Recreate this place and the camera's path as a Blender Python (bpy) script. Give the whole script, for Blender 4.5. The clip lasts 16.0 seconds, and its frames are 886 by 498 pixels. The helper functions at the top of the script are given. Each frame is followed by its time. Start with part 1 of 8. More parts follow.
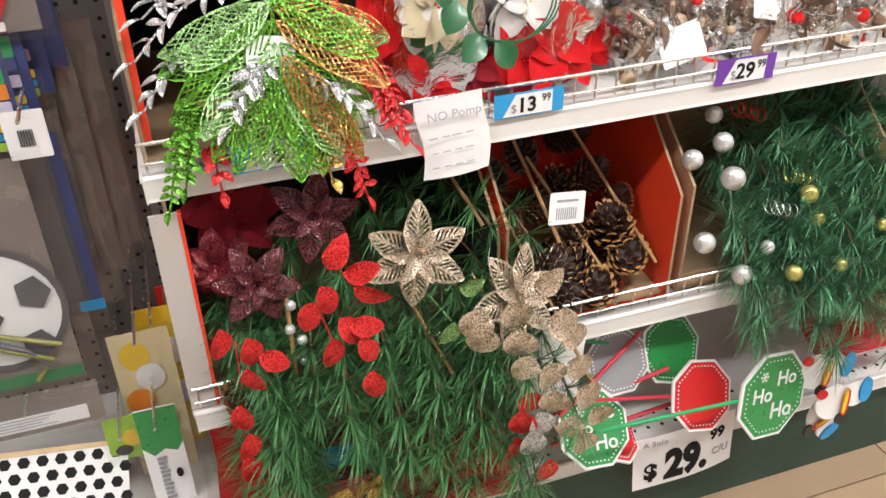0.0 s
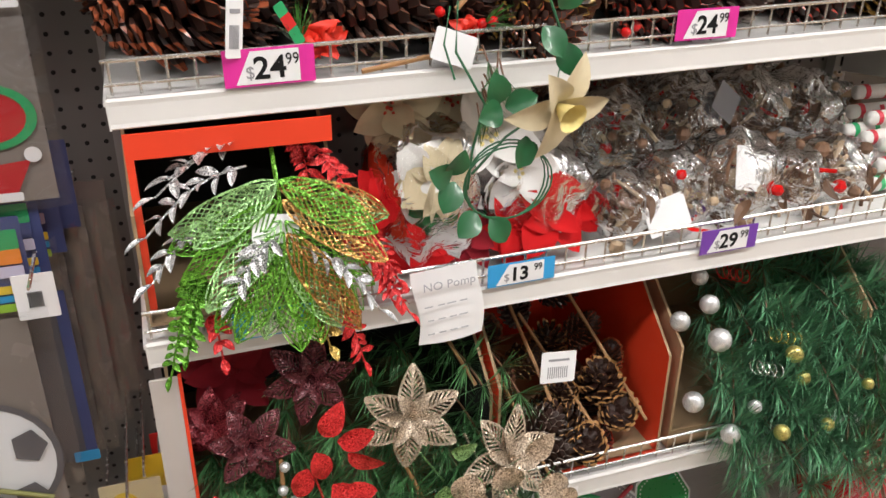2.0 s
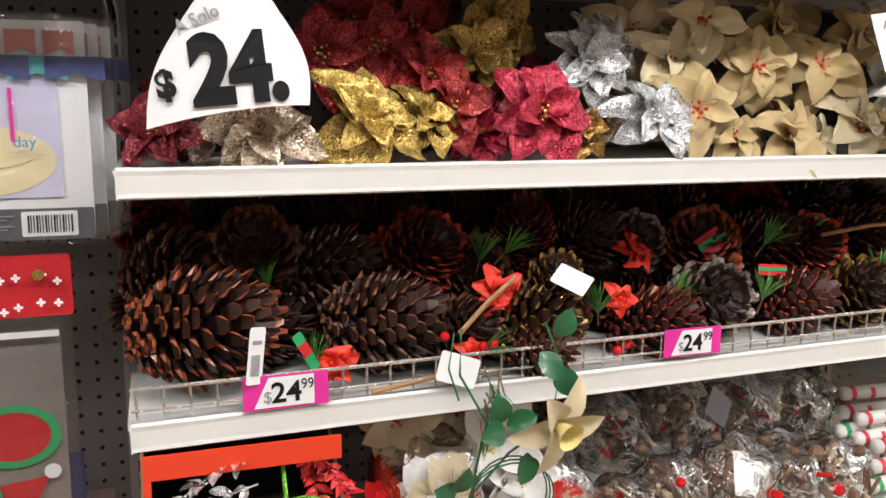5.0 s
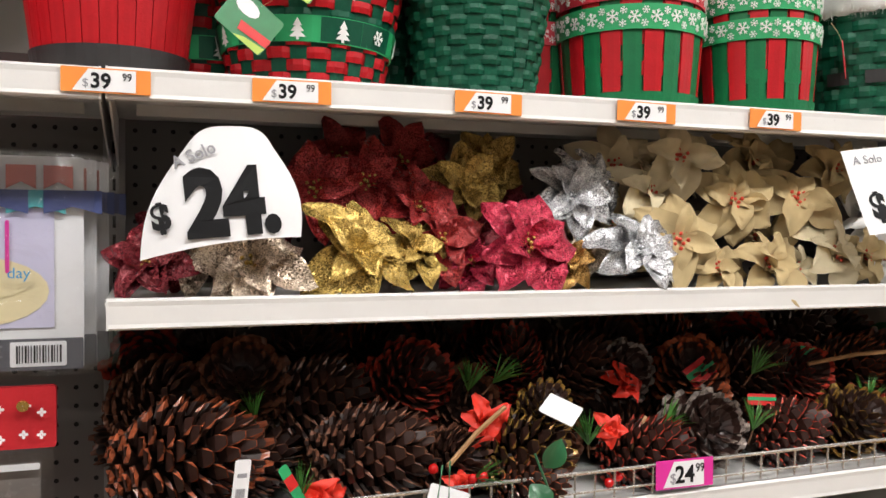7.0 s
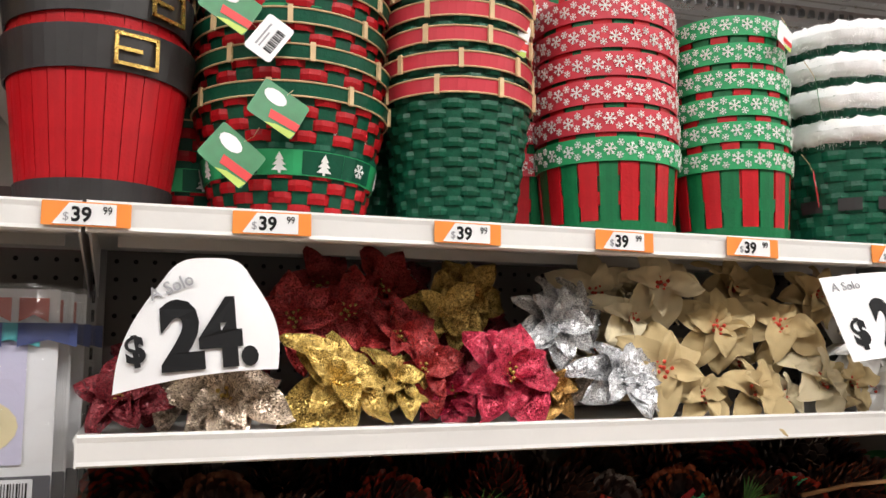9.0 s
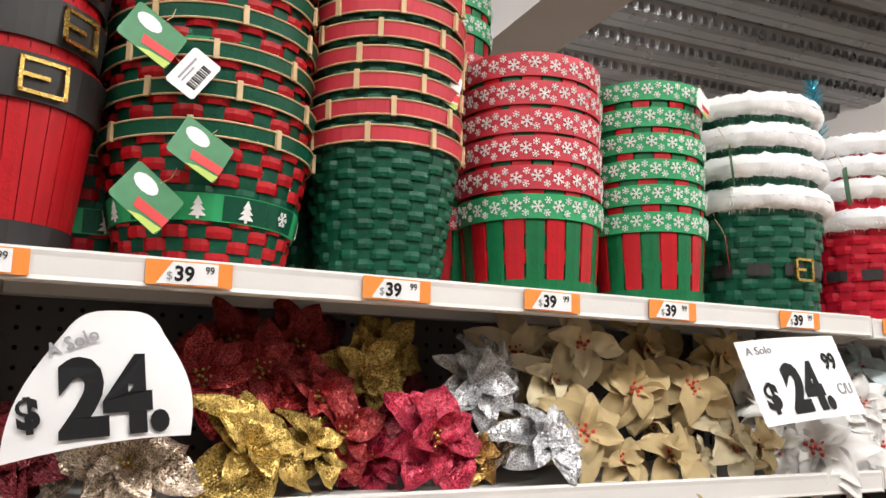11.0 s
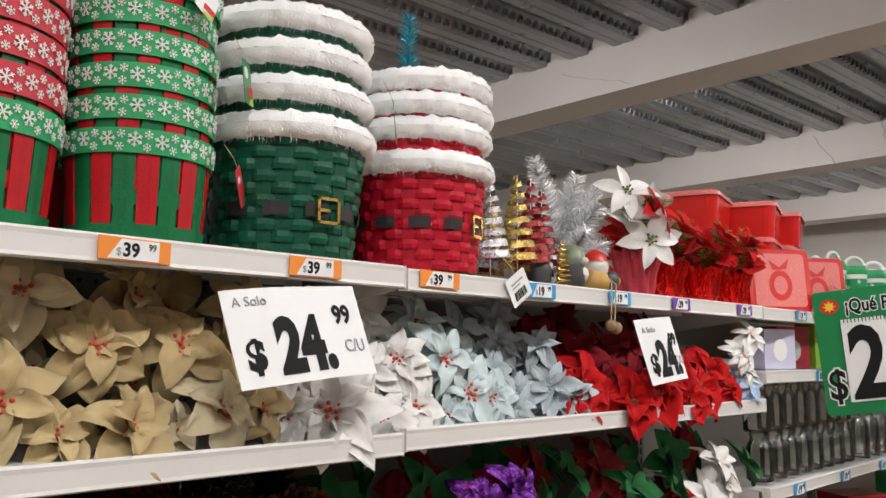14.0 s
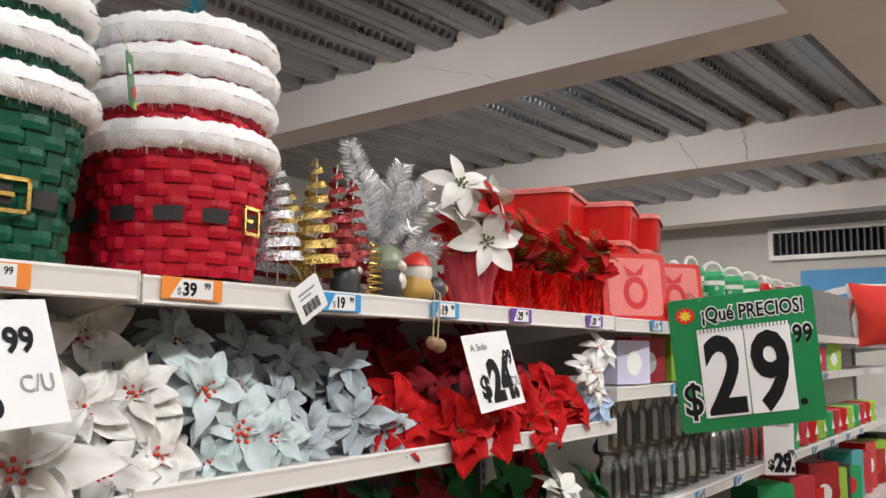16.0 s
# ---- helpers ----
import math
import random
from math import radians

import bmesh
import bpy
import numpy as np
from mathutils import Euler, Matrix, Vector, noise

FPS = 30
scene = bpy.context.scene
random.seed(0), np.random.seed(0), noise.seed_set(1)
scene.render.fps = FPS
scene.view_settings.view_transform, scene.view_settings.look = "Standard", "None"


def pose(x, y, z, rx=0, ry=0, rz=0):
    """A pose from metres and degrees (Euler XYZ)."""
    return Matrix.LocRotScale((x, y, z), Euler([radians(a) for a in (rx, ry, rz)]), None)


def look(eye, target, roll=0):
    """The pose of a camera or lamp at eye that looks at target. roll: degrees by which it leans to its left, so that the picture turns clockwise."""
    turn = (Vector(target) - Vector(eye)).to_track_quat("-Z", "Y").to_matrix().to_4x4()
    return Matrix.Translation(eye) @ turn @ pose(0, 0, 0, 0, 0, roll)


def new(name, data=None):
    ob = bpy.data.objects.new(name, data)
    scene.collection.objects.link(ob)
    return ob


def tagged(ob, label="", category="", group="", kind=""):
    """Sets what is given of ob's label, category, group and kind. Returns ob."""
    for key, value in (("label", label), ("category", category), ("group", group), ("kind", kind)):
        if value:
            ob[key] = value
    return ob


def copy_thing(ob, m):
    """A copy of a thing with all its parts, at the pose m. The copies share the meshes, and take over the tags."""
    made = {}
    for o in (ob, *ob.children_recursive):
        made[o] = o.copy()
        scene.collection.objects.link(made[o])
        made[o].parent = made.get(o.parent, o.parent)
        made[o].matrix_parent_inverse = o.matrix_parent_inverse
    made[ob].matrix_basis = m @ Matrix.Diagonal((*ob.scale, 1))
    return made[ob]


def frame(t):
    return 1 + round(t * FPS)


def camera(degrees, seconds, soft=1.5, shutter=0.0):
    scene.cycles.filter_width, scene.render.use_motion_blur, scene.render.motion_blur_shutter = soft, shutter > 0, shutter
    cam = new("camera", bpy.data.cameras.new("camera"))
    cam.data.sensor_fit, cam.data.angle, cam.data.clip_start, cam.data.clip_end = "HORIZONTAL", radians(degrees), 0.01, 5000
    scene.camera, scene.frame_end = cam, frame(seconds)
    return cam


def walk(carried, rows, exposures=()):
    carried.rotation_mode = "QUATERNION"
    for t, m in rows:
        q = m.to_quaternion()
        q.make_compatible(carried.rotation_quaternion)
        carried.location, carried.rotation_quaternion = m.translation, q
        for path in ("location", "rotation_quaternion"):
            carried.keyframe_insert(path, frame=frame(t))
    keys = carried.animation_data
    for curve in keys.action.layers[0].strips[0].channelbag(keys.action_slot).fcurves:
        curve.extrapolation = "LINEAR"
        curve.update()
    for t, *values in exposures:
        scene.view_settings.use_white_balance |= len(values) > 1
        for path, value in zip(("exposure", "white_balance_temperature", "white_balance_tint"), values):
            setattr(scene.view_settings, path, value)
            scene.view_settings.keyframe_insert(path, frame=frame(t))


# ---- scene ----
cam = camera(54.4, 16.0)
PATH = [
    (0, (0.048, -0.882, 1.235), (0.578, 0.703, 0.135), -0.8),
    (0.5, (0.054, -0.884, 1.24), (0.626, 0.722, 0.195), -0.5),
    (1, (0.058, -0.891, 1.25), (0.639, 0.755, 0.274), -0.8),
    (1.5, (0.057, -0.899, 1.263), (0.638, 0.786, 0.355), -0.8),
    (2, (0.051, -0.875, 1.313), (0.631, 0.819, 0.423), 0.4),
    (2.5, (0.05, -0.875, 1.334), (0.627, 0.863, 0.53), 0.5),
    (3, (0.044, -0.881, 1.347), (0.647, 0.879, 0.615), 0.9),
    (3.5, (0.038, -0.895, 1.361), (0.674, 0.893, 0.731), 1.3),
    (4, (0.037, -0.907, 1.38), (0.673, 0.918, 0.866), 0.9),
    (4.2, (0.036, -0.905, 1.39), (0.664, 0.935, 0.919), 0.5),
    (6.5, (0.041, -0.912, 1.399), (0.693, 0.974, 1.28), 0.3),
    (7, (0.036, -0.917, 1.397), (0.695, 0.971, 1.366), 0.2),
    (7.5, (0.039, -0.915, 1.402), (0.7, 0.972, 1.438), 0.4),
    (8, (0.041, -0.914, 1.407), (0.707, 0.969, 1.503), 0.3),
    (8.5, (0.043, -0.922, 1.406), (0.71, 0.955, 1.581), -0.1),
    (9, (0.047, -0.917, 1.403), (0.724, 0.947, 1.66), -0.2),
    (11.3, (0.005, -0.849, 1.434), (1.0, 0.849, 1.787), 0.3),
    (11.5, (0.021, -0.853, 1.44), (1.058, 0.827, 1.758), 0.5),
    (12, (0.095, -0.868, 1.45), (1.208, 0.769, 1.734), 1.1),
    (12.5, (0.156, -0.892, 1.445), (1.392, 0.651, 1.745), -0.0),
    (13, (0.234, -0.921, 1.45), (1.568, 0.54, 1.741), -0.4),
    (13.5, (0.295, -0.919, 1.446), (1.687, 0.493, 1.704), -0.3),
    (14, (0.368, -0.863, 1.443), (1.82, 0.491, 1.681), 0.4),
    (14.5, (0.469, -0.795, 1.463), (1.986, 0.486, 1.706), 1.0),
    (15, (0.544, -0.769, 1.469), (2.132, 0.421, 1.72), 0.5),
    (15.5, (0.606, -0.774, 1.473), (2.234, 0.362, 1.714), 0.3),
    (16, (0.657, -0.784, 1.479), (2.284, 0.356, 1.718), 0.2),
]
walk(cam, [(t, look(eye, target, roll)) for t, eye, target, roll in PATH],
     exposures=[(0, 0.34), (2, 0.02), (3.5, 0.06), (6.5, -0.08), (8.5, -0.13), (11.5, -0.12), (12.5, -0.34), (14, -0.52), (16, -0.48)])

# ---- world and light ----
world = bpy.data.worlds.new("store_air")
scene.world = world
world.use_nodes = True
world.node_tree.nodes["Background"].inputs[0].default_value = (0.9, 0.95, 1.0, 1)
world.node_tree.nodes["Background"].inputs[1].default_value = 0.004

LAMPS = [(-1.3, -1.15), (0.55, -1.15), (2.4, -1.15), (5.6, -1.15), (8.3, -1.15),
         (-0.5, -3.6), (2.4, -3.6), (5.6, -3.6), (8.3, -3.6)]
LAMP_Z = 2.68
for lx, ly in LAMPS:
    data = bpy.data.lights.new("tube_light", "AREA")
    data.shape, data.size, data.size_y = "RECTANGLE", 1.2, 0.16
    data.energy, data.color = (18 if ly < -2 else 29 if lx < 1 else 36), (1.0, 0.97, 0.945)
    lamp = new("tube_light", data)
    lamp.matrix_world = pose(lx, ly, LAMP_Z - 0.075)
    # upward fill added over each batten to brighten the deck and beams
    data = bpy.data.lights.new("tube_light_up", "AREA")
    data.shape, data.size, data.size_y = "RECTANGLE", 1.2, 0.2
    data.energy, data.color = (46 if ly > -2 else 26), (1.0, 0.97, 0.945)
    lamp = new("tube_light_up", data)
    lamp.matrix_world = pose(lx, ly, LAMP_Z + 0.08, 180)


# unseen fill lamps added behind the shelf run to brighten beams and deck
BEAM_FILL_LAMPS = [(2.1, 1.9), (4.78, 1.9), (7.43, 1.9), (-0.5, 1.9)]
for lx, ly in BEAM_FILL_LAMPS:
    data = bpy.data.lights.new("tube_light", "AREA")
    data.shape, data.size, data.size_y = "RECTANGLE", 0.2, 1.2
    data.energy, data.color = 62, (1.0, 0.97, 0.945)
    lamp = new("tube_light", data)
    lamp.matrix_world = pose(lx, ly, 3.0, 0, -30, 0)


# ---- materials ----
def mat(name, colour, rough=0.5, metal=0.0, vary=0.15, scale=20.0, bump=0.0, bump_scale=None, per_object=0.0, alpha=None,
        coat=0.0, sheen=0.0, spec=0.5, per_island=0.0):
    m = bpy.data.materials.new(name)
    m.use_nodes = True
    nt = m.node_tree
    b = nt.nodes["Principled BSDF"]
    co = nt.nodes.new("ShaderNodeTexCoord")
    big = nt.nodes.new("ShaderNodeTexNoise")
    big.inputs["Scale"].default_value, big.inputs["Detail"].default_value = scale, 6
    nt.links.new(co.outputs["Object"], big.inputs["Vector"])
    ramp = nt.nodes.new("ShaderNodeMix")
    ramp.data_type = "RGBA"
    lo = [max(0, c * (1 - vary)) for c in colour] + [1]
    hi = [min(1, c * (1 + vary)) for c in colour] + [1]
    ramp.inputs[6].default_value, ramp.inputs[7].default_value = lo, hi
    nt.links.new(big.outputs["Fac"], ramp.inputs[0])
    out = ramp.outputs[2]
    for amount, kind in ((per_object, 0), (per_island, 1)):
        if amount:
            if kind == 0:
                rnd = nt.nodes.new("ShaderNodeObjectInfo").outputs["Random"]
            else:
                rnd = nt.nodes.new("ShaderNodeNewGeometry").outputs["Random Per Island"]
            rng = nt.nodes.new("ShaderNodeMapRange")
            rng.inputs[3].default_value, rng.inputs[4].default_value = 1 - amount, 1 + amount
            nt.links.new(rnd, rng.inputs[0])
            hsv = nt.nodes.new("ShaderNodeHueSaturation")
            nt.links.new(rng.outputs[0], hsv.inputs["Value"])
            nt.links.new(out, hsv.inputs["Color"])
            out = hsv.outputs["Color"]
    nt.links.new(out, b.inputs["Base Color"])
    fine = nt.nodes.new("ShaderNodeTexNoise")
    fine.inputs["Scale"].default_value, fine.inputs["Detail"].default_value = bump_scale or scale * 8, 4
    nt.links.new(co.outputs["Object"], fine.inputs["Vector"])
    rr = nt.nodes.new("ShaderNodeMapRange")
    rr.inputs[3].default_value, rr.inputs[4].default_value = max(0.02, rough - 0.1), min(1, rough + 0.1)
    nt.links.new(fine.outputs["Fac"], rr.inputs[0])
    nt.links.new(rr.outputs[0], b.inputs["Roughness"])
    b.inputs["Metallic"].default_value = metal
    b.inputs["Coat Weight"].default_value = coat
    b.inputs["Sheen Weight"].default_value = sheen
    b.inputs["Specular IOR Level"].default_value = spec
    if bump:
        bp = nt.nodes.new("ShaderNodeBump")
        bp.inputs["Strength"].default_value, bp.inputs["Distance"].default_value = bump, 0.002
        nt.links.new(fine.outputs["Fac"], bp.inputs["Height"])
        nt.links.new(bp.outputs[0], b.inputs["Normal"])
    if alpha is not None:
        b.inputs["Alpha"].default_value = alpha
    return m


def glitter(name, colour, grain=750.0, metal=0.7, rough=0.25, tilt=0.75, dark=0.3):
    """Glitter: fine flakes, each of its own brightness and turned its own way."""
    m = bpy.data.materials.new(name)
    m.use_nodes = True
    nt = m.node_tree
    b = nt.nodes["Principled BSDF"]
    co = nt.nodes.new("ShaderNodeTexCoord")
    vo = nt.nodes.new("ShaderNodeTexVoronoi")
    vo.inputs["Scale"].default_value = grain
    nt.links.new(co.outputs["Object"], vo.inputs["Vector"])
    mix = nt.nodes.new("ShaderNodeMix")
    mix.data_type = "RGBA"
    mix.inputs[6].default_value = [c * dark for c in colour] + [1]
    mix.inputs[7].default_value = [min(1, c * 1.7 + 0.03) for c in colour] + [1]
    sep = nt.nodes.new("ShaderNodeSeparateColor")
    nt.links.new(vo.outputs["Color"], sep.inputs[0])
    nt.links.new(sep.outputs[0], mix.inputs[0])
    nt.links.new(mix.outputs[2], b.inputs["Base Color"])
    geo = nt.nodes.new("ShaderNodeNewGeometry")
    sub = nt.nodes.new("ShaderNodeVectorMath")
    sub.operation = "SUBTRACT"
    sub.inputs[1].default_value = (0.5, 0.5, 0.5)
    nt.links.new(vo.outputs["Color"], sub.inputs[0])
    sc = nt.nodes.new("ShaderNodeVectorMath")
    sc.operation = "SCALE"
    sc.inputs["Scale"].default_value = tilt
    nt.links.new(sub.outputs[0], sc.inputs[0])
    add = nt.nodes.new("ShaderNodeVectorMath")
    nt.links.new(sc.outputs[0], add.inputs[0])
    wrinkle = nt.nodes.new("ShaderNodeTexNoise")
    wrinkle.inputs["Scale"].default_value, wrinkle.inputs["Detail"].default_value = 55, 2
    nt.links.new(co.outputs["Object"], wrinkle.inputs["Vector"])
    off = nt.nodes.new("ShaderNodeVectorMath")
    off.operation = "SUBTRACT"
    off.inputs[1].default_value = (0.5, 0.5, 0.5)
    nt.links.new(wrinkle.outputs["Color"], off.inputs[0])
    more = nt.nodes.new("ShaderNodeVectorMath")
    more.operation = "SCALE"
    more.inputs["Scale"].default_value = 1.6
    nt.links.new(off.outputs[0], more.inputs[0])
    both = nt.nodes.new("ShaderNodeVectorMath")
    nt.links.new(more.outputs[0], both.inputs[0])
    nt.links.new(geo.outputs["Normal"], both.inputs[1])
    nt.links.new(both.outputs[0], add.inputs[1])
    nrm = nt.nodes.new("ShaderNodeVectorMath")
    nrm.operation = "NORMALIZE"
    nt.links.new(add.outputs[0], nrm.inputs[0])
    nt.links.new(nrm.outputs[0], b.inputs["Normal"])
    b.inputs["Metallic"].default_value, b.inputs["Roughness"].default_value = metal, rough
    return m


def clear(name, tint=(1, 1, 1), rough=0.08, cover=0.12, crinkle=0.0, cscale=60.0):
    """Thin clear plastic film or glass: mostly lets light through, with sharp glints."""
    m = bpy.data.materials.new(name)
    m.use_nodes = True
    nt = m.node_tree
    nt.nodes.remove(nt.nodes["Principled BSDF"])
    out = nt.nodes["Material Output"]
    tr = nt.nodes.new("ShaderNodeBsdfTransparent")
    tr.inputs[0].default_value = (*tint, 1)
    gl = nt.nodes.new("ShaderNodeBsdfGlossy")
    gl.inputs["Roughness"].default_value = rough
    fr = nt.nodes.new("ShaderNodeFresnel")
    fr.inputs[0].default_value = 1.5
    ad = nt.nodes.new("ShaderNodeMath")
    ad.inputs[1].default_value = cover
    nt.links.new(fr.outputs[0], ad.inputs[0])
    mx = nt.nodes.new("ShaderNodeMixShader")
    nt.links.new(ad.outputs[0], mx.inputs[0])
    nt.links.new(tr.outputs[0], mx.inputs[1])
    nt.links.new(gl.outputs[0], mx.inputs[2])
    if crinkle:
        co = nt.nodes.new("ShaderNodeTexCoord")
        vo = nt.nodes.new("ShaderNodeTexNoise")
        vo.inputs["Scale"].default_value, vo.inputs["Detail"].default_value, vo.inputs["Distortion"].default_value = cscale, 3, 1.5
        nt.links.new(co.outputs["Object"], vo.inputs["Vector"])
        bp = nt.nodes.new("ShaderNodeBump")
        bp.inputs["Strength"].default_value, bp.inputs["Distance"].default_value = crinkle, 0.01
        nt.links.new(vo.outputs[0], bp.inputs["Height"])
        nt.links.new(bp.outputs[0], gl.inputs["Normal"])
        nt.links.new(bp.outputs[0], fr.inputs["Normal"])
    nt.links.new(mx.outputs[0], out.inputs[0])
    return m


def glow(name, colour, power):
    m = bpy.data.materials.new(name)
    m.use_nodes = True
    b = m.node_tree.nodes["Principled BSDF"]
    b.inputs["Emission Color"].default_value, b.inputs["Emission Strength"].default_value = (*colour, 1), power
    return m


M_SHELF = mat("white_enamel", (0.74, 0.73, 0.71), 0.32, vary=0.06, scale=9, bump=0.05)
M_STEEL = mat("grey_enamel", (0.33, 0.32, 0.31), 0.45, vary=0.08, scale=7)
M_PEG = mat("pegboard_paint", (0.17, 0.155, 0.145), 0.5, vary=0.08, scale=5, bump=0.05)
M_PALE = mat("pale_back_panel", (0.6, 0.57, 0.52), 0.55, vary=0.08, scale=5)
# near-black colour that paints the shade in holes, slots and carton insides
M_RECESS_SHADE = mat("recess_shade", (0.012, 0.011, 0.011), 0.9, vary=0.1)
M_WIRE = mat("wire_chrome", (0.72, 0.71, 0.69), 0.25, metal=0.85, vary=0.08, scale=30)
M_KICK = mat("kick_green", (0.02, 0.06, 0.045), 0.5, vary=0.2, scale=8)
M_FLOOR = mat("floor_tile", (0.36, 0.25, 0.16), 0.35, vary=0.22, scale=5, bump=0.05, per_object=0.08)
M_GROUT = mat("floor_joint", (0.2, 0.15, 0.1), 0.8, vary=0.2)
M_WALL = mat("plaster_wall", (0.62, 0.6, 0.57), 0.8, vary=0.06, scale=2, bump=0.1)
M_BEAM = mat("beam_plaster", (0.72, 0.68, 0.66), 0.75, vary=0.07, scale=2.5, bump=0.08)
M_DECK = mat("zinc_deck", (0.3, 0.3, 0.305), 0.3, metal=0.9, vary=0.12, scale=3, bump=0.004, bump_scale=12)
M_HOUSING = mat("lamp_housing", (0.8, 0.8, 0.78), 0.4, vary=0.04)
M_TUBE = glow("tube_glow", (1.0, 0.97, 0.92), 6.0)
M_PAPER = mat("paper_white", (0.82, 0.82, 0.83), 0.6, vary=0.04, scale=14, bump=0.06)
M_BLACK = mat("print_black", (0.012, 0.012, 0.013), 0.65, vary=0.1, spec=0.15)
M_GREY = mat("print_grey", (0.3, 0.3, 0.32), 0.6, vary=0.1)
M_ORANGE = mat("print_orange", (0.85, 0.27, 0.04), 0.45, vary=0.06)
M_MAGENTA = mat("print_magenta", (0.72, 0.03, 0.32), 0.45, vary=0.06)
M_BLUE = mat("print_blue", (0.03, 0.33, 0.68), 0.45, vary=0.06)
M_PURPLE = mat("print_purple", (0.16, 0.05, 0.36), 0.45, vary=0.06)
M_GREEN_CARD = mat("print_green", (0.015, 0.2, 0.075), 0.4, vary=0.08)
M_YELLOW = mat("print_yellow", (0.85, 0.6, 0.04), 0.45, vary=0.08)
M_REDCARD = mat("print_red", (0.62, 0.02, 0.02), 0.45, vary=0.08)
M_REDBOX = mat("red_carton", (0.78, 0.055, 0.018), 0.45, vary=0.1, scale=10, bump=0.05)
M_KRAFT = mat("kraft_carton", (0.34, 0.23, 0.13), 0.75, vary=0.15, scale=14, bump=0.15)
M_RED = mat("dyed_red", (0.46, 0.008, 0.014), 0.42, spec=0.3, vary=0.22, scale=30, bump=0.25, bump_scale=260, per_island=0.15)
M_CRIMSON = mat("dyed_crimson", (0.48, 0.005, 0.022), 0.5, spec=0.3, vary=0.2, scale=30, bump=0.25, bump_scale=260, per_island=0.15)
M_GREEN = mat("dyed_green", (0.005, 0.145, 0.048), 0.42, spec=0.35, vary=0.25, scale=30, bump=0.25, bump_scale=260, per_island=0.2)
M_DKGREEN = mat("dyed_dark_green", (0.003, 0.078, 0.04), 0.4, spec=0.35, vary=0.25, scale=30, bump=0.25, bump_scale=260, per_island=0.2)
M_RIBGREEN = mat("ribbon_green", (0.022, 0.36, 0.125), 0.5, vary=0.08, scale=60)
M_RIBRED = mat("ribbon_red", (0.57, 0.035, 0.058), 0.5, vary=0.08, scale=60)
M_LIME = mat("print_pale_lime", (0.45, 0.6, 0.1), 0.5, vary=0.2)
M_STRAW = mat("straw_edge", (0.62, 0.45, 0.25), 0.6, vary=0.2, scale=60)
M_BELT = mat("belt_black", (0.03, 0.028, 0.028), 0.45, vary=0.2, scale=40)
M_GOLD = mat("gold_metal", (0.75, 0.5, 0.14), 0.25, metal=0.9, vary=0.15, scale=40)
M_FLAKE = mat("print_white", (0.85, 0.85, 0.83), 0.55, vary=0.04)
M_FUR = mat("white_fur", (0.94, 0.94, 0.95), 0.95, vary=0.03, scale=60, bump=0.45, bump_scale=420, sheen=0.5)


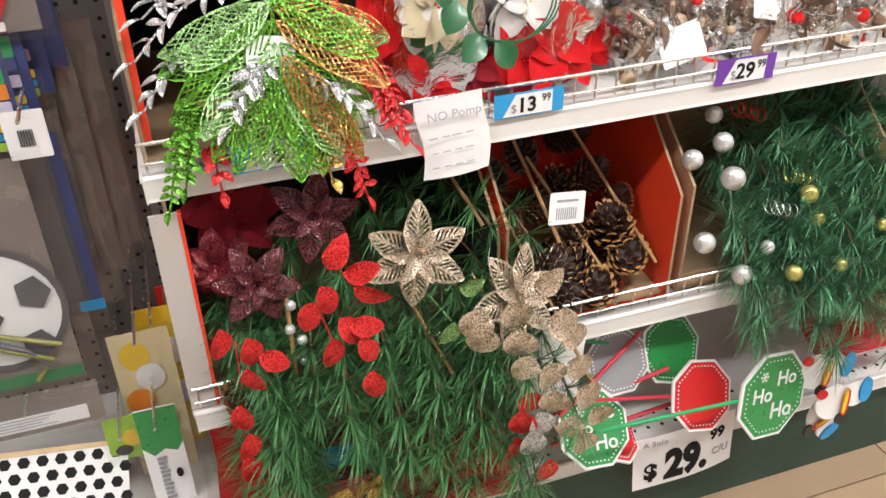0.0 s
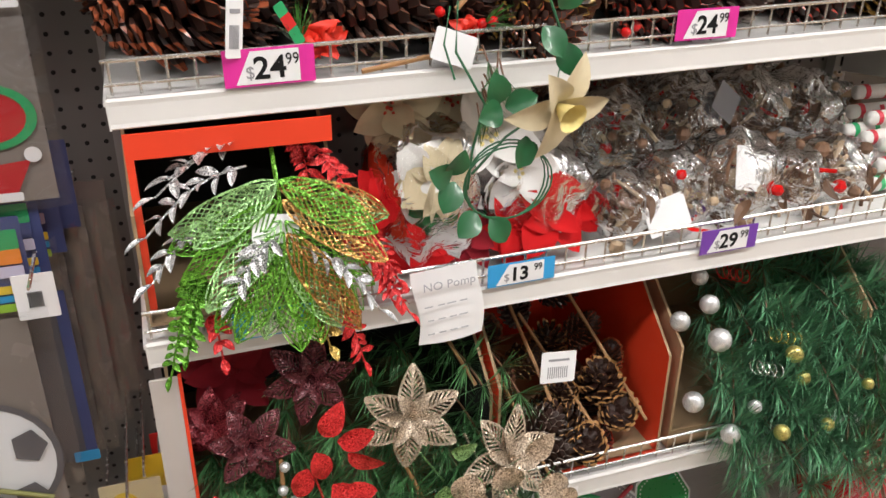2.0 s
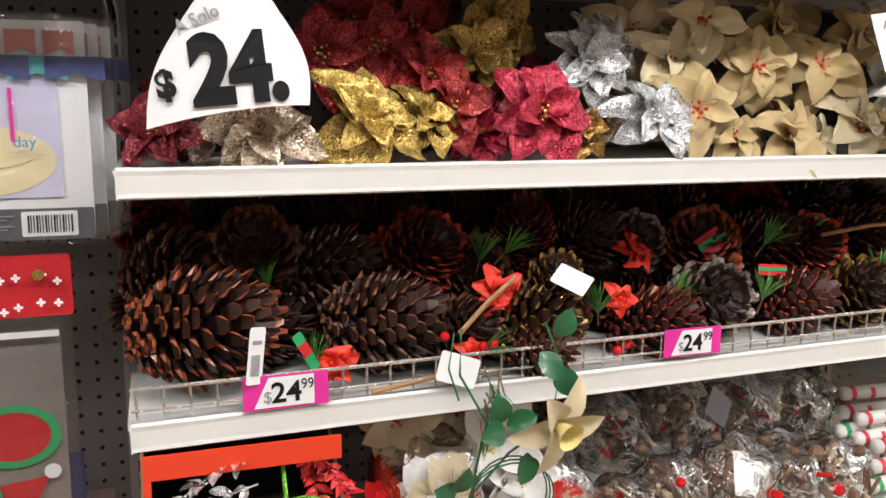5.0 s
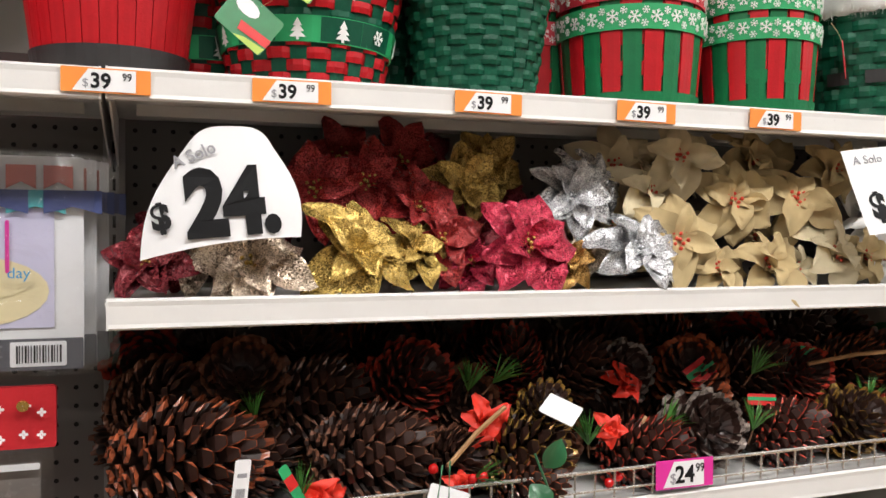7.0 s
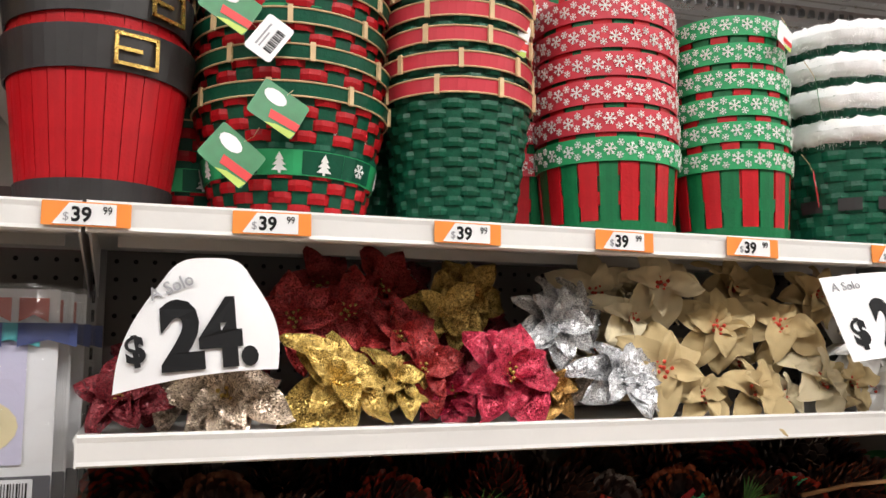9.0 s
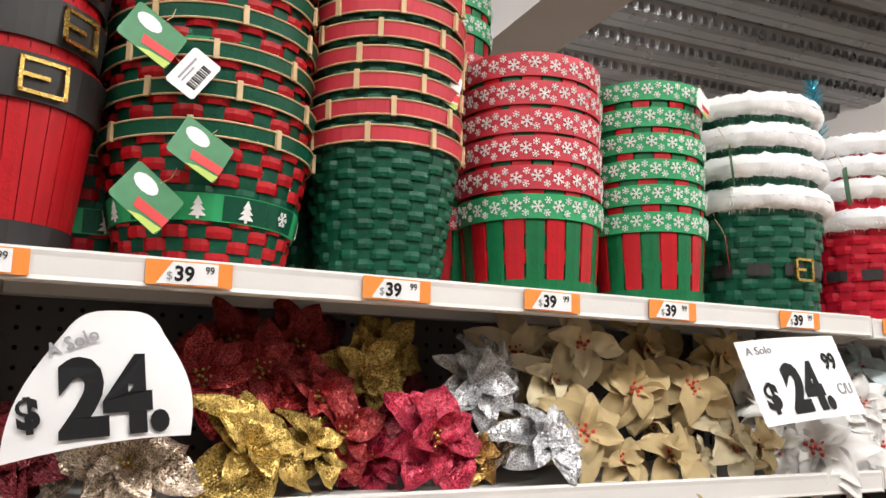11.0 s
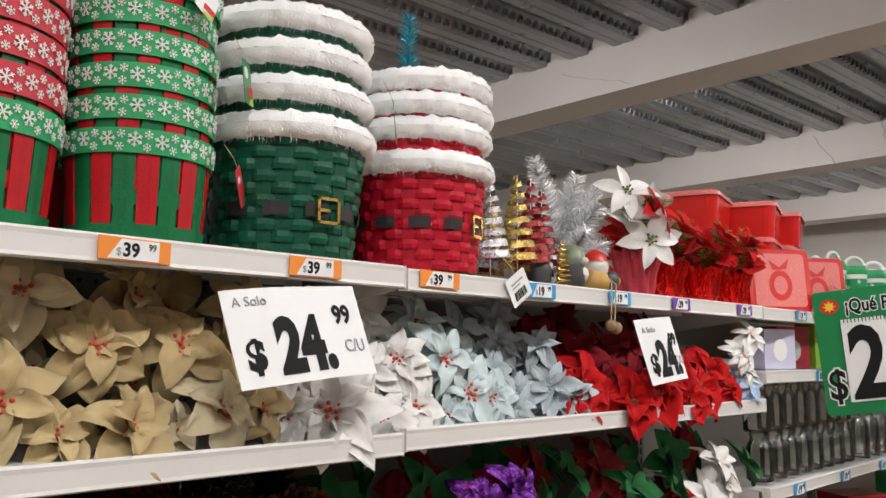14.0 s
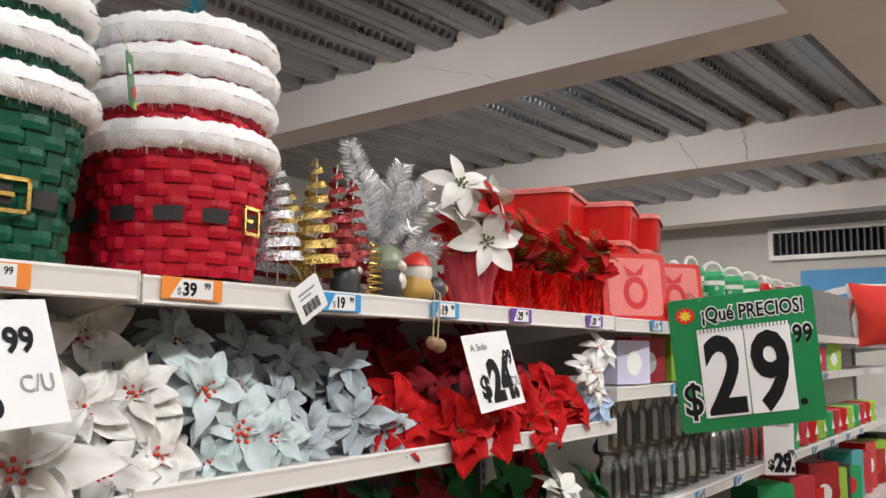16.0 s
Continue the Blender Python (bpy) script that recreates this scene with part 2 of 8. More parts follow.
# ---- building tools ----
class Build:
    """Collects points and faces of one mesh."""

    def __init__(self):
        self.v, self.f, self.k = [], [], []

    def poly(self, pts, k=0):
        n = len(self.v)
        self.v += [tuple(p) for p in pts]
        self.f.append(tuple(range(n, n + len(pts))))
        self.k.append(k)
        return self

    def grid(self, fn, nu, nv, k=0, wrap=False):
        n = len(self.v)
        cu = nu if wrap else nu + 1
        for j in range(nv + 1):
            for i in range(cu):
                self.v.append(tuple(fn(i / nu, j / nv)))
        for j in range(nv):
            for i in range(nu):
                a, b = j * cu + i, j * cu + (i + 1) % cu
                self.f.append((n + a, n + b, n + b + cu, n + a + cu))
                self.k.append(k)
        return self

    def box(self, x0, x1, y0, y1, z0, z1, k=0, m=None):
        p = [Vector((x, y, z)) for z in (z0, z1) for y in (y0, y1) for x in (x0, x1)]
        if m is not None:
            p = [m @ q for q in p]
        n = len(self.v)
        self.v += [tuple(q) for q in p]
        for q in ((0, 2, 3, 1), (4, 5, 7, 6), (0, 1, 5, 4), (2, 6, 7, 3), (0, 4, 6, 2), (1, 3, 7, 5)):
            self.f.append(tuple(n + i for i in q))
            self.k.append(k)
        return self

    def tube(self, pts, r, k=0, sides=6, ends=True):
        pts = [Vector(p) for p in pts]
        rs = r if isinstance(r, (list, tuple)) else [r] * len(pts)
        n = len(self.v)
        for i, p in enumerate(pts):
            d = (pts[min(i + 1, len(pts) - 1)] - pts[max(i - 1, 0)]).normalized()
            a = d.cross(Vector((0.13, 0.31, 0.94))).normalized()
            b = d.cross(a)
            for s in range(sides):
                t = 2 * math.pi * s / sides
                self.v.append(tuple(p + (a * math.cos(t) + b * math.sin(t)) * rs[i]))
        for i in range(len(pts) - 1):
            for s in range(sides):
                s2 = (s + 1) % sides
                self.f.append((n + i * sides + s, n + i * sides + s2, n + (i + 1) * sides + s2, n + (i + 1) * sides + s))
                self.k.append(k)
        if ends:
            self.f.append(tuple(n + s for s in range(sides))[::-1])
            self.f.append(tuple(n + (len(pts) - 1) * sides + s for s in range(sides)))
            self.k += [k, k]
        return self

    def ball(self, c, r, k=0, seg=10, squash=1.0):
        c = Vector(c)
        self.grid(lambda u, v: c + Vector((r * math.cos(2 * math.pi * u) * math.sin(math.pi * v), r * math.sin(2 * math.pi * u) * math.sin(math.pi * v),
                                           r * squash * math.cos(math.pi * v))), seg, max(4, seg // 2), k, wrap=True)
        return self

    def lathe(self, profile, seg=32, k=0, centre=(0, 0)):
        n = len(profile) - 1
        cx, cy = centre

        def at(u, v):
            r, z = profile[round(v * n)]
            return cx + r * math.cos(2 * math.pi * u), cy + r * math.sin(2 * math.pi * u), z
        return self.grid(at, seg, n, k, wrap=True)

    def add(self, other, m, k=None):
        n = len(self.v)
        self.v += [tuple(m @ Vector(p)) for p in other.v]
        self.f += [tuple(n + i for i in q) for q in other.f]
        self.k += other.k if k is None else [k] * len(other.f)
        return self

    def mesh(self, name, materials, smooth=False):
        me = bpy.data.meshes.new(name)
        me.from_pydata(self.v, [], self.f)
        for m in (materials if isinstance(materials, (list, tuple)) else [materials]):
            me.materials.append(m)
        me.polygons.foreach_set("material_index", self.k)
        me.polygons.foreach_set("use_smooth", [smooth] * len(self.f))
        me.update()
        return me


def part(name, bm, material, parent=None, label="", smooth=False, at=None):
    me = bm if isinstance(bm, bpy.types.Mesh) else bm.mesh(name, material, smooth)
    ob = new(name, me)
    if parent is not None:
        ob.parent = parent
    if at is not None:
        ob.matrix_basis = at
    if label:
        tagged(ob, label)
    return ob


def thing(name, label, category, group="", at=None, kind=""):
    ob = new(name)
    ob.empty_display_size = 0.02
    if at is not None:
        ob.matrix_basis = at
    return tagged(ob, label, category, group, kind)


TEXTS = {}


def lettering(text, height, material, bold=0.0):
    """A flat mesh of the words in the built-in font: capitals of that height, from the origin to the right, in the xz plane, facing -y."""
    key = (text, round(height, 4), material.name, bold)
    if key not in TEXTS:
        cu = bpy.data.curves.new("words", "FONT")
        cu.body, cu.size, cu.offset, cu.resolution_u = text, height / 0.72, bold, 3
        cu.extrude = 0.0003
        tmp = bpy.data.objects.new("words", cu)
        me = bpy.data.meshes.new_from_object(tmp)
        bpy.data.objects.remove(tmp)
        me.transform(Matrix.Rotation(radians(90), 4, "X"))
        me.materials.clear()
        me.materials.append(material)
        TEXTS[key] = me
    return TEXTS[key]


def words(text, x, z, height, material, parent, y=-0.0012, bold=0.0, squeeze=1.0, lean=0.0):
    ob = new("lettering", lettering(text, height, material, bold))
    ob.parent = parent
    ob.matrix_basis = pose(x, y, z, 0, lean, 0) @ Matrix.Diagonal((squeeze, 1, 1, 1))
    return ob


def rounded(x0, x1, z0, z1, r, y0, y1, k=0, n=4):
    """A plate with rounded corners, in the xz plane."""
    b = Build()
    pts = []
    for cx, cz, a0 in ((x1 - r, z1 - r, 0), (x0 + r, z1 - r, 90), (x0 + r, z0 + r, 180), (x1 - r, z0 + r, 270)):
        for i in range(n + 1):
            a = radians(a0 + 90 * i / n)
            pts.append((cx + r * math.cos(a), cz + r * math.sin(a)))
    b.poly([(x, y0, z) for x, z in pts], k)
    b.poly([(x, y1, z) for x, z in pts][::-1], k)
    for (xa, za), (xb, zb) in zip(pts, pts[1:] + pts[:1]):
        b.poly([(xa, y0, za), (xa, y1, za), (xb, y1, zb), (xb, y0, zb)], k)
    return b


def jit(a):
    return random.uniform(-a, a)


# ---- the building ----
X0, X1, Y0, Y1, DECK_Z = -4.0, 10.6, -6.0, 5.0, 3.2


def slab(name, label, *args, material=None):
    return tagged(part(name, Build().box(*args), material), label, kind="structure")


slab("floor", "brown ceramic tile floor of the store aisle", X0, X1, Y0, Y1, -0.1, 0.0, material=M_GROUT)
slab("wall_west", "plain painted store wall", X0 - 0.15, X0, Y0, Y1, -0.1, 3.4, material=M_WALL)
slab("wall_east", "plain painted end wall of the store", X1, X1 + 0.15, Y0, Y1, -0.1, 3.4, material=M_WALL)
slab("wall_south", "plain painted store wall", X0 - 0.15, X1 + 0.15, Y0 - 0.15, Y0, -0.1, 3.4, material=M_WALL)
slab("wall_north", "plain painted store wall", X0 - 0.15, X1 + 0.15, Y1, Y1 + 0.15, -0.1, 3.4, material=M_WALL)

# corrugated metal deck, ribs along x, with rows of embossed lugs on the rib sides
deck = Build()
PITCH = 0.305
y = Y0
while y < Y1:
    prof = [(0, 0), (0.1, 0), (0.14, -0.075), (0.2, -0.075), (0.208, -0.068), (0.216, -0.075), (0.265, -0.075)]
    for (a, za), (b_, zb) in zip(prof, prof[1:] + [(PITCH, 0)]):
        deck.poly([(X0, y + a, DECK_Z + za), (X1, y + a, DECK_Z + za), (X1, y + b_, DECK_Z + zb), (X0, y + b_, DECK_Z + zb)])
    if -0.5 < y < 2.4:
        for i in range(90):
            x = 1.9 + i * 0.06
            deck.box(x, x + 0.028, y + 0.108, y + 0.126, DECK_Z - 0.056, DECK_Z - 0.018)
    y += PITCH
deck.box(X0 - 1, X1 + 1, Y0 - 1, Y1 + 1, DECK_Z + 0.02, DECK_Z + 0.12)
# the roof stands at a small angle to the shelf run
TURN = Matrix.Translation((4.25, -0.02, 0)) @ Matrix.Rotation(radians(-4), 4, "Z") @ Matrix.Translation((-4.25, 0.02, 0))
tagged(part("ceiling", deck, M_DECK, at=TURN), "grey corrugated metal deck ceiling with rows of lugs", kind="structure")

for x in (-3.7, -1.05, 1.6, 4.25, 6.9, 9.55):
    slab("beam", "plastered concrete ceiling beam with hairline cracks", x, x + 0.3, Y0, Y1, 2.87, DECK_Z + 0.01, material=M_BEAM).matrix_basis = TURN
slab("beam", "plastered main ceiling beam along the aisle", X0, X1, -0.45, -0.01, 2.85, DECK_Z + 0.005, material=M_BEAM).matrix_basis = TURN

# hairline cracks in the beams' faces
crack = Build()
for x, y0, z0, y1, z1 in ((4.246, 1.95, 3.05, 1.42, 2.872), (6.896, 1.65, 3.1, 1.5, 2.872), (6.896, 1.15, 3.12, 1.12, 2.872), (6.896, 1.5, 2.872, 0.9, 2.95)):
    pts = [(x, y0 + (y1 - y0) * i / 8 + jit(0.012), z0 + (z1 - z0) * i / 8 + jit(0.012)) for i in range(9)]
    for (xa, ya, za), (xb, yb, zb) in zip(pts, pts[1:]):
        crack.poly([(xa, ya - 0.003, za), (xa, ya + 0.003, za), (xb, yb + 0.003, zb), (xb, yb - 0.003, zb)])
tagged(part("trim", crack, M_GREY, at=TURN), "dark hairline cracks in the plaster", kind="structure")

# fluorescent fittings
for i, (lx, ly) in enumerate(LAMPS):
    fit_ = thing("ceiling_light", "white fluorescent batten hung below the metal deck", "ceiling light", "ceiling lights", pose(lx, ly, LAMP_Z))
    part("housing", Build().box(-0.62, 0.62, -0.09, 0.09, 0.0, 0.05).box(-0.5, -0.48, -0.01, 0.01, 0.05, 0.5).box(0.48, 0.5, -0.01, 0.01, 0.05, 0.5), M_HOUSING, fit_)
    for dy in (-0.045, 0.045):
        part("tube", Build().tube([(-0.6, dy, -0.025), (0.6, dy, -0.025)], 0.014, sides=10), M_TUBE, fit_)

# made-up battens that stand at the added beam fill lamps
for lx, ly in BEAM_FILL_LAMPS:
    fit_ = thing("ceiling_light", "unseen white batten added beside a beam to brighten the ceiling", "ceiling light", "ceiling lights", pose(lx, ly, 3.06))
    part("housing", Build().box(-0.06, 0.06, -0.62, 0.62, 0.0, 0.08), M_HOUSING, fit_)
    part("tube", Build().tube([(0, -0.6, -0.02), (0, 0.6, -0.02)], 0.014, sides=10), M_TUBE, fit_)

# ---- the shelf run ----
W, BACK = 1.22, 0.365
LIP = 0.032


def lip_shelf(name, label, x0, x1, y0, z_top, fence=False, perforated=False, tip=0.0):
    """A steel shelf: pan, folded front lip with a price channel, end flanges."""
    t = thing(name, label, "shelf", "store shelves", pose(0, 0, z_top, 0, -tip, 0) @ pose(0, 0, -z_top))
    b = Build().box(x0, x1, y0 + 0.004, BACK - 0.012, z_top - 0.008, z_top - 0.004)
    part("pan", b, M_SHELF, t)
    lip = Build()
    h = LIP
    prof = [(y0 + 0.012, z_top - 0.003), (y0 + 0.003, z_top), (y0, z_top - 0.003), (y0 + 0.001, z_top - 0.008), (y0 + 0.001, z_top - h + 0.006), (y0, z_top - h + 0.002),
            (y0 + 0.003, z_top - h), (y0 + 0.02, z_top - h + 0.001)]
    for (ya, za), (yb, zb) in zip(prof, prof[1:]):
        lip.poly([(x0 + 0.002, ya, za), (x1 - 0.002, ya, za), (x1 - 0.002, yb, zb), (x0 + 0.002, yb, zb)])
    lip.box(x0 + 0.002, x0 + 0.004, y0, y0 + 0.02, z_top - h, z_top)
    lip.box(x1 - 0.004, x1 - 0.002, y0, y0 + 0.02, z_top - h, z_top)
    part("front_lip", lip, M_SHELF, t)
    for xe in (x0 + 0.004, x1 - 0.006):
        br = Build()
        br.poly([(xe, y0 + 0.03, z_top - 0.008), (xe, BACK - 0.012, z_top - 0.008), (xe, BACK - 0.012, z_top - 0.075), (xe, y0 + 0.03, z_top - 0.03)])
        br.poly([(xe + 0.002, y0 + 0.03, z_top - 0.008), (xe + 0.002, y0 + 0.03, z_top - 0.03), (xe + 0.002, BACK - 0.012, z_top - 0.075), (xe + 0.002, BACK - 0.012, z_top - 0.008)])
        br.poly([(xe, y0 + 0.03, z_top - 0.03), (xe, BACK - 0.012, z_top - 0.075), (xe + 0.002, BACK - 0.012, z_top - 0.075), (xe + 0.002, y0 + 0.03, z_top - 0.03)])
        part("bracket", br, M_SHELF, t)
    under = Build().box(x0 + 0.03, x1 - 0.03, y0 + 0.05, y0 + 0.075, z_top - 0.022, z_top - 0.008).box(x0 + 0.03, x1 - 0.03, 0.2, 0.225, z_top - 0.022, z_top - 0.008)
    part("stiffener", under, M_SHELF, t)
    if fence:
        f = Build()
        r = 0.0016
        zt = z_top + 0.036
        f.tube([(x0 + 0.004, y0 + 0.004, zt), (x1 - 0.004, y0 + 0.004, zt)], 0.0024)
        f.tube([(x0 + 0.004, y0 + 0.006, z_top + 0.012), (x1 - 0.004, y0 + 0.006, z_top + 0.012)], r)
        n = 44
        for i in range(n + 1):
            x = x0 + 0.01 + (x1 - x0 - 0.02) * i / n
            f.tube([(x, y0 + 0.006, zt + 0.001), (x, y0 + 0.008, z_top + 0.001)], r, sides=5)
        part("wire_fence", f, M_WIRE, t)
    if perforated:
        hs = Build()
        for j in range(2):
            for i in range(48):
                x, yy = x0 + 0.02 + i * 0.0254, y0 + 0.03 + j * 0.028
                hs.poly([(x + 0.0035 * math.cos(a * math.pi / 4), yy + 0.0035 * math.sin(a * math.pi / 4), z_top - 0.0035) for a in range(8)])
        part("peg_hole", hs, M_RECESS_SHADE, t, "row of small round holes")
    return t


LEVELS = [(0.222, -0.06), (0.487, -0.05), (0.808, -0.035), (1.068, 0.0), (1.333, 0.0), (1.564, 0.0)]
Z0, Z1, Z2, Z3, Z4, Z5 = [l[0] for l in LEVELS]
lip_shelf("shelf", "white steel base deck with small round holes", 0, W, -0.06, Z0, perforated=True)
lip_shelf("shelf", "white steel shelf with a wire front fence", 0, W, -0.05, Z1, fence=True)
lip_shelf("shelf", "white steel shelf with a wire front fence", 0, W, -0.035, Z2, fence=True, tip=0.6)
lip_shelf("shelf", "white steel shelf with a wire front fence", 0, W, 0, Z3, fence=True, tip=0.75)
lip_shelf("shelf", "white steel shelf with a plain front lip", 0, W, 0, Z4)
lip_shelf("shelf", "white steel top shelf with orange price tickets", 0, W, 0, Z5)
lip_shelf("shelf", "white steel top shelf over the next bay", -W, 0, 0, Z5 - 0.001)
lip_shelf("shelf", "white steel base deck", -W, 0, -0.06, Z0)
for z in (Z0, Z3 - 0.08, Z4 + 0.005):
    lip_shelf("shelf", "white steel shelf of the second bay", W, 2 * W, 0, z)
lip_shelf("shelf", "white steel top shelf of the second bay", W, 2 * W, 0, Z5 - 0.003)
for i in range(2, 6):
    for z, f in ((Z0, 0), (0.75, 0), (1.125, 0), (1.405, 0), (Z5 - 0.005, 0)):
        lip_shelf("shelf", "white steel shelf of a far bay", i * W, (i + 1) * W, 0, z)

for i in range(-2, 7):
    xu = i * W
    up = thing("gondola_upright", "grey slotted steel upright between two bays", "upright", "shelf uprights")
    part("post", Build().box(xu - 0.014, xu + 0.014, BACK - 0.02, BACK + 0.04, 0, 1.66), M_STEEL, up)
    sl = Build()
    for k in range(62):
        z = 0.06 + k * 0.0254
        sl.box(xu - 0.002, xu + 0.002, BACK - 0.0215, BACK - 0.0195, z, z + 0.016)
    part("slot", sl, M_RECESS_SHADE, up)

for i in range(-2, 6):
    xa, xb = i * W + 0.014, (i + 1) * W - 0.014
    p = thing("pegboard_panel", "grey pegboard back panel with rows of holes", "back panel", "back panels")
    part("panel", Build().box(xa, xb, BACK, BACK + 0.012, 0.1, 1.64), M_PEG if i < 2 else M_PALE, p)
    hs = Build()
    x = xa + 0.013
    while x < xb:
        if -0.35 < x < 1.3:
            for k in range(60):
                z = 0.12 + k * 0.0254
                hs.poly([(x + 0.0034 * math.cos(a * math.pi / 4), BACK - 0.0008, z + 0.0034 * math.sin(a * math.pi / 4)) for a in range(8)])
        x += 0.0254
    if hs.f:
        part("peg_hole", hs, M_RECESS_SHADE, p)
    tagged(part("kick_plate", Build().box(xa - 0.014, xb + 0.014, -0.035, -0.02, 0, Z0 - 0.036), M_KICK), "dark green kick plate under the base deck", kind="structure")
    tagged(part("back_of_run", Build().box(xa - 0.014, xb + 0.014, BACK + 0.05, BACK + 0.06, 0, 1.64), M_STEEL), "plain grey back of the shelf run", kind="structure")


# ---- price tickets and paper signs ----
def ticket(x, y, z, colour, price, cents="99", w=0.083, h=0.03, tilt=0.0):
    """A printed shelf ticket: coloured card, slanted white field, price."""
    t = thing("price_ticket", f"{colour[0]} and white printed price ticket on the shelf edge", "price tag", "price tickets", pose(x, y, z, 0, tilt, jit(1.5)))
    part("card", rounded(-w / 2, w / 2, -h / 2, h / 2, 0.001, 0, 0.0008), colour[1], t)
    wf = part("white_field", Build().poly([(-w * 0.38, -0.0008, -h * 0.44), (w * 0.33, -0.0008, -h * 0.44), (w * 0.33, -0.0008, h * 0.44), (-w * 0.2, -0.0008, h * 0.44)]), M_PAPER, t)
    words("$", -w * 0.27, -h * 0.28, h * 0.34, M_GREY, wf)
    words(price, -w * 0.18, -h * 0.3, h * 0.6, M_BLACK, wf, bold=0.0006, squeeze=0.95 * w / 0.083)
    words(cents, w * 0.175, h * 0.02, h * 0.32, M_BLACK, wf, squeeze=0.85)
    return t


ORANGE, MAGENTA, BLUE, PURPLE = ("orange", M_ORANGE), ("magenta", M_MAGENTA), ("blue", M_BLUE), ("purple", M_PURPLE)
for x in (0.003, 0.186, 0.410, 0.618, 0.811, 1.055, 1.285):
    ticket(x, -0.003, Z5 - 0.0155, ORANGE, "39", h=0.0245, tilt=jit(1.2))
for x, c, p in ((1.535, BLUE, "19"), (1.78, BLUE, "19"), (2.02, PURPLE, "29"), (2.33, PURPLE, "29"), (2.68, BLUE, "19"), (2.86, BLUE, "19")):
    ticket(x, -0.003, Z5 - 0.018, c, p, w=0.078, h=0.0245)
ticket(0.163, -0.004, 1.09, MAGENTA, "24", w=0.092, h=0.038, tilt=-1)
ticket(0.676, -0.004, 1.101, MAGENTA, "24", w=0.084, h=0.036)
ticket(0.14, -0.04, 0.815, BLUE, "19", w=0.09, h=0.034)
ticket(0.437, -0.04, 0.828, BLUE, "13", w=0.088, h=0.03)
ticket(0.73, -0.04, 0.828, PURPLE, "29", w=0.086, h=0.034)
for i in range(9):
    ticket(2.62 + i * 0.34, -0.003, 1.125 - 0.018, BLUE, "19", w=0.07)
    if i % 2:
        ticket(2.5 + i * 0.3, -0.003, 1.405 - 0.018, BLUE, "15", w=0.06)


def sheet_sign(label, at, w, h, lines, bend=0.0):
    """A printed paper sign hung by its top edge; bend: metres by which its middle bows towards the aisle."""
    t = thing("paper_sign", label, "sign", "paper signs", at)
    b = Build()

    def shape(u, v):
        return (u - 0.5) * w, -bend * (1 - (2 * u - 1) ** 2) + 0.15 * bend * math.sin(7 * u + 3 * v), h * v
    b.grid(shape, 14, 8)
    sheet = part("sheet", b, M_PAPER, t, smooth=True)
    for text, x, z, size, m, bold, sq in lines:
        me = lettering(text, size, m, bold).copy()
        for q in me.vertices:
            gx, gz = x + q.co.x * sq, z + q.co.z
            u, v = gx / w + 0.5, gz / h
            q.co = (gx, q.co.y - bend * (1 - (2 * u - 1) ** 2) + 0.15 * bend * math.sin(7 * u + 3 * v) - 0.0012, gz)
        part("lettering", me, m, sheet)
    return t


def price_lines(big, w, h, unit=True, solo=True):
    r = [("$", -w * 0.4, h * 0.18, h * 0.3, M_BLACK, 0.002, 0.9), (big + ".", -w * 0.2, h * 0.13, h * 0.54, M_BLACK, 0.0048, 0.74),
         ("99", w * 0.24, h * 0.58, h * 0.2, M_BLACK, 0.001, 0.9)]
    if unit:
        r.append(("C/U", w * 0.27, h * 0.26, h * 0.14, M_GREY, 0, 0.9))
    if solo:
        r.append(("A Solo", -w * 0.42, h * 0.82, h * 0.1, M_GREY, 0, 1))
    return r


def arch_sign():
    """A paper sign draped like half a cone over the flowers, its foot swinging out and up to the side."""
    t = thing("paper_sign", "white arched paper sign with a large black price over glitter flowers", "sign", "paper signs", pose(0.114, -0.012, 1.375))
    bow_ = lambda u: -0.012 * (1 - (2 * u - 1) ** 2) - 0.002 * math.sin(5 * u)

    def shape(u, v):
        foot = (-0.08 + 0.16 * u, -0.004 + 0.024 * (1 - (1 - u) ** 2))
        head = (-0.036 + 0.088 * u, 0.131 - 0.02 * abs(2 * u - 1) ** 4 + 0.004 * u)
        side = 0.012 * math.sin(math.pi * v) * (2 * u - 1)
        return foot[0] + (head[0] - foot[0]) * v + side, bow_(u) + 0.012 * v, foot[1] + (head[1] - foot[1]) * v
    sheet = part("sheet", Build().grid(shape, 20, 10), M_PAPER, t, smooth=True)
    for text, x, z, size, m, bold, sq, turn in (("$", -0.068, 0.026, 0.026, M_BLACK, 0.0016, 0.95, 10), ("24.", -0.034, 0.022, 0.064, M_BLACK, 0.005, 0.86, 5), ("A Solo", -0.047, 0.088, 0.013, M_GREY, 0.0003, 0.9, 24)):
        me = lettering(text, size, m, bold).copy()
        me.transform(pose(x, 0, z, 0, -turn, 0) @ Matrix.Diagonal((sq, 1, 1, 1)))
        for q in me.vertices:
            v = max(0.0, min(1.0, (q.co.z - 0.012) / 0.12))
            u = (q.co.x + 0.08 - 0.044 * v) / (0.16 - 0.072 * v)
            q.co.y += bow_(u) + 0.012 * v - 0.0036
        part("lettering", me, m, sheet)


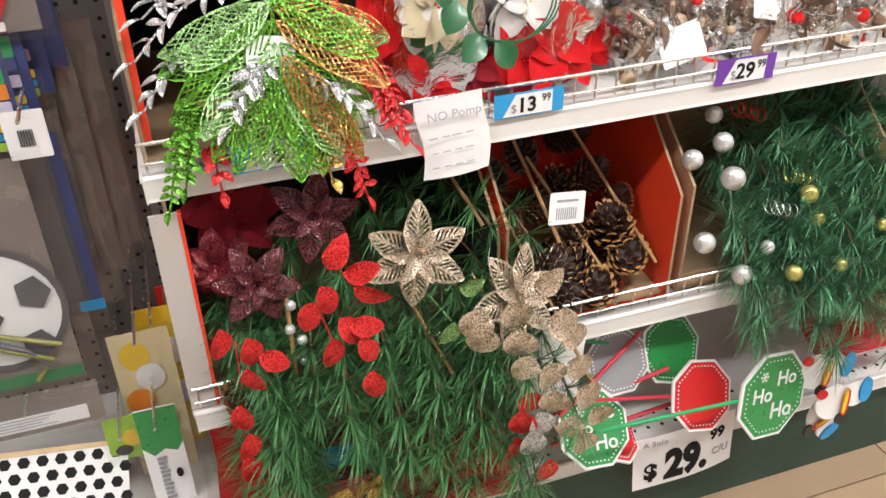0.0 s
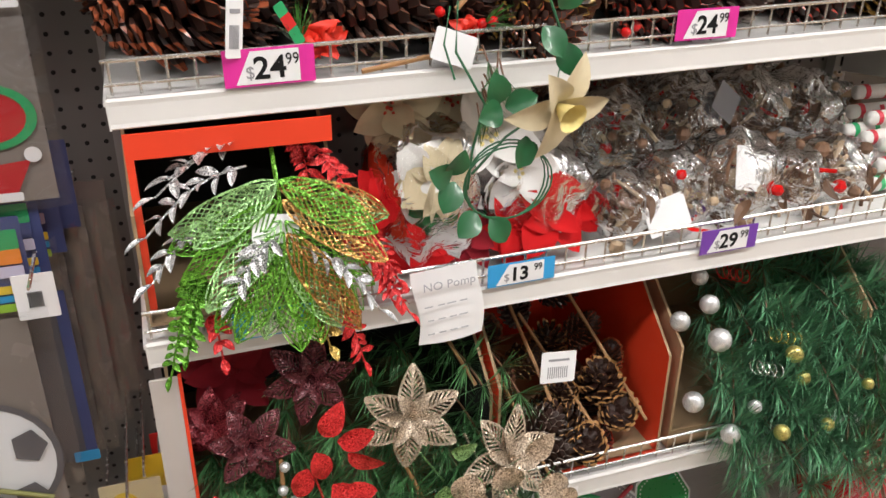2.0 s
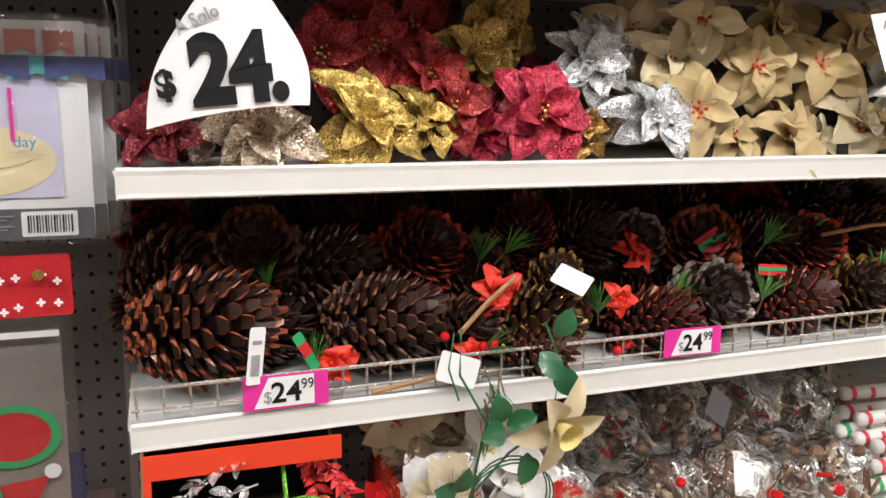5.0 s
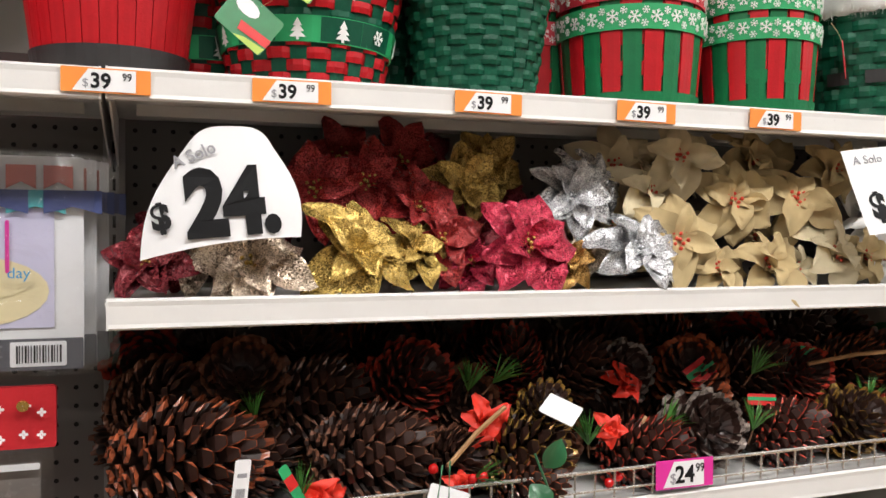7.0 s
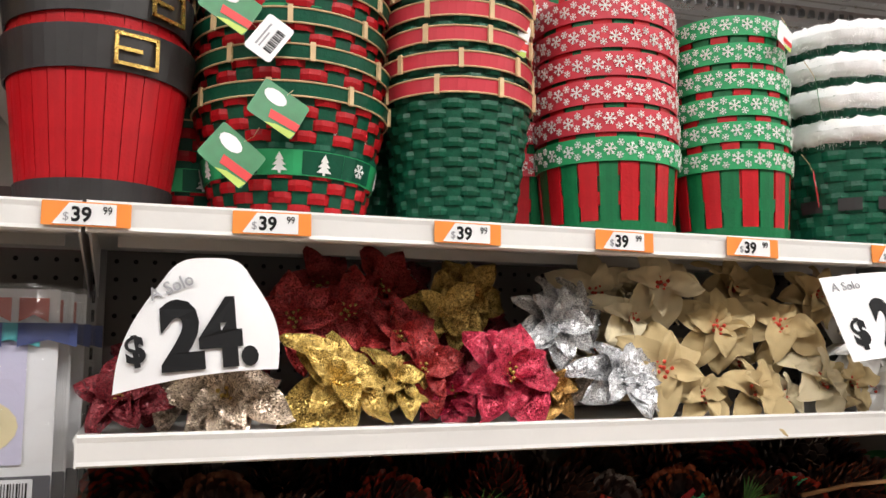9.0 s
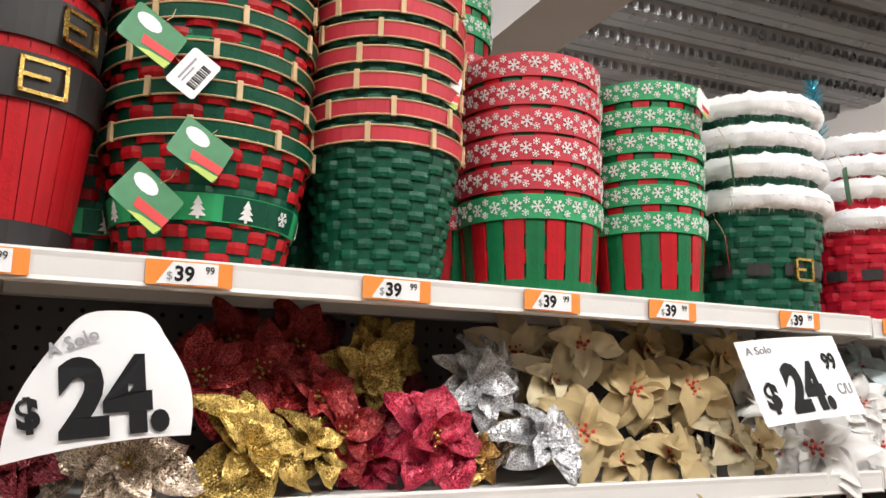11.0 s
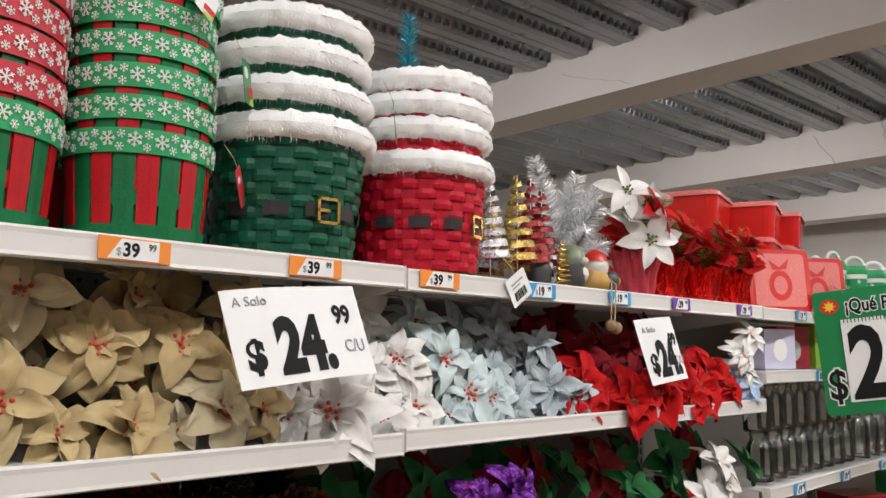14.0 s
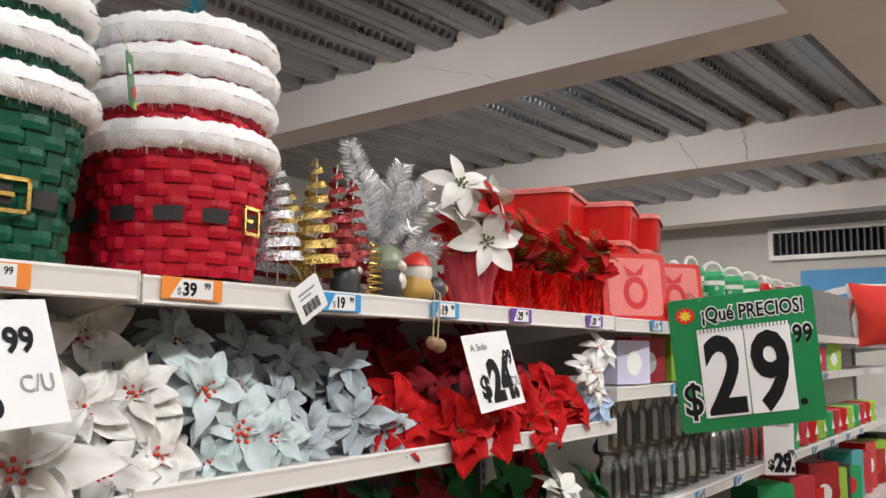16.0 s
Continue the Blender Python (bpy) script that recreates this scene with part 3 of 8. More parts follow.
arch_sign()
sheet_sign("white paper sign with large black price under top shelf", pose(1.014, -0.056, 1.408, -20, -5, 0), 0.2, 0.118, price_lines("24", 0.21, 0.118), bend=0.006)
sheet_sign("white paper sign with a black price tilted before red flowers", pose(1.884, -0.048, 1.39, -15, -5, 0), 0.14, 0.126, price_lines("24", 0.135, 0.12), bend=0.004)
sheet_sign("white paper sign with a large black price on the base deck", pose(0.735, -0.066, 0.125, -2, -4, 0), 0.185, 0.115, price_lines("29", 0.185, 0.115), bend=0.006)
sheet_sign("white paper price sign hung under the carton shelf", pose(0.475, -0.06, 0.365, 0, 3, 0), 0.1, 0.125, [("C/U", 0.0, 0.02, 0.014, M_GREY, 0, 1), (".", 0.012, 0.055, 0.05, M_BLACK, 0.003, 1)], bend=0.006)
sheet_sign("white paper price sign under a green pine garland", pose(0.935, -0.085, 0.42, -8, 14, 0), 0.1, 0.1, [("99", 0.012, 0.055, 0.02, M_BLACK, 0.001, 1), ("C/U", 0.005, 0.018, 0.015, M_GREY, 0, 1)], bend=0.004)

note = thing("handwritten_note", "white paper note with faint handwriting on the fence", "note", "", pose(0.345, -0.046, 0.757, 2, -4, 0))
part("sheet", Build().grid(lambda u, v: ((u - 0.5) * 0.08 + 0.004 * math.sin(5 * v), -0.006 * math.sin(3 * u) * (1 - v), 0.1 * v), 8, 8), M_PAPER, note, smooth=True)
M_PEN = mat("pen_grey", (0.42, 0.43, 0.47), 0.7, vary=0.2)
words("NO Pomp", -0.032, 0.076, 0.011, M_PEN, note, y=-0.0075)
for i in range(3):
    s = Build()
    for k in range(4):
        s.box(-0.03 + k * 0.014 + jit(0.002), -0.021 + k * 0.014, -0.0078, -0.0074, 0.054 - i * 0.019, 0.0555 - i * 0.019)
    part("scribble", s, M_PEN, note)

# green hanging price board
BOARD = (2.9, -0.165, 1.309, 8, -6.6, -60)
board = thing("price_board", "green and white hanging price board with large black digits", "sign", "", pose(*BOARD))
part("board", rounded(-0.178, 0.178, -0.012, 0.325, 0.012, 0, 0.004), mat("board_green", (0.012, 0.21, 0.07), 0.35, vary=0.06), board)
dc1 = part("digit_card", rounded(-0.115, -0.003, 0.022, 0.245, 0.004, -0.003, -0.0005), M_PAPER, board)
dc2 = part("digit_card", rounded(0.0, 0.112, 0.022, 0.245, 0.004, -0.003, -0.0005), M_PAPER, board)
words("2", -0.106, 0.036, 0.192, M_BLACK, dc1, y=-0.0042, bold=0.008, squeeze=0.72)
words("9", 0.008, 0.036, 0.192, M_BLACK, dc2, y=-0.0042, bold=0.008, squeeze=0.72)
words("99", 0.117, 0.188, 0.046, M_PAPER, board, y=-0.0008, bold=0.005, squeeze=0.78)
words("99", 0.117, 0.188, 0.046, M_BLACK, board, y=-0.0018, bold=0.0016, squeeze=0.78)
words("$", -0.166, 0.034, 0.082, M_PAPER, board, y=-0.0008, bold=0.0065, squeeze=0.8)
words("$", -0.166, 0.034, 0.082, M_BLACK, board, y=-0.0018, bold=0.002, squeeze=0.8)
words(".", 0.118, 0.035, 0.06, M_BLACK, board, bold=0.004)
words("\u00a1Qu\u00e9 PRECIOS!", -0.1, 0.264, 0.036, M_PAPER, board, y=-0.0008, bold=0.0042, squeeze=0.78)
words("\u00a1Qu\u00e9 PRECIOS!", -0.1, 0.264, 0.036, M_BLACK, board, y=-0.0018, bold=0.0012, squeeze=0.78)
em = Build()
em.poly([(-0.138 + 0.024 * math.cos(a * math.pi / 8), -0.0006, 0.283 + 0.02 * math.sin(a * math.pi / 8)) for a in range(16)])
part("emblem", em, M_REDCARD, board)
part("emblem_star", Build().poly([(-0.138 + (0.018 if a % 2 == 0 else 0.009) * math.cos(a * math.pi / 8), -0.0014, 0.283 + (0.016 if a % 2 == 0 else 0.009) * math.sin(a * math.pi / 8)) for a in range(16)]), M_YELLOW, board)
ring = Build().box(0, 0.002, -0.005, 0.0, 0.236, 0.246).mesh("binding_ring", M_BLACK)
for x0 in (-0.112, 0.004):
    for i in range(12):
        part("binding_ring", ring, None, board, at=pose(x0 + 0.004 + i * 0.0092, 0, 0))
part("hanger_arm", Build().tube([(-0.1, 0.0, 0.318), (-0.08, 0.2, 0.322), (-0.05, 0.33, 0.30)], 0.003), M_WIRE, board)


# ---- baskets ----
def snowflake(s):
    b = Build()
    for k in range(3):
        m = pose(0, 0, 0, 0, 60 * k, 0)
        b.box(-s, s, 0, 0.0008, -s * 0.085, s * 0.085, m=m)
        for e in (-1, 1):
            for d in (-45, 45):
                b.box(0, s * 0.38, 0, 0.0008, -s * 0.06, s * 0.06, m=m @ pose(e * s * 0.55, 0, 0) @ pose(0, 0, 0, 0, d if e > 0 else 180 + d, 0))
    return b


FLAKE, FLAKE_S = snowflake(0.0088), snowflake(0.005)


def band(r0, r1, z0, z1, seg=48, thick=0.002, k=0):
    b = Build()
    b.lathe([(r0 - thick, z0), (r0, z0), (r1, z1), (r1 - thick, z1)], seg, k)
    return b


def slat_bucket(name, label, rb, rt, h, colours, base_m, rim_m, rim_h, flakes=None, n=24, group="", rim_at=None, buckle=False, gap=0.06):
    t = thing(name, label, "basket", group)
    rad = lambda z: rb + (rt - rb) * z / h
    shared = []
    for out, m_ in enumerate(colours):
        b = Build()
        w0 = 2 * math.pi * (0.5 - gap) / n
        for j in range(3):
            u0, u1 = -w0 + 2 * w0 * j / 3, -w0 + 2 * w0 * (j + 1) / 3
            b.poly([((rad(z) + 0.001 * out) * math.cos(a), (rad(z) + 0.001 * out) * math.sin(a), z) for a, z in ((u0, 0.002), (u1, 0.002), (u1, h), (u0, h))])
        for u in (-w0, w0):
            b.poly([((rad(z) + d) * math.cos(u), (rad(z) + d) * math.sin(u), z) for d, z in ((0.001 * out, 0.002), (-0.002, 0.002), (-0.002, h), (0.001 * out, h))])
        shared.append(b.mesh("slat", m_))
    for i in range(n):
        part("slat", shared[i % len(shared)], None, t, at=pose(0, 0, 0, 0, 0, 360 * (i + 0.5) / n))
    part("liner", Build().lathe([(0.001, 0.004), (rb - 0.004, 0.004), (rt - 0.005, h - 0.002), (rt - 0.003, h - 0.002)], 32), colours[0], t)
    part("base_band", band(rb + 0.002, rad(h * 0.12) + 0.003, 0, h * 0.14), base_m, t)
    z0 = (h - rim_h) if rim_at is None else rim_at
    rim = part("rim_band", band(rad(z0) + 0.004, rad(z0 + rim_h) + 0.004, z0, z0 + rim_h), rim_m, t)
    if flakes:
        f = Build()
        m_ = int(2 * math.pi * rt / 0.027)
        for i in range(m_):
            for big, da, dz in ((1, 0, jit(0.002)), (0, 0.5, rim_h * 0.24), (0, 0.45, -rim_h * 0.28)):
                a = 2 * math.pi * (i + da) / m_
                zc = z0 + rim_h / 2 + dz
                f.add(FLAKE if big else FLAKE_S, Matrix.Rotation(a, 4, "Z") @ pose(0, -(rad(zc) + 0.0056), zc, 6, jit(30), 0))
        part("snowflake_print", f, flakes, rim)
    if buckle:
        bk = Build()
        zc, r = z0 + rim_h / 2, rad(z0) + 0.007
        for x0, x1, za, zb in ((-0.024, 0.024, 0.014, 0.018), (-0.024, 0.024, -0.018, -0.014), (-0.024, -0.02, -0.018, 0.018), (0.02, 0.024, -0.018, 0.018), (-0.02, 0.006, -0.002, 0.002)):
            bk.box(x0, x1, -r - 0.003, -r, zc + za, zc + zb)
        part("buckle", bk, M_GOLD, t, "gold square buckle").matrix_basis = pose(0, 0, 0, 0, 0, 22)
    return t


def woven(name, label, rb, rt, h, rows, n, row_m, stake_m, mats, group="", rims=(), fur=None, belt=None, buckle=None, chequer=None):
    """A basket of flat strips woven over and under upright stakes."""
    t = thing(name, label, "basket", group)
    rad = lambda z: rb + (rt - rb) * z / h
    rh = h / rows
    w0 = 0.8 * math.pi / n
    stake = Build().poly([(rad(z) * math.cos(a), rad(z) * math.sin(a), z) for a, z in ((-w0, 0), (0, 0), (0, h), (-w0, h))]).poly([(rad(z) * math.cos(a), rad(z) * math.sin(a), z) for a, z in ((0, 0), (w0, 0), (w0, h), (0, h))]).mesh("stake", mats[stake_m])
    for i in range(n):
        part("stake", stake, None, t, at=pose(0, 0, 0, 0, 0, 360 * (i + 0.5) / n))
    w = Build()
    for r in range(rows):
        z0, z1 = r * rh + rh * 0.05, (r + 1) * rh - rh * 0.05
        zc = (z0 + z1) / 2
        k = row_m(r)

        def at(u, v, r=r, z0=z0, z1=z1):
            z = z0 + (z1 - z0) * v
            a = 2 * math.pi * u
            s = math.sin(n / 2 * a + math.pi * r + math.pi / n)
            rr = rad(z) + 0.0034 * max(-0.9, min(0.9, 1.5 * s)) + 0.0012 * math.sin(math.pi * v)
            return rr * math.cos(a), rr * math.sin(a), z
        w.grid(at, n * 4, 2, k, wrap=True)
    part("weave", w, mats, t)
    part("liner", Build().lathe([(0.001, 0.003), (rb - 0.006, 0.003), (rt - 0.007, h - 0.004)], 32), M_BELT if fur else mats[stake_m], t)
    for z0, z1, m, edge in rims:
        rim = part("rim_band", band(rad(z0) + 0.005, rad(z1) + 0.005, z0, z1, 56, 0.003), m, t)
        if edge:
            e = Build()
            for z in (z0, z1):
                e.grid(lambda u, v, z=z: ((rad(z) + 0.0055 + 0.0012 * math.cos(2 * math.pi * v)) * math.cos(2 * math.pi * u), (rad(z) + 0.0055 + 0.0012 * math.cos(2 * math.pi * v)) * math.sin(2 * math.pi * u), z + 0.0012 * math.sin(2 * math.pi * v)), 56, 5, wrap=True)
            for i in range(8):
                a = 2 * math.pi * i / 8 + 0.2
                zc = (z0 + z1) / 2
                e.box(-0.003, 0.003, -0.0092 - rad(zc), -0.0055 - rad(zc), z0 - zc - 0.003, z1 - zc + 0.003, m=Matrix.Rotation(a, 4, "Z") @ pose(0, 0, zc))
            part("rim_lacing", e, M_STRAW, rim)
    if belt is not None:
        z0, z1 = belt
        b = Build()
        for j in range(3):
            u0, u1 = 1.2 * math.pi / n * (2 * j / 3 - 1), 1.2 * math.pi / n * (2 * (j + 1) / 3 - 1)
            b.poly([((rad(z) + 0.0052) * math.cos(a), (rad(z) + 0.0052) * math.sin(a), z) for a, z in ((u0, z0), (u1, z0), (u1, z1), (u0, z1))])
        b = b.mesh("belt_piece", M_BELT)
        for i in range(0, n, 2):
            part("belt_piece", b, None, t, at=pose(0, 0, 0, 0, 0, 360 * (i + 1.15) / n))
        zc, r = (z0 + z1) / 2, rad(z0) + 0.0065
        bk = Build()
        s = 0.0175
        for x0, x1, za, zb in ((-s, s, s - 0.004, s), (-s, s, -s, 0.004 - s), (-s, 0.004 - s, -s, s), (s - 0.004, s, -s, s), (-s, 0.002, -0.002, 0.002)):
            bk.box(x0, x1, -r - 0.003, -r, zc + za, zc + zb)
        bk_ob = part("buckle", bk, M_GOLD, t, "gold square buckle")
        bk_ob.matrix_basis = pose(0, 0, 0, 0, 0, buckle)
    if fur:
        fu = Build()
        rf = rt + 0.002

        def ring_(u, v):
            a, c = 2 * math.pi * u, 2 * math.pi * v
            d = 0.0142 + 0.004 * noise.noise((9 * math.cos(a), 9 * math.sin(a), 3 * math.cos(c) + 2 * math.sin(c))) + 0.003 * noise.noise((40 * math.cos(a), 40 * math.sin(a), 6 * c))
            return (rf + d * math.cos(c)) * math.cos(a), (rf + d * math.cos(c)) * math.sin(a), h - 0.004 + 1.2 * d * math.sin(c)
        fu.grid(ring_, 130, 12, wrap=True)
        trim = part("fur_trim", fu, fur, t, "fluffy white fur rim", smooth=True)
        ha = Build()
        for i in range(2600):
            a, c = random.uniform(0, 2 * math.pi), random.uniform(0, 2 * math.pi)
            d0, d1 = 0.012, 0.0155 + random.uniform(0, 0.004)
            p = lambda d, da: Vector(((rf + d * math.cos(c)) * math.cos(a + da), (rf + d * math.cos(c)) * math.sin(a + da), h - 0.004 + 1.2 * d * math.sin(c)))
            ha.poly([p(d0, -0.004), p(d0, 0.004), p(d1, jit(0.03)) - Vector((0, 0, random.uniform(0, 0.005)))])
        tagged(part("fur_hair", ha, fur, trim), kind="stuff")
    return t


def stack(ob, n, x, y, z, dz, spin=0.0, lean=0.0):
    """Moves ob to the place and nests n - 1 copies into it."""
    ob.matrix_basis = pose(x, y, z, 0, lean, spin)
    for i in range(1, n):
        copy_thing(ob, pose(x + jit(0.002) + lean * 0.0174 * dz * i, y + jit(0.002), z + dz * i, jit(0.8), lean + jit(0.8), spin + random.uniform(-25, 25)))


def hang_tag(at, m, label, w=0.055, h=0.045, code=False):
    t = thing("hang_tag", label, "tag", "hang tags", at)
    cd = part("card", rounded(-w / 2, w / 2, -h, 0, 0.004, 0, 0.0008), m[0], t)
    if code:
        c = Build()
        for i in range(11):
            x = -w * 0.3 + i * w * 0.055
            c.box(x, x + w * (0.02 if i % 3 else 0.035), -0.0008, -0.0003, -h * 0.85, -h * 0.55)
        part("bar_code", c, M_BLACK, cd)
        part("print", Build().box(-w * 0.3, w * 0.3, -0.0006, -0.0003, -h * 0.3, -h * 0.24).box(-w * 0.3, w * 0.1, -0.0006, -0.0003, -h * 0.42, -h * 0.37), M_GREY, cd)
    else:
        part("corner_print", Build().poly([(-w * 0.1, -0.0006, -h), (w * 0.46, -0.0006, -h), (w * 0.5, -0.0006, -h * 0.8), (w * 0.1, -0.0006, -h * 0.88)]), M_LIME if m[0] is not M_RIBRED else M_RIBGREEN, cd)
        part("red_print", Build().poly([(-w * 0.12, -0.0007, -h * 0.62), (w * 0.5, -0.0007, -h * 0.55), (w * 0.5, -0.0007, -h * 0.76), (-w * 0.08, -0.0007, -h * 0.84)]), M_REDCARD, cd)
        part("round_print", Build().poly([(-w * 0.16 + w * 0.24 * math.cos(a * 0.524), -0.0006, -h * 0.3 + w * 0.15 * math.sin(a * 0.524)) for a in range(12)]), M_PAPER, cd)
    part("string", Build().tube([(0, 0, -0.003), (0.004, 0.004, 0.012), (0.002, 0.012, 0.03)], 0.0005, sides=4), M_STRAW, t)
    return t


TOP = Z5 + 0.001
G = "stacked gift baskets"
b1 = slat_bucket("santa_bucket", "red wooden slat bucket with a black belt and gold buckle", 0.078, 0.102, 0.19, [M_RED], M_BELT, M_BELT, 0.045, n=30, group=G, rim_at=0.14, buckle=True, gap=0.03)
stack(b1, 4, 0.004, 0.112, TOP, 0.062)
copy_thing(b1, pose(-0.24, 0.12, TOP, 0, 0, 40))
for i in range(3):
    copy_thing(b1, pose(-0.24, 0.12, TOP + 0.062 * (i + 1), 0, 0, 40 + 9 * i))

RG = [M_RED, M_DKGREEN]
b2 = woven("woven_basket", "red and green chequered woven basket with a picture band", 0.088, 0.118, 0.15, 11, 26, lambda r: 0 if r not in (4, 5) else 1, 1, RG, G,
           rims=((0.131, 0.147, M_DKGREEN, True), (0.045, 0.073, M_RIBGREEN, False)))
pic = Build()
for i in range(13):
    a = 2 * math.pi * i / 13
    r = 0.1068
    if i % 2:
        pic.add(FLAKE, Matrix.Rotation(a, 4, "Z") @ pose(0, -r, 0.059, 10, 0, 0))
    else:
        m = Matrix.Rotation(a, 4, "Z") @ pose(0, -r, 0.059, 10, 0, 0)
        for q in ((0.009, -0.010, -0.001), (0.0075, -0.004, 0.005), (0.005, 0.002, 0.011)):
            pic.poly([m @ Vector(v) for v in ((-q[0], 0, q[1]), (q[0], 0, q[1]), (0, 0, q[2]))])
        pic.box(-0.0015, 0.0015, 0, 0.0006, -0.013, -0.009, m=m)
part("printed_pictures", pic, M_FLAKE, b2)
dark = Build()
for i in range(7):
    a = 0.0
    for j in range(3 if i == 0 else 0):
        u0, u1 = a + 0.24 * j / 3 * 2, a + 0.24 * (j + 1) / 3 * 2
        dark.poly([(r * math.sin(u), -r * math.cos(u), z) for u, z, r in ((u0, 0.046, 0.1025), (u1, 0.046, 0.1025), (u1, 0.072, 0.1078), (u0, 0.072, 0.1078))])
dark = dark.mesh("dark_panel", M_DKGREEN)
for i in range(7):
    part("dark_panel", dark, None, b2, at=pose(0, 0, 0, 0, 0, 360 * (2 * i + 0.5) / 13))
stack(b2, 6, 0.225, 0.132, TOP, 0.043, 12, lean=0.6)

b3 = woven("woven_basket", "green woven basket with a red rim and straw lacing", 0.072, 0.097, 0.175, 15, 24, lambda r: 0, 0, [M_DKGREEN, M_GREEN], G, rims=((0.158, 0.176, M_RIBRED, True),))
stack(b3, 7, 0.438, 0.112, TOP, 0.032, 0, lean=0.5)

b4 = slat_bucket("striped_bucket", "red and green slat bucket with a snowflake ribbon rim", 0.089, 0.099, 0.127, [M_GREEN, M_RED], M_GREEN, M_RIBGREEN, 0.0315, flakes=M_FLAKE, n=22, group=G)
b4.matrix_basis = pose(0.672, 0.128, TOP, 0, 0, 4)
b4b = slat_bucket("striped_bucket", "red and green slat bucket with a red snowflake ribbon rim", 0.089, 0.099, 0.127, [M_GREEN, M_RED], M_RED, M_RIBRED, 0.0315, flakes=M_FLAKE, n=22, group=G)
stack(b4b, 5, 0.672, 0.128, TOP + 0.0385, 0.0385, 20)

b5 = slat_bucket("striped_bucket", "small red and green slat bucket with a green snowflake rim", 0.076, 0.085, 0.124, [M_GREEN, M_RED], M_GREEN, M_RIBGREEN, 0.0275, flakes=M_FLAKE, n=20, group=G)
stack(b5, 6, 0.864, 0.105, TOP, 0.038, 8)
for i in range(6):
    copy_thing(b4b, pose(0.585, 0.262 + jit(0.003), TOP + 0.046 * i, 0, 0, 31 * i))
for i in range(3):
    copy_thing(b5, pose(0.592, 0.262, TOP + 0.30 + 0.043 * i, 0, 0, 31 * i))

b6 = woven("santa_basket", "dark green woven basket with white fur rim and belt", 0.092, 0.109, 0.17, 11, 24, lambda r: 0, 0, [M_DKGREEN], G, fur=M_FUR, belt=(0.05, 0.068), buckle=-4)
b6.matrix_basis = pose(1.082, 0.104, TOP)
b6n = woven("santa_basket", "dark green woven basket with white fur rim in a stack", 0.086, 0.105, 0.17, 11, 24, lambda r: 0, 0, [M_DKGREEN], G, fur=M_FUR)
stack(b6n, 3, 1.082, 0.104, TOP + 0.05, 0.048, 0)
b7 = woven("santa_basket", "red woven basket with white fur rim and black belt", 0.092, 0.109, 0.165, 11, 24, lambda r: 0, 0, [M_CRIMSON], G, fur=M_FUR, belt=(0.062, 0.079), buckle=17)
b7.matrix_basis = pose(1.338, 0.1, TOP)
b7n = woven("santa_basket", "red woven basket with white fur rim in a stack", 0.086, 0.105, 0.165, 11, 24, lambda r: 0, 0, [M_CRIMSON], G, fur=M_FUR)
stack(b7n, 3, 1.338, 0.1, TOP + 0.052, 0.038, 0)
for bx, bob in ((0.11, b2), (0.34, b3), (0.78, b5)):
    for i in range(4):
        copy_thing(bob, pose(bx, 0.272, TOP + 0.05 * i, 0, 0, 31 * i + 9))
copy_thing(b6, pose(1.13, 0.27, TOP, 0, 0, 12))
copy_thing(b7, pose(1.33, 0.285, TOP, 0, 0, 70))

TAG_G, TAG_W = (mat("tag_green", (0.02, 0.19, 0.06), 0.4, vary=0.3, scale=60),), (M_PAPER,)
hang_tag(pose(0.158, 0.016, 1.642, -10, 38, 6), TAG_G, "green printed hang tag tied to a woven basket", 0.06, 0.05)
hang_tag(pose(0.202, 0.008, 1.697, -10, 30, 6), TAG_G, "green printed hang tag tied to a woven basket", 0.058, 0.048)
hang_tag(pose(0.148, 0.008, 1.808, -10, 30, 6), TAG_G, "green printed hang tag tied to a woven basket", 0.058, 0.048)
hang_tag(pose(0.165, 0.004, 1.765, -10, -55, 6), TAG_W, "white bar code tag tied to a woven basket", 0.05, 0.034, code=True)
hang_tag(pose(0.505, 0.04, 1.83, -10, 20, 10), TAG_W, "white blank tag on a green woven basket", 0.026, 0.05)
hang_tag(pose(0.895, 0.006, 1.865, -10, 30, 15), TAG_W, "white tag on a striped bucket", 0.033, 0.04)
hang_tag(pose(0.955, 0.02, 1.80, -5, -8, 45), TAG_G, "green and red hang tag on a striped bucket", 0.05, 0.055)
hang_tag(pose(1.2, 0.012, 1.80, -5, -8, 45), TAG_G, "green and red hang tag on a fur rimmed basket", 0.04, 0.06)
hang_tag(pose(0.965, 0.045, 1.67, -5, -30, 45), (M_RIBRED,), "red hang tag between two baskets", 0.03, 0.05)
hang_tag(pose(1.455, -0.006, 1.568, 0, -32, 0), TAG_W, "white bar code tag hung over the shelf edge", 0.055, 0.048, code=True)


# ---- flowers and leaves ----
def leaf(length, width, fold=0.2, curl=0.3, nv=7, wave=0.0, point=0.9):
    """A pointed leaf along +x from the origin, folded up along its rib, tip curling down."""
    b = Build()

    def at(u, v):
        s = u * 2 - 1
        w = width / 2 * max(0.0, math.sin(math.pi * v ** point)) ** 0.75
        if v < 0.04:
            w = width * 0.06
        x = length * v
        z = fold * abs(s) * w + length * (0.25 * v - curl * v * v) + wave * width * (math.sin(8 * v + 2.4 * s + 3 * curl) * abs(s) + 0.5 * math.sin(15 * v - 3 * s) * s * s)
        return x, s * w, z
    return b.grid(at, 4 if not wave else 6, nv if not wave else nv + 3)


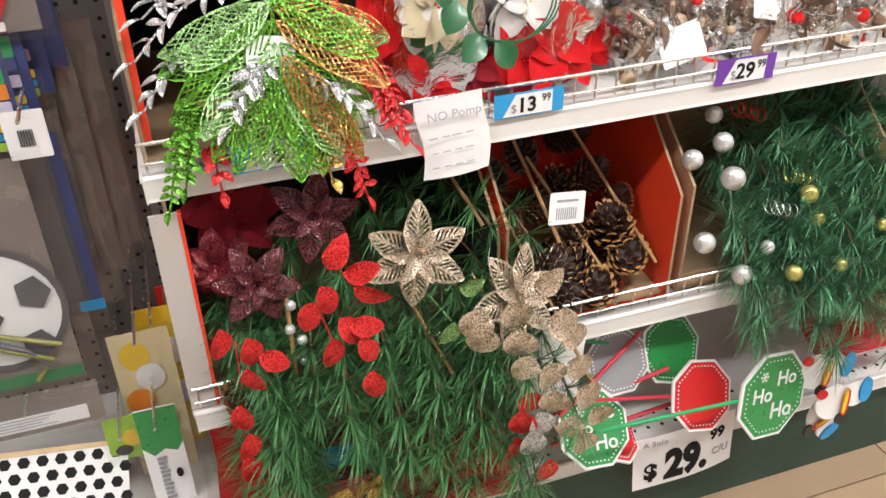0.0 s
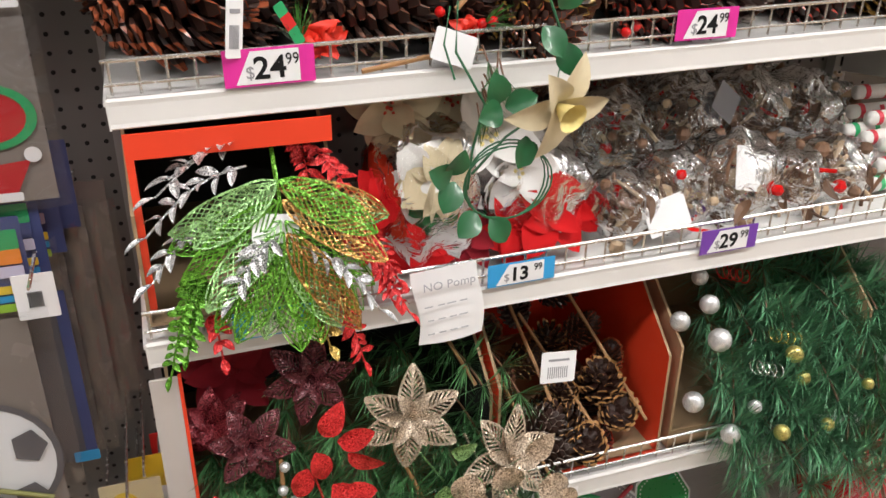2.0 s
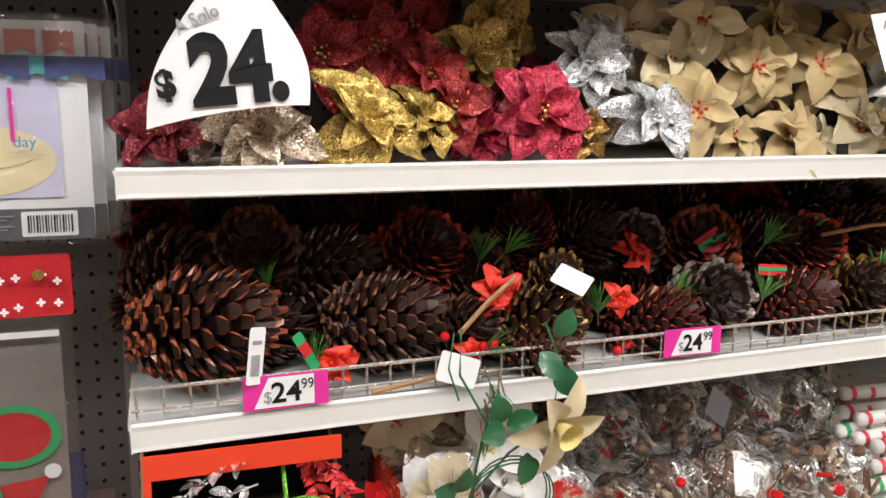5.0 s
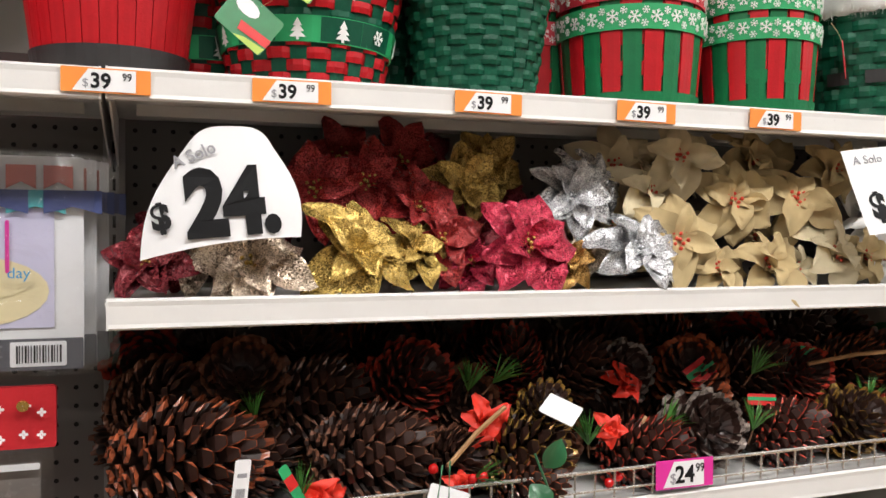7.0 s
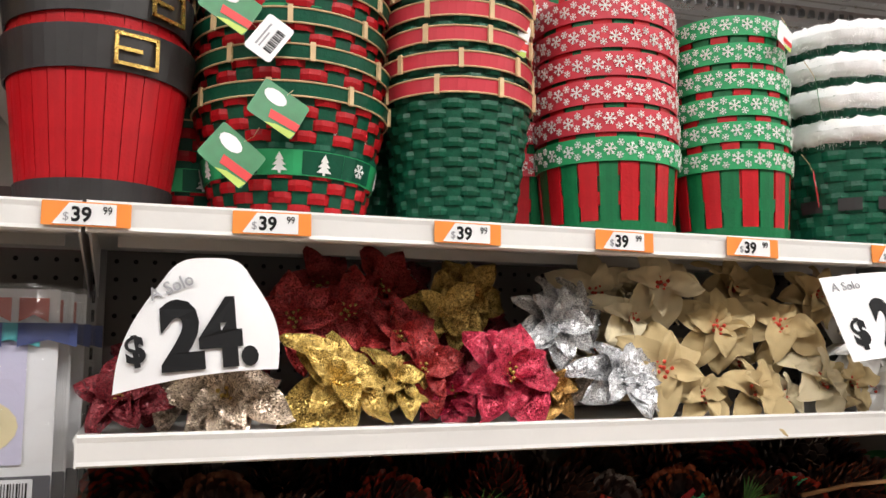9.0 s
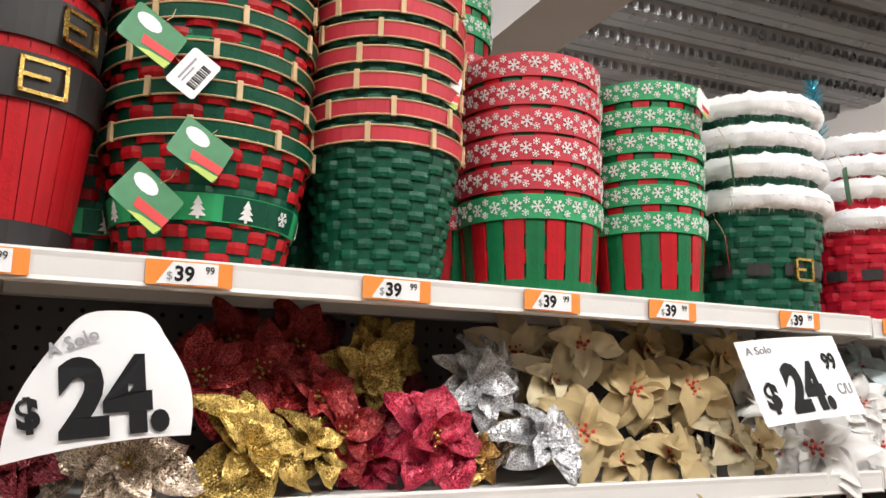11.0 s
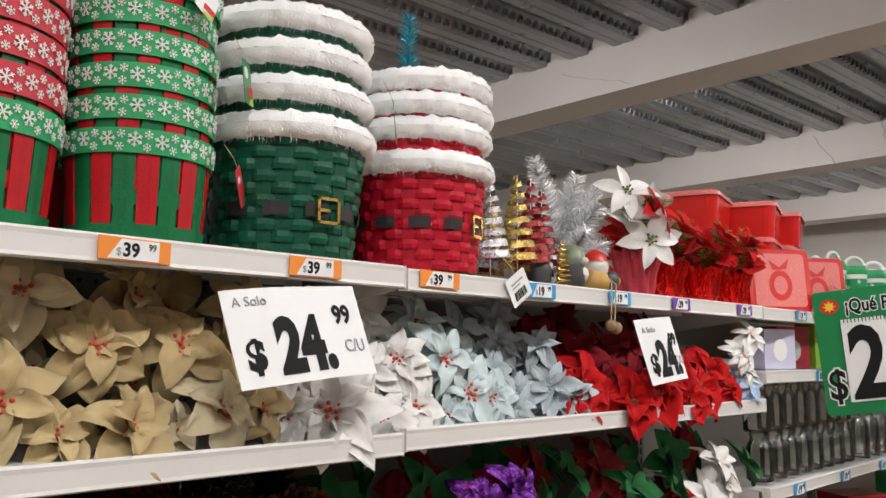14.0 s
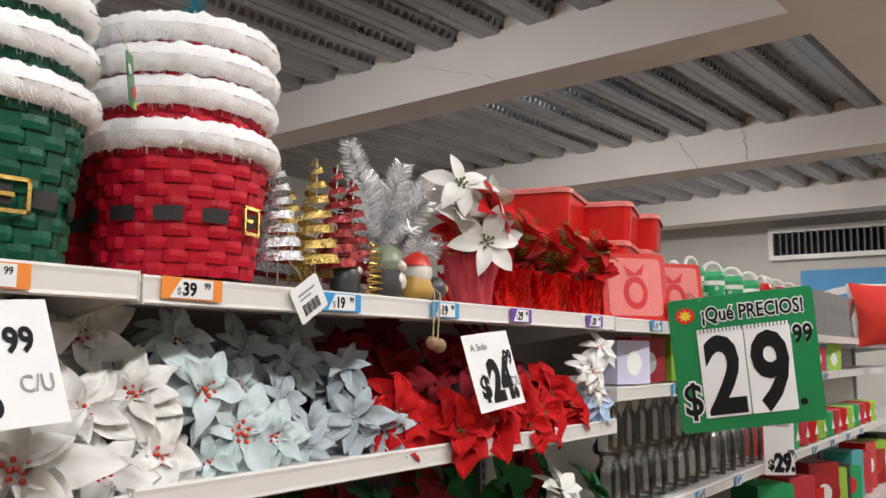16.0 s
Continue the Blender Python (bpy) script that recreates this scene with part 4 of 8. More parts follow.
def lace_leaf(length, width, ribs=6, k=0, bar=0.0012, curl=0.25, rim=True):
    """An openwork leaf: outline, midrib and slanting ribs."""
    b = Build()
    out = lambda v: width / 2 * math.sin(math.pi * min(1, max(0, v)) ** 0.85) ** 0.8
    zed = lambda v: length * (0.15 * v - curl * v * v)

    def strip(p, q, w):
        p, q = Vector(p), Vector(q)
        d = (q - p).normalized()
        n = Vector((-d.y, d.x, 0)) * w
        b.poly([p - n, q - n, q + n, p + n], k)
    N = 10
    for i in range(N):
        v0, v1 = i / N, (i + 1) / N
        strip((length * v0, 0, zed(v0)), (length * v1, 0, zed(v1)), bar * 1.2)
        if rim:
            for s in (-1, 1):
                strip((length * v0, s * out(v0), zed(v0)), (length * v1, s * out(v1), zed(v1)), bar * 1.3)
    for i in range(ribs):
        v0 = 0.08 + 0.75 * i / ribs
        v1 = min(0.97, v0 + 0.2)
        for s in (-1, 1):
            strip((length * v0, 0, zed(v0)), (length * v1, s * out(v1) * 0.97, zed(v1)), bar)
    return b


def poinsettia_mesh(size, seed, width=0.62, curl=0.45, wave=0.0):
    rnd = random.Random(seed)
    return [leaf(size * rnd.uniform(0.9, 1.08), size * width * rnd.uniform(0.85, 1.15), rnd.uniform(0.2, 0.5), curl * rnd.uniform(0.5, 1.5), wave=wave) for _ in range(4)]


SEED_RED = mat("stamen_red", (0.62, 0.06, 0.03), 0.5, vary=0.2)
SEED_GREEN = mat("stamen_green", (0.12, 0.14, 0.03), 0.5, vary=0.3)
PETALS = {}


def poinsettia(x, y, z, size, material, label, centre=None, tilt=70, turn=0, roll=0, width=0.62, outer=6, inner=5, curl=0.45, wave=0.0, group="artificial poinsettias", stamens=9, name="artificial_flower"):
    size = size * 1.14
    t = thing(name, label, "artificial flower", group, pose(x, y, z, tilt, 0, turn) @ pose(0, 0, 0, 0, 0, roll))
    key = (round(size, 3), material.name, width, curl, wave)
    if key not in PETALS:
        PETALS[key] = [b.mesh("petal", material, True) for b in poinsettia_mesh(size, len(PETALS) + 3, width, curl, wave)]
    for ring, (n, lift, sc) in enumerate(((outer, 6, 1.0), (inner, 28, 0.74))):
        for i in range(n):
            m = PETALS[key][(i * 3 + ring) % 4]
            part("petal", m, None, t, at=pose(0, 0, 0.004 * ring, 0, 0, 360 * (i + 0.5 * ring) / n + jit(14)) @ pose(0, 0, 0, jit(17), -lift + jit(15), 0) @ Matrix.Scale(sc * random.uniform(0.9, 1.08), 4))
    st = Build()
    for i in range(stamens):
        a, r = i * 2.4, size * 0.035 * math.sqrt(i)
        tip = Vector((r * 1.9 * math.cos(a), r * 1.9 * math.sin(a), size * 0.15))
        st.tube([(r * math.cos(a), r * math.sin(a), 0.004), tip], size * 0.016, sides=4)
        st.ball(tip, size * 0.042, 0, 6)
    part("flower_centre", st, centre or material, t)
    return t


GL = {}
for nm, c in (("gold", (0.5, 0.34, 0.08)), ("silver", (0.55, 0.56, 0.6)), ("champagne", (0.58, 0.46, 0.35)), ("red", (0.27, 0.007, 0.007)), ("pink", (0.42, 0.01, 0.045)),
              ("maroon", (0.2, 0.008, 0.018)), ("lime", (0.12, 0.36, 0.02)), ("mint", (0.24, 0.45, 0.16)), ("bronze", (0.42, 0.22, 0.05)), ("icegrey", (0.62, 0.66, 0.7)), ("purple", (0.16, 0.01, 0.3))):
    GL[nm] = glitter("glitter_" + nm, c, metal=0.4 if nm in ("red", "pink", "maroon", "lime", "mint") else 0.6)
CLOTH = {}
for nm, c in (("cream", (0.52, 0.4, 0.21)), ("cream_pale", (0.66, 0.57, 0.38)), ("white", (0.8, 0.79, 0.77)), ("ice", (0.58, 0.68, 0.7)), ("grey", (0.42, 0.48, 0.52)), ("red", (0.5, 0.004, 0.006)),
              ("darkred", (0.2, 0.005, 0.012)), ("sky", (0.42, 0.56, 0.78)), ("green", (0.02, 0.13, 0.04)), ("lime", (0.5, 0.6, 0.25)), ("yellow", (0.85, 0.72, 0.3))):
    CLOTH[nm] = mat("cloth_" + nm, c, 0.75, vary=0.14, scale=40, bump=0.25, bump_scale=900, per_object=0.06, sheen=0.04, spec=0.2)

Y = 0.055
glit = [(0.15, 0.05, 1.362, 0.062, "champagne", 62, -10), (0.10, 0.09, 1.375, 0.05, "champagne", 55, 10), (0.27, 0.05, 1.374, 0.067, "gold", 66, 5), (0.345, 0.075, 1.378, 0.05, "gold", 60, 20),
        (0.432, 0.14, 1.462, 0.055, "gold", 80, -5), (0.49, 0.2, 1.49, 0.055, "gold", 85, 0), (0.48, 0.045, 1.385, 0.067, "pink", 70, 4), (0.425, 0.09, 1.362, 0.05, "pink", 55, -20),
        (0.57, 0.1, 1.448, 0.06, "silver", 76, 0), (0.612, 0.125, 1.468, 0.05, "silver", 80, 15), (0.635, 0.045, 1.378, 0.062, "silver", 62, 10), (0.59, 0.1, 1.38, 0.045, "champagne", 70, 0),
        (0.3, 0.13, 1.462, 0.058, "red", 78, -8), (0.232, 0.12, 1.452, 0.055, "red", 80, -12), (0.36, 0.11, 1.43, 0.058, "red", 75, 10), (0.385, 0.085, 1.39, 0.052, "red", 70, 0), (0.36, 0.19, 1.5, 0.058, "red", 84, 5),
        (0.28, 0.2, 1.5, 0.058, "red", 84, -5), (0.555, 0.085, 1.365, 0.04, "bronze", 62, 0), (0.043, 0.08, 1.365, 0.05, "maroon", 60, -20), (0.08, 0.15, 1.39, 0.055, "maroon", 70, 0), (0.17, 0.16, 1.43, 0.055, "champagne", 76, 0),
        (0.4, 0.25, 1.5, 0.055, "maroon", 84, 0), (0.52, 0.26, 1.46, 0.055, "maroon", 84, 0), (0.2, 0.25, 1.44, 0.055, "maroon", 80, 0), (0.46, 0.16, 1.40, 0.055, "maroon", 74, 0), (0.29, 0.14, 1.40, 0.055, "maroon", 74, 0)]
for x, y, z, s, c, tilt, turn in glit:
    poinsettia(x, y, z, s, GL[c], f"{c} glitter poinsettia lying on a white shelf", GL["gold"] if c != "silver" else GL["silver"], tilt, turn, random.uniform(0, 60), width=0.62, wave=0.13, curl=0.45, outer=6, inner=5)
cream = [(0.735, 0.1, 1.505, 0.06), (0.708, 0.06, 1.39, 0.062), (0.838, 0.045, 1.358, 0.055), (0.955, 0.05, 1.372, 0.058), (0.915, 0.08, 1.448, 0.062), (0.812, 0.085, 1.446, 0.06), (0.69, 0.11, 1.455, 0.056),
         (0.88, 0.14, 1.508, 0.058), (1.02, 0.06, 1.368, 0.052), (0.66, 0.15, 1.495, 0.056), (0.765, 0.06, 1.352, 0.045), (0.99, 0.13, 1.44, 0.06), (0.78, 0.18, 1.5, 0.055), (0.96, 0.2, 1.5, 0.055), (0.87, 0.12, 1.4, 0.05),
         (0.76, 0.13, 1.41, 0.055), (0.66, 0.16, 1.42, 0.055), (1.04, 0.14, 1.5, 0.055), (0.9, 0.06, 1.35, 0.045)]
for i, (x, y, z, s) in enumerate(cream):
    poinsettia(x, y, z, s, CLOTH["cream" if i % 3 else "cream_pale"], "cream cloth poinsettia with red stamens on a white shelf", SEED_RED, 72 + jit(14), jit(24), random.uniform(0, 60), width=0.64, outer=6, inner=4, curl=0.5, wave=0.14)
rows2 = [("white", [(1.12, 0.04, 1.362, 0.075), (1.2, 0.07, 1.41, 0.062), (1.085, 0.09, 1.41, 0.06), (1.15, 0.12, 1.47, 0.06), (1.24, 0.14, 1.49, 0.06), (1.21, 0.04, 1.35, 0.055), (1.09, 0.16, 1.495, 0.055), (1.28, 0.1, 1.44, 0.058), (1.18, 0.2, 1.5, 0.055), (1.06, 0.06, 1.36, 0.05), (1.28, 0.045, 1.362, 0.06), (1.26, 0.06, 1.43, 0.055)]),
         ("ice", [(1.345, 0.05, 1.432, 0.066), (1.4, 0.045, 1.378, 0.066), (1.46, 0.05, 1.37, 0.05), (1.37, 0.13, 1.49, 0.055), (1.44, 0.1, 1.43, 0.055), (1.36, 0.05, 1.345, 0.045)]),
         ("grey", [(1.5, 0.08, 1.41, 0.055), (1.55, 0.07, 1.365, 0.055), (1.49, 0.15, 1.48, 0.055), (1.57, 0.13, 1.46, 0.055), (1.62, 0.05, 1.38, 0.06), (1.66, 0.04, 1.365, 0.055), (1.64, 0.09, 1.45, 0.055), (1.6, 0.16, 1.5, 0.055), (1.54, 0.2, 1.43, 0.055), (1.645, 0.13, 1.42, 0.05), (1.52, 0.05, 1.35, 0.045)]),
         ("red", [(1.7, 0.03, 1.382, 0.07), (1.83, 0.01, 1.352, 0.068), (1.95, 0.02, 1.358, 0.058), (2.05, 0.035, 1.39, 0.06), (2.14, 0.03, 1.365, 0.068), (2.2, 0.04, 1.40, 0.06), (1.77, 0.06, 1.375, 0.055), (2.08, 0.02, 1.345, 0.05), (2.27, 0.03, 1.37, 0.055)]),
         # rear and upper red flowers: the shelf's shade is put into a darker red
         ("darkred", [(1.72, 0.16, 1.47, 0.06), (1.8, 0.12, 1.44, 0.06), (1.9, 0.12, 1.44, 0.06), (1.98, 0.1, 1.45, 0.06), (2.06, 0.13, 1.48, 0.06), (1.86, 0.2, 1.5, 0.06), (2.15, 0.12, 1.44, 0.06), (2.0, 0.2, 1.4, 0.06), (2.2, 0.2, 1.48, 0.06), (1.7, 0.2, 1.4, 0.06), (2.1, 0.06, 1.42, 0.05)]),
         ("sky", [(2.36, 0.02, 1.37, 0.055), (2.4, 0.04, 1.34, 0.045)]), ("white", [(2.33, 0.01, 1.44, 0.045), (2.4, 0.02, 1.485, 0.045), (2.36, 0.02, 1.4, 0.045)])]
for c, lst in rows2:
    seed = {"white": SEED_RED, "ice": SEED_RED, "red": SEED_GREEN}.get(c, None)
    for x, y, z, s in lst:
        poinsettia(x, y, z, s, CLOTH[c], f"{'pale blue' if c == 'ice' else 'dark red' if c == 'darkred' else c} cloth poinsettia packed on a white shelf", seed, 68 + jit(14), -28 + jit(22), random.uniform(0, 60),
                   width=0.4 if c in ("sky", "grey") else 0.78 if c == "red" else 0.52, outer=7, inner=5, curl=0.6, wave=0.15)
# dark bunches on the shelf below the second bay's flowers
for i in range(26):
    x = 1.3 + i * 0.045 + jit(0.03)
    c = ("darkred", "green", "green", "red", "white", "green")[i % 6]
    if i in (20, 23, 24):
        c = "white"
    poinsettia(x, 0.03 + random.random() * 0.12, 1.07 + random.random() * 0.15, 0.06, CLOTH[c], f"{'dark red' if c == 'darkred' else c} artificial {'leaf' if c == 'green' else 'poinsettia'} spray on a shaded shelf", None, 60 + jit(20), jit(40), 0, width=0.55)

# dark sprays added at the back to carry the shade deep in the shelf
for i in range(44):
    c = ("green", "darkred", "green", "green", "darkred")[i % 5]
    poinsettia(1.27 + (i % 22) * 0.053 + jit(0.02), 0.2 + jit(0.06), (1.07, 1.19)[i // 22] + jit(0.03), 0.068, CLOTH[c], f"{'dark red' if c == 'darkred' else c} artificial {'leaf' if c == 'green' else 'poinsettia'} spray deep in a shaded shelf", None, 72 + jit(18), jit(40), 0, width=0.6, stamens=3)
for x, z in ((1.42, 1.2), (1.5, 1.215), (1.46, 1.15)):
    poinsettia(x, 0.03, z, 0.06, GL["purple"], "purple glitter poinsettia on a shaded shelf", None, 62 + jit(15), jit(30), 0, wave=0.2)

# wooden bell string over the shelf edge
bell = thing("wooden_ornament", "small wooden ornament hung on a cream cord", "ornament", "", pose(1.745, -0.008, 1.5))
part("cord", Build().tube([(-0.006, 0, 0), (-0.007, -0.003, 0.07), (0.0, 0.006, 0.08), (0.008, -0.003, 0.07), (0.006, 0, 0)], 0.0012), M_STRAW, bell)
M_BARE = mat("bare_wood", (0.3, 0.19, 0.1), 0.6, vary=0.2)
for bx, bz, br in ((-0.008, -0.006, 0.011), (0.01, -0.01, 0.012)):
    part("bead", Build().ball((bx, 0, bz), br, 0, 10), M_BARE, bell, smooth=True)

# ---- top shelf of the second bay ----
T2 = Z5 - 0.002


def spiral_tree(x, y, m, h, label):
    t = thing("spiral_tree", label, "decoration", "glitter spiral trees", pose(x, y, T2))
    b = Build()
    turns, n = 7.5, 150

    def at(u, v):
        f = u
        a = 2 * math.pi * turns * f
        r = 0.033 * (1 - f) ** 0.85 + 0.004
        z = 0.03 + (h - 0.03) * f
        zz = z + (v - 0.5) * 0.0135 * (1 - 0.4 * f)
        return (r - 0.004 * (v - 0.5)) * math.cos(a), (r - 0.004 * (v - 0.5)) * math.sin(a), zz
    b.grid(at, n, 2)
    part("ribbon", b, m, t)
    part("rod", Build().tube([(0, 0, 0.004), (0, 0, h)], 0.0014), M_WIRE, t)
    part("base", Build().lathe([(0.001, 0.004), (0.024, 0.004), (0.026, 0.002), (0.026, 0), (0.001, 0)], 20), M_BELT, t)
    return t


for x, y, c, h in ((1.474, 0.06, "silver", 0.172), (1.512, 0.12, "red", 0.186), (1.541, 0.055, "gold", 0.19), (1.6, 0.07, "red", 0.194), (1.66, 0.09, "red", 0.186), (1.7, 0.14, "red", 0.17), (1.585, 0.15, "gold", 0.165), (1.49, 0.17, "silver", 0.15)):
    spiral_tree(x, y, GL[c], h, f"{c} glitter ribbon tree spiralling round a rod")
spring = thing("wire_spiral", "thin gold wire spiral standing on the shelf", "decoration", "", pose(1.632, 0.022, T2))
part("wire", Build().tube([(0.011 * math.cos(i * 0.6) * (1.2 - i / 160), 0.011 * math.sin(i * 0.6) * (1.2 - i / 160), 0.002 + i * 0.00085) for i in range(90)], 0.0014, sides=5), M_GOLD, spring)


def tinsel_branch(p0, p1, n, length, b, width=0.0009, bend=0.2):
    p0, p1 = Vector(p0), Vector(p1)
    d = (p1 - p0).normalized()
    a = d.cross(Vector((0.2, 0.1, 0.95))).normalized()
    c = d.cross(a)
    for i in range(n):
        f = i / n
        p = p0.lerp(p1, f)
        t = i * 2.39996
        out = (a * math.cos(t) + c * math.sin(t) + d * (0.45 + bend * random.random())).normalized()
        side = out.cross(Vector((random.gauss(0, 1), random.gauss(0, 1), random.gauss(0, 1)))).normalized() * width
        ln = length * (1 - 0.45 * f ** 3) * random.uniform(0.75, 1.1)
        b.poly([p - side, p + side, p + out * ln + side * 0.3, p + out * ln - side * 0.3])


def tinsel_tree(x, y, m, arms, label, h=0.25, name="tinsel_tree"):
    t = thing(name, label, "decoration", "", pose(x, y, T2))
    part("stem", Build().tube([(0, 0, 0), (0, 0, h * 0.75)], 0.003), M_STEEL, t)
    b = Build()
    tinsel_branch((0, 0, 0.04), (0, 0, h * 0.75), 240, 0.03, b, 0.0013)
    for dx, dy, z0, dz in arms:
        tinsel_branch((0, 0, z0), (dx, dy, z0 + dz), 480, 0.036, b, 0.0017)
    tagged(part("tinsel", b, m, t), kind="stuff")
    return t


# brightness differs by strand to paint the foil's sparkle into its colour
M_FOIL = mat("silver_foil", (0.92, 0.93, 0.95), 0.25, metal=0.45, vary=0.1, per_island=0.4)
M_TEAL = mat("teal_tinsel", (0.05, 0.42, 0.55), 0.3, metal=0.4, vary=0.2, per_island=0.4)
tinsel_tree(1.825, 0.17, M_FOIL, [(-0.11, -0.02, 0.12, 0.14), (0.1, -0.03, 0.1, 0.13), (-0.09, 0.02, 0.06, 0.08), (0.1, 0.0, 0.04, 0.06), (0.03, -0.08, 0.08, 0.1), (-0.03, -0.09, 0.05, 0.07), (0.05, 0.07, 0.12, 0.12), (-0.12, -0.03, 0.1, 0.05), (0.12, -0.04, 0.08, 0.03), (0.0, -0.05, 0.12, 0.12), (-0.07, -0.05, 0.03, 0.03)],
            "silver tinsel tree with spreading bushy arms", 0.27)
tinsel_tree(1.512, 0.3, M_TEAL, [(0.0, 0.0, 0.2, 2.1 - T2 - 0.2)], "teal tinsel spike standing behind the baskets", 0.5, name="tinsel_spike")


def figurine(x, y, parts, label):
    t = Build()
    mats = []
    for fn, m in parts:
        if m not in mats:
            mats.append(m)
        n = len(t.f)
        fn(t)
        t.k[n:] = [mats.index(m)] * (len(t.f) - n)
    ob = part("figurine", t, mats, smooth=True, at=pose(x, y, T2, 0, 0, 35))
    return tagged(ob, label, "figurine", "small ceramic figurines")


M_CER_G = mat("ceramic_grey_green", (0.2, 0.25, 0.17), 0.35, vary=0.2)
M_CER_D = mat("ceramic_dark", (0.07, 0.07, 0.075), 0.35, vary=0.2)
M_CER_W = mat("ceramic_white", (0.72, 0.68, 0.62), 0.35, vary=0.12)
M_CER_R = mat("ceramic_red", (0.55, 0.03, 0.02), 0.35, vary=0.12)
M_CER_Y = mat("ceramic_gold", (0.55, 0.33, 0.08), 0.35, vary=0.2)
figurine(1.675, 0.035, [(lambda t: t.lathe([(0.002, 0), (0.024, 0.002), (0.028, 0.02), (0.024, 0.04), (0.025, 0.05)], 18), M_CER_D), (lambda t: t.ball((0, 0, 0.05), 0.026, 0, 16), M_CER_G), (lambda t: t.lathe([(0.0265, 0.052), (0.024, 0.066), (0.014, 0.076), (0.003, 0.08)], 18), M_CER_G),
         (lambda t: t.ball((-0.01, -0.024, 0.047), 0.008, 0, 10), M_CER_W), (lambda t: t.ball((0.01, -0.024, 0.047), 0.008, 0, 10), M_CER_W), (lambda t: t.ball((0, -0.014, 0.024), 0.018, 0, 12), M_CER_W)], "green and grey ceramic owl figurine on the shelf")
figurine(1.745, 0.03, [(lambda t: t.lathe([(0.002, 0), (0.026, 0.002), (0.028, 0.016), (0.022, 0.034), (0.02, 0.04)], 18), M_CER_Y), (lambda t: t.ball((0, -0.002, 0.042), 0.024, 0, 16), M_CER_W), (lambda t: t.lathe([(0.025, 0.052), (0.02, 0.066), (0.008, 0.074), (0.002, 0.076)], 18), M_CER_R),
         (lambda t: t.ball((0.022, -0.012, 0.05), 0.01, 0, 10), M_CER_W)], "small ceramic winter figurine with a red cap")
figurine(1.795, 0.03, [(lambda t: t.ball((0, 0, 0.02), 0.02, 0, 14), M_CER_D), (lambda t: t.ball((0.008, -0.014, 0.02), 0.009, 0, 10), M_CER_Y)], "small dark and gold ceramic figurine")
figurine(1.61, 0.06, [(lambda t: t.lathe([(0.002, 0), (0.022, 0.002), (0.024, 0.03), (0.016, 0.05), (0.002, 0.056)], 16), M_CER_D), (lambda t: t.ball((0, -0.018, 0.036), 0.008, 0, 10), M_CER_W)], "small dark ceramic figurine behind a wire spiral")
figurine(1.79, 0.09, [(lambda t: t.ball((0, 0, 0.05), 0.025, 0, 14), M_CER_G), (lambda t: t.lathe([(0.002, 0), (0.024, 0.002), (0.024, 0.04)], 16), M_CER_D)], "small grey ceramic figurine at the back")

M_FOILRED = mat("red_foil", (0.82, 0.02, 0.015), 0.14, metal=0.9, vary=0.25, scale=60, bump=0.6, bump_scale=70)
M_CREPE = mat("red_crepe", (0.45, 0.03, 0.05), 0.6, vary=0.2, scale=30, bump=0.6, bump_scale=90)
M_MOSS = mat("moss_green", (0.26, 0.28, 0.04), 0.6, vary=0.3, per_island=0.4)


def potted(x, y, z, pot_m, flower, label, s=1.0, white=False):
    t = thing("potted_poinsettia", label, "artificial plant", "potted poinsettias", pose(x, y, z, 0, 0, -30 + jit(20)))
    pot = Build()
    pot.grid(lambda u, v: tuple(q * s for q in ((0.026 + 0.014 * v + 0.0035 * math.sin(17 * 2 * math.pi * u + 3 * v) * v + 0.003 * math.sin(7 * 2 * math.pi * u + 5 * v)) * math.cos(2 * math.pi * u), (0.026 + 0.014 * v + 0.0035 * math.sin(17 * 2 * math.pi * u + 3 * v) * v + 0.003 * math.sin(7 * 2 * math.pi * u + 5 * v)) * math.sin(2 * math.pi * u), 0.075 * v + 0.004 * math.sin(9 * 2 * math.pi * u) * v)), 68, 5, wrap=True)
    part("wrapped_pot", pot, pot_m, t)
    part("moss", Build().lathe([(0.002, 0.068 * s), (0.036 * s, 0.062 * s)], 14), M_MOSS, t)
    petal = leaf(0.05 * s, 0.034 * s, 0.3, 0.3).mesh("petal", CLOTH[flower], True)
    red = leaf(0.05 * s, 0.032 * s, 0.3, 0.5).mesh("petal", CLOTH["red"], True)
    for k in range(4 if not white else 5):
        cx, cy, cz = 0.03 * s * math.cos(k * 1.7), 0.03 * s * math.sin(k * 1.7), (0.088 + 0.016 * k) * s
        for i in range(8):
            part("petal", petal if not (white and k % 2) else red, None, t, at=pose(cx, cy - 0.01 * s, cz, 50 + jit(10), 0, 28 * (k - 1.5)) @ pose(0, 0, 0.004 * (i % 2), 0, 0, 45 * i + jit(14)) @ pose(0, 0, 0, jit(15), -18 - 14 * (i % 2) + jit(14), 0))
    sp = Build()
    for dx, dy, dz in ((0.03, -0.05, 0.16), (-0.045, -0.035, 0.15), (0.005, -0.045, 0.175), (0.05, -0.02, 0.14)):
        tinsel_branch((0, 0, 0.07 * s), (dx * s, dy * s, dz * s), 90, 0.022, sp, 0.0013)
    tagged(part("pine_sprig", sp, M_MOSS, t), kind="stuff")
    return t


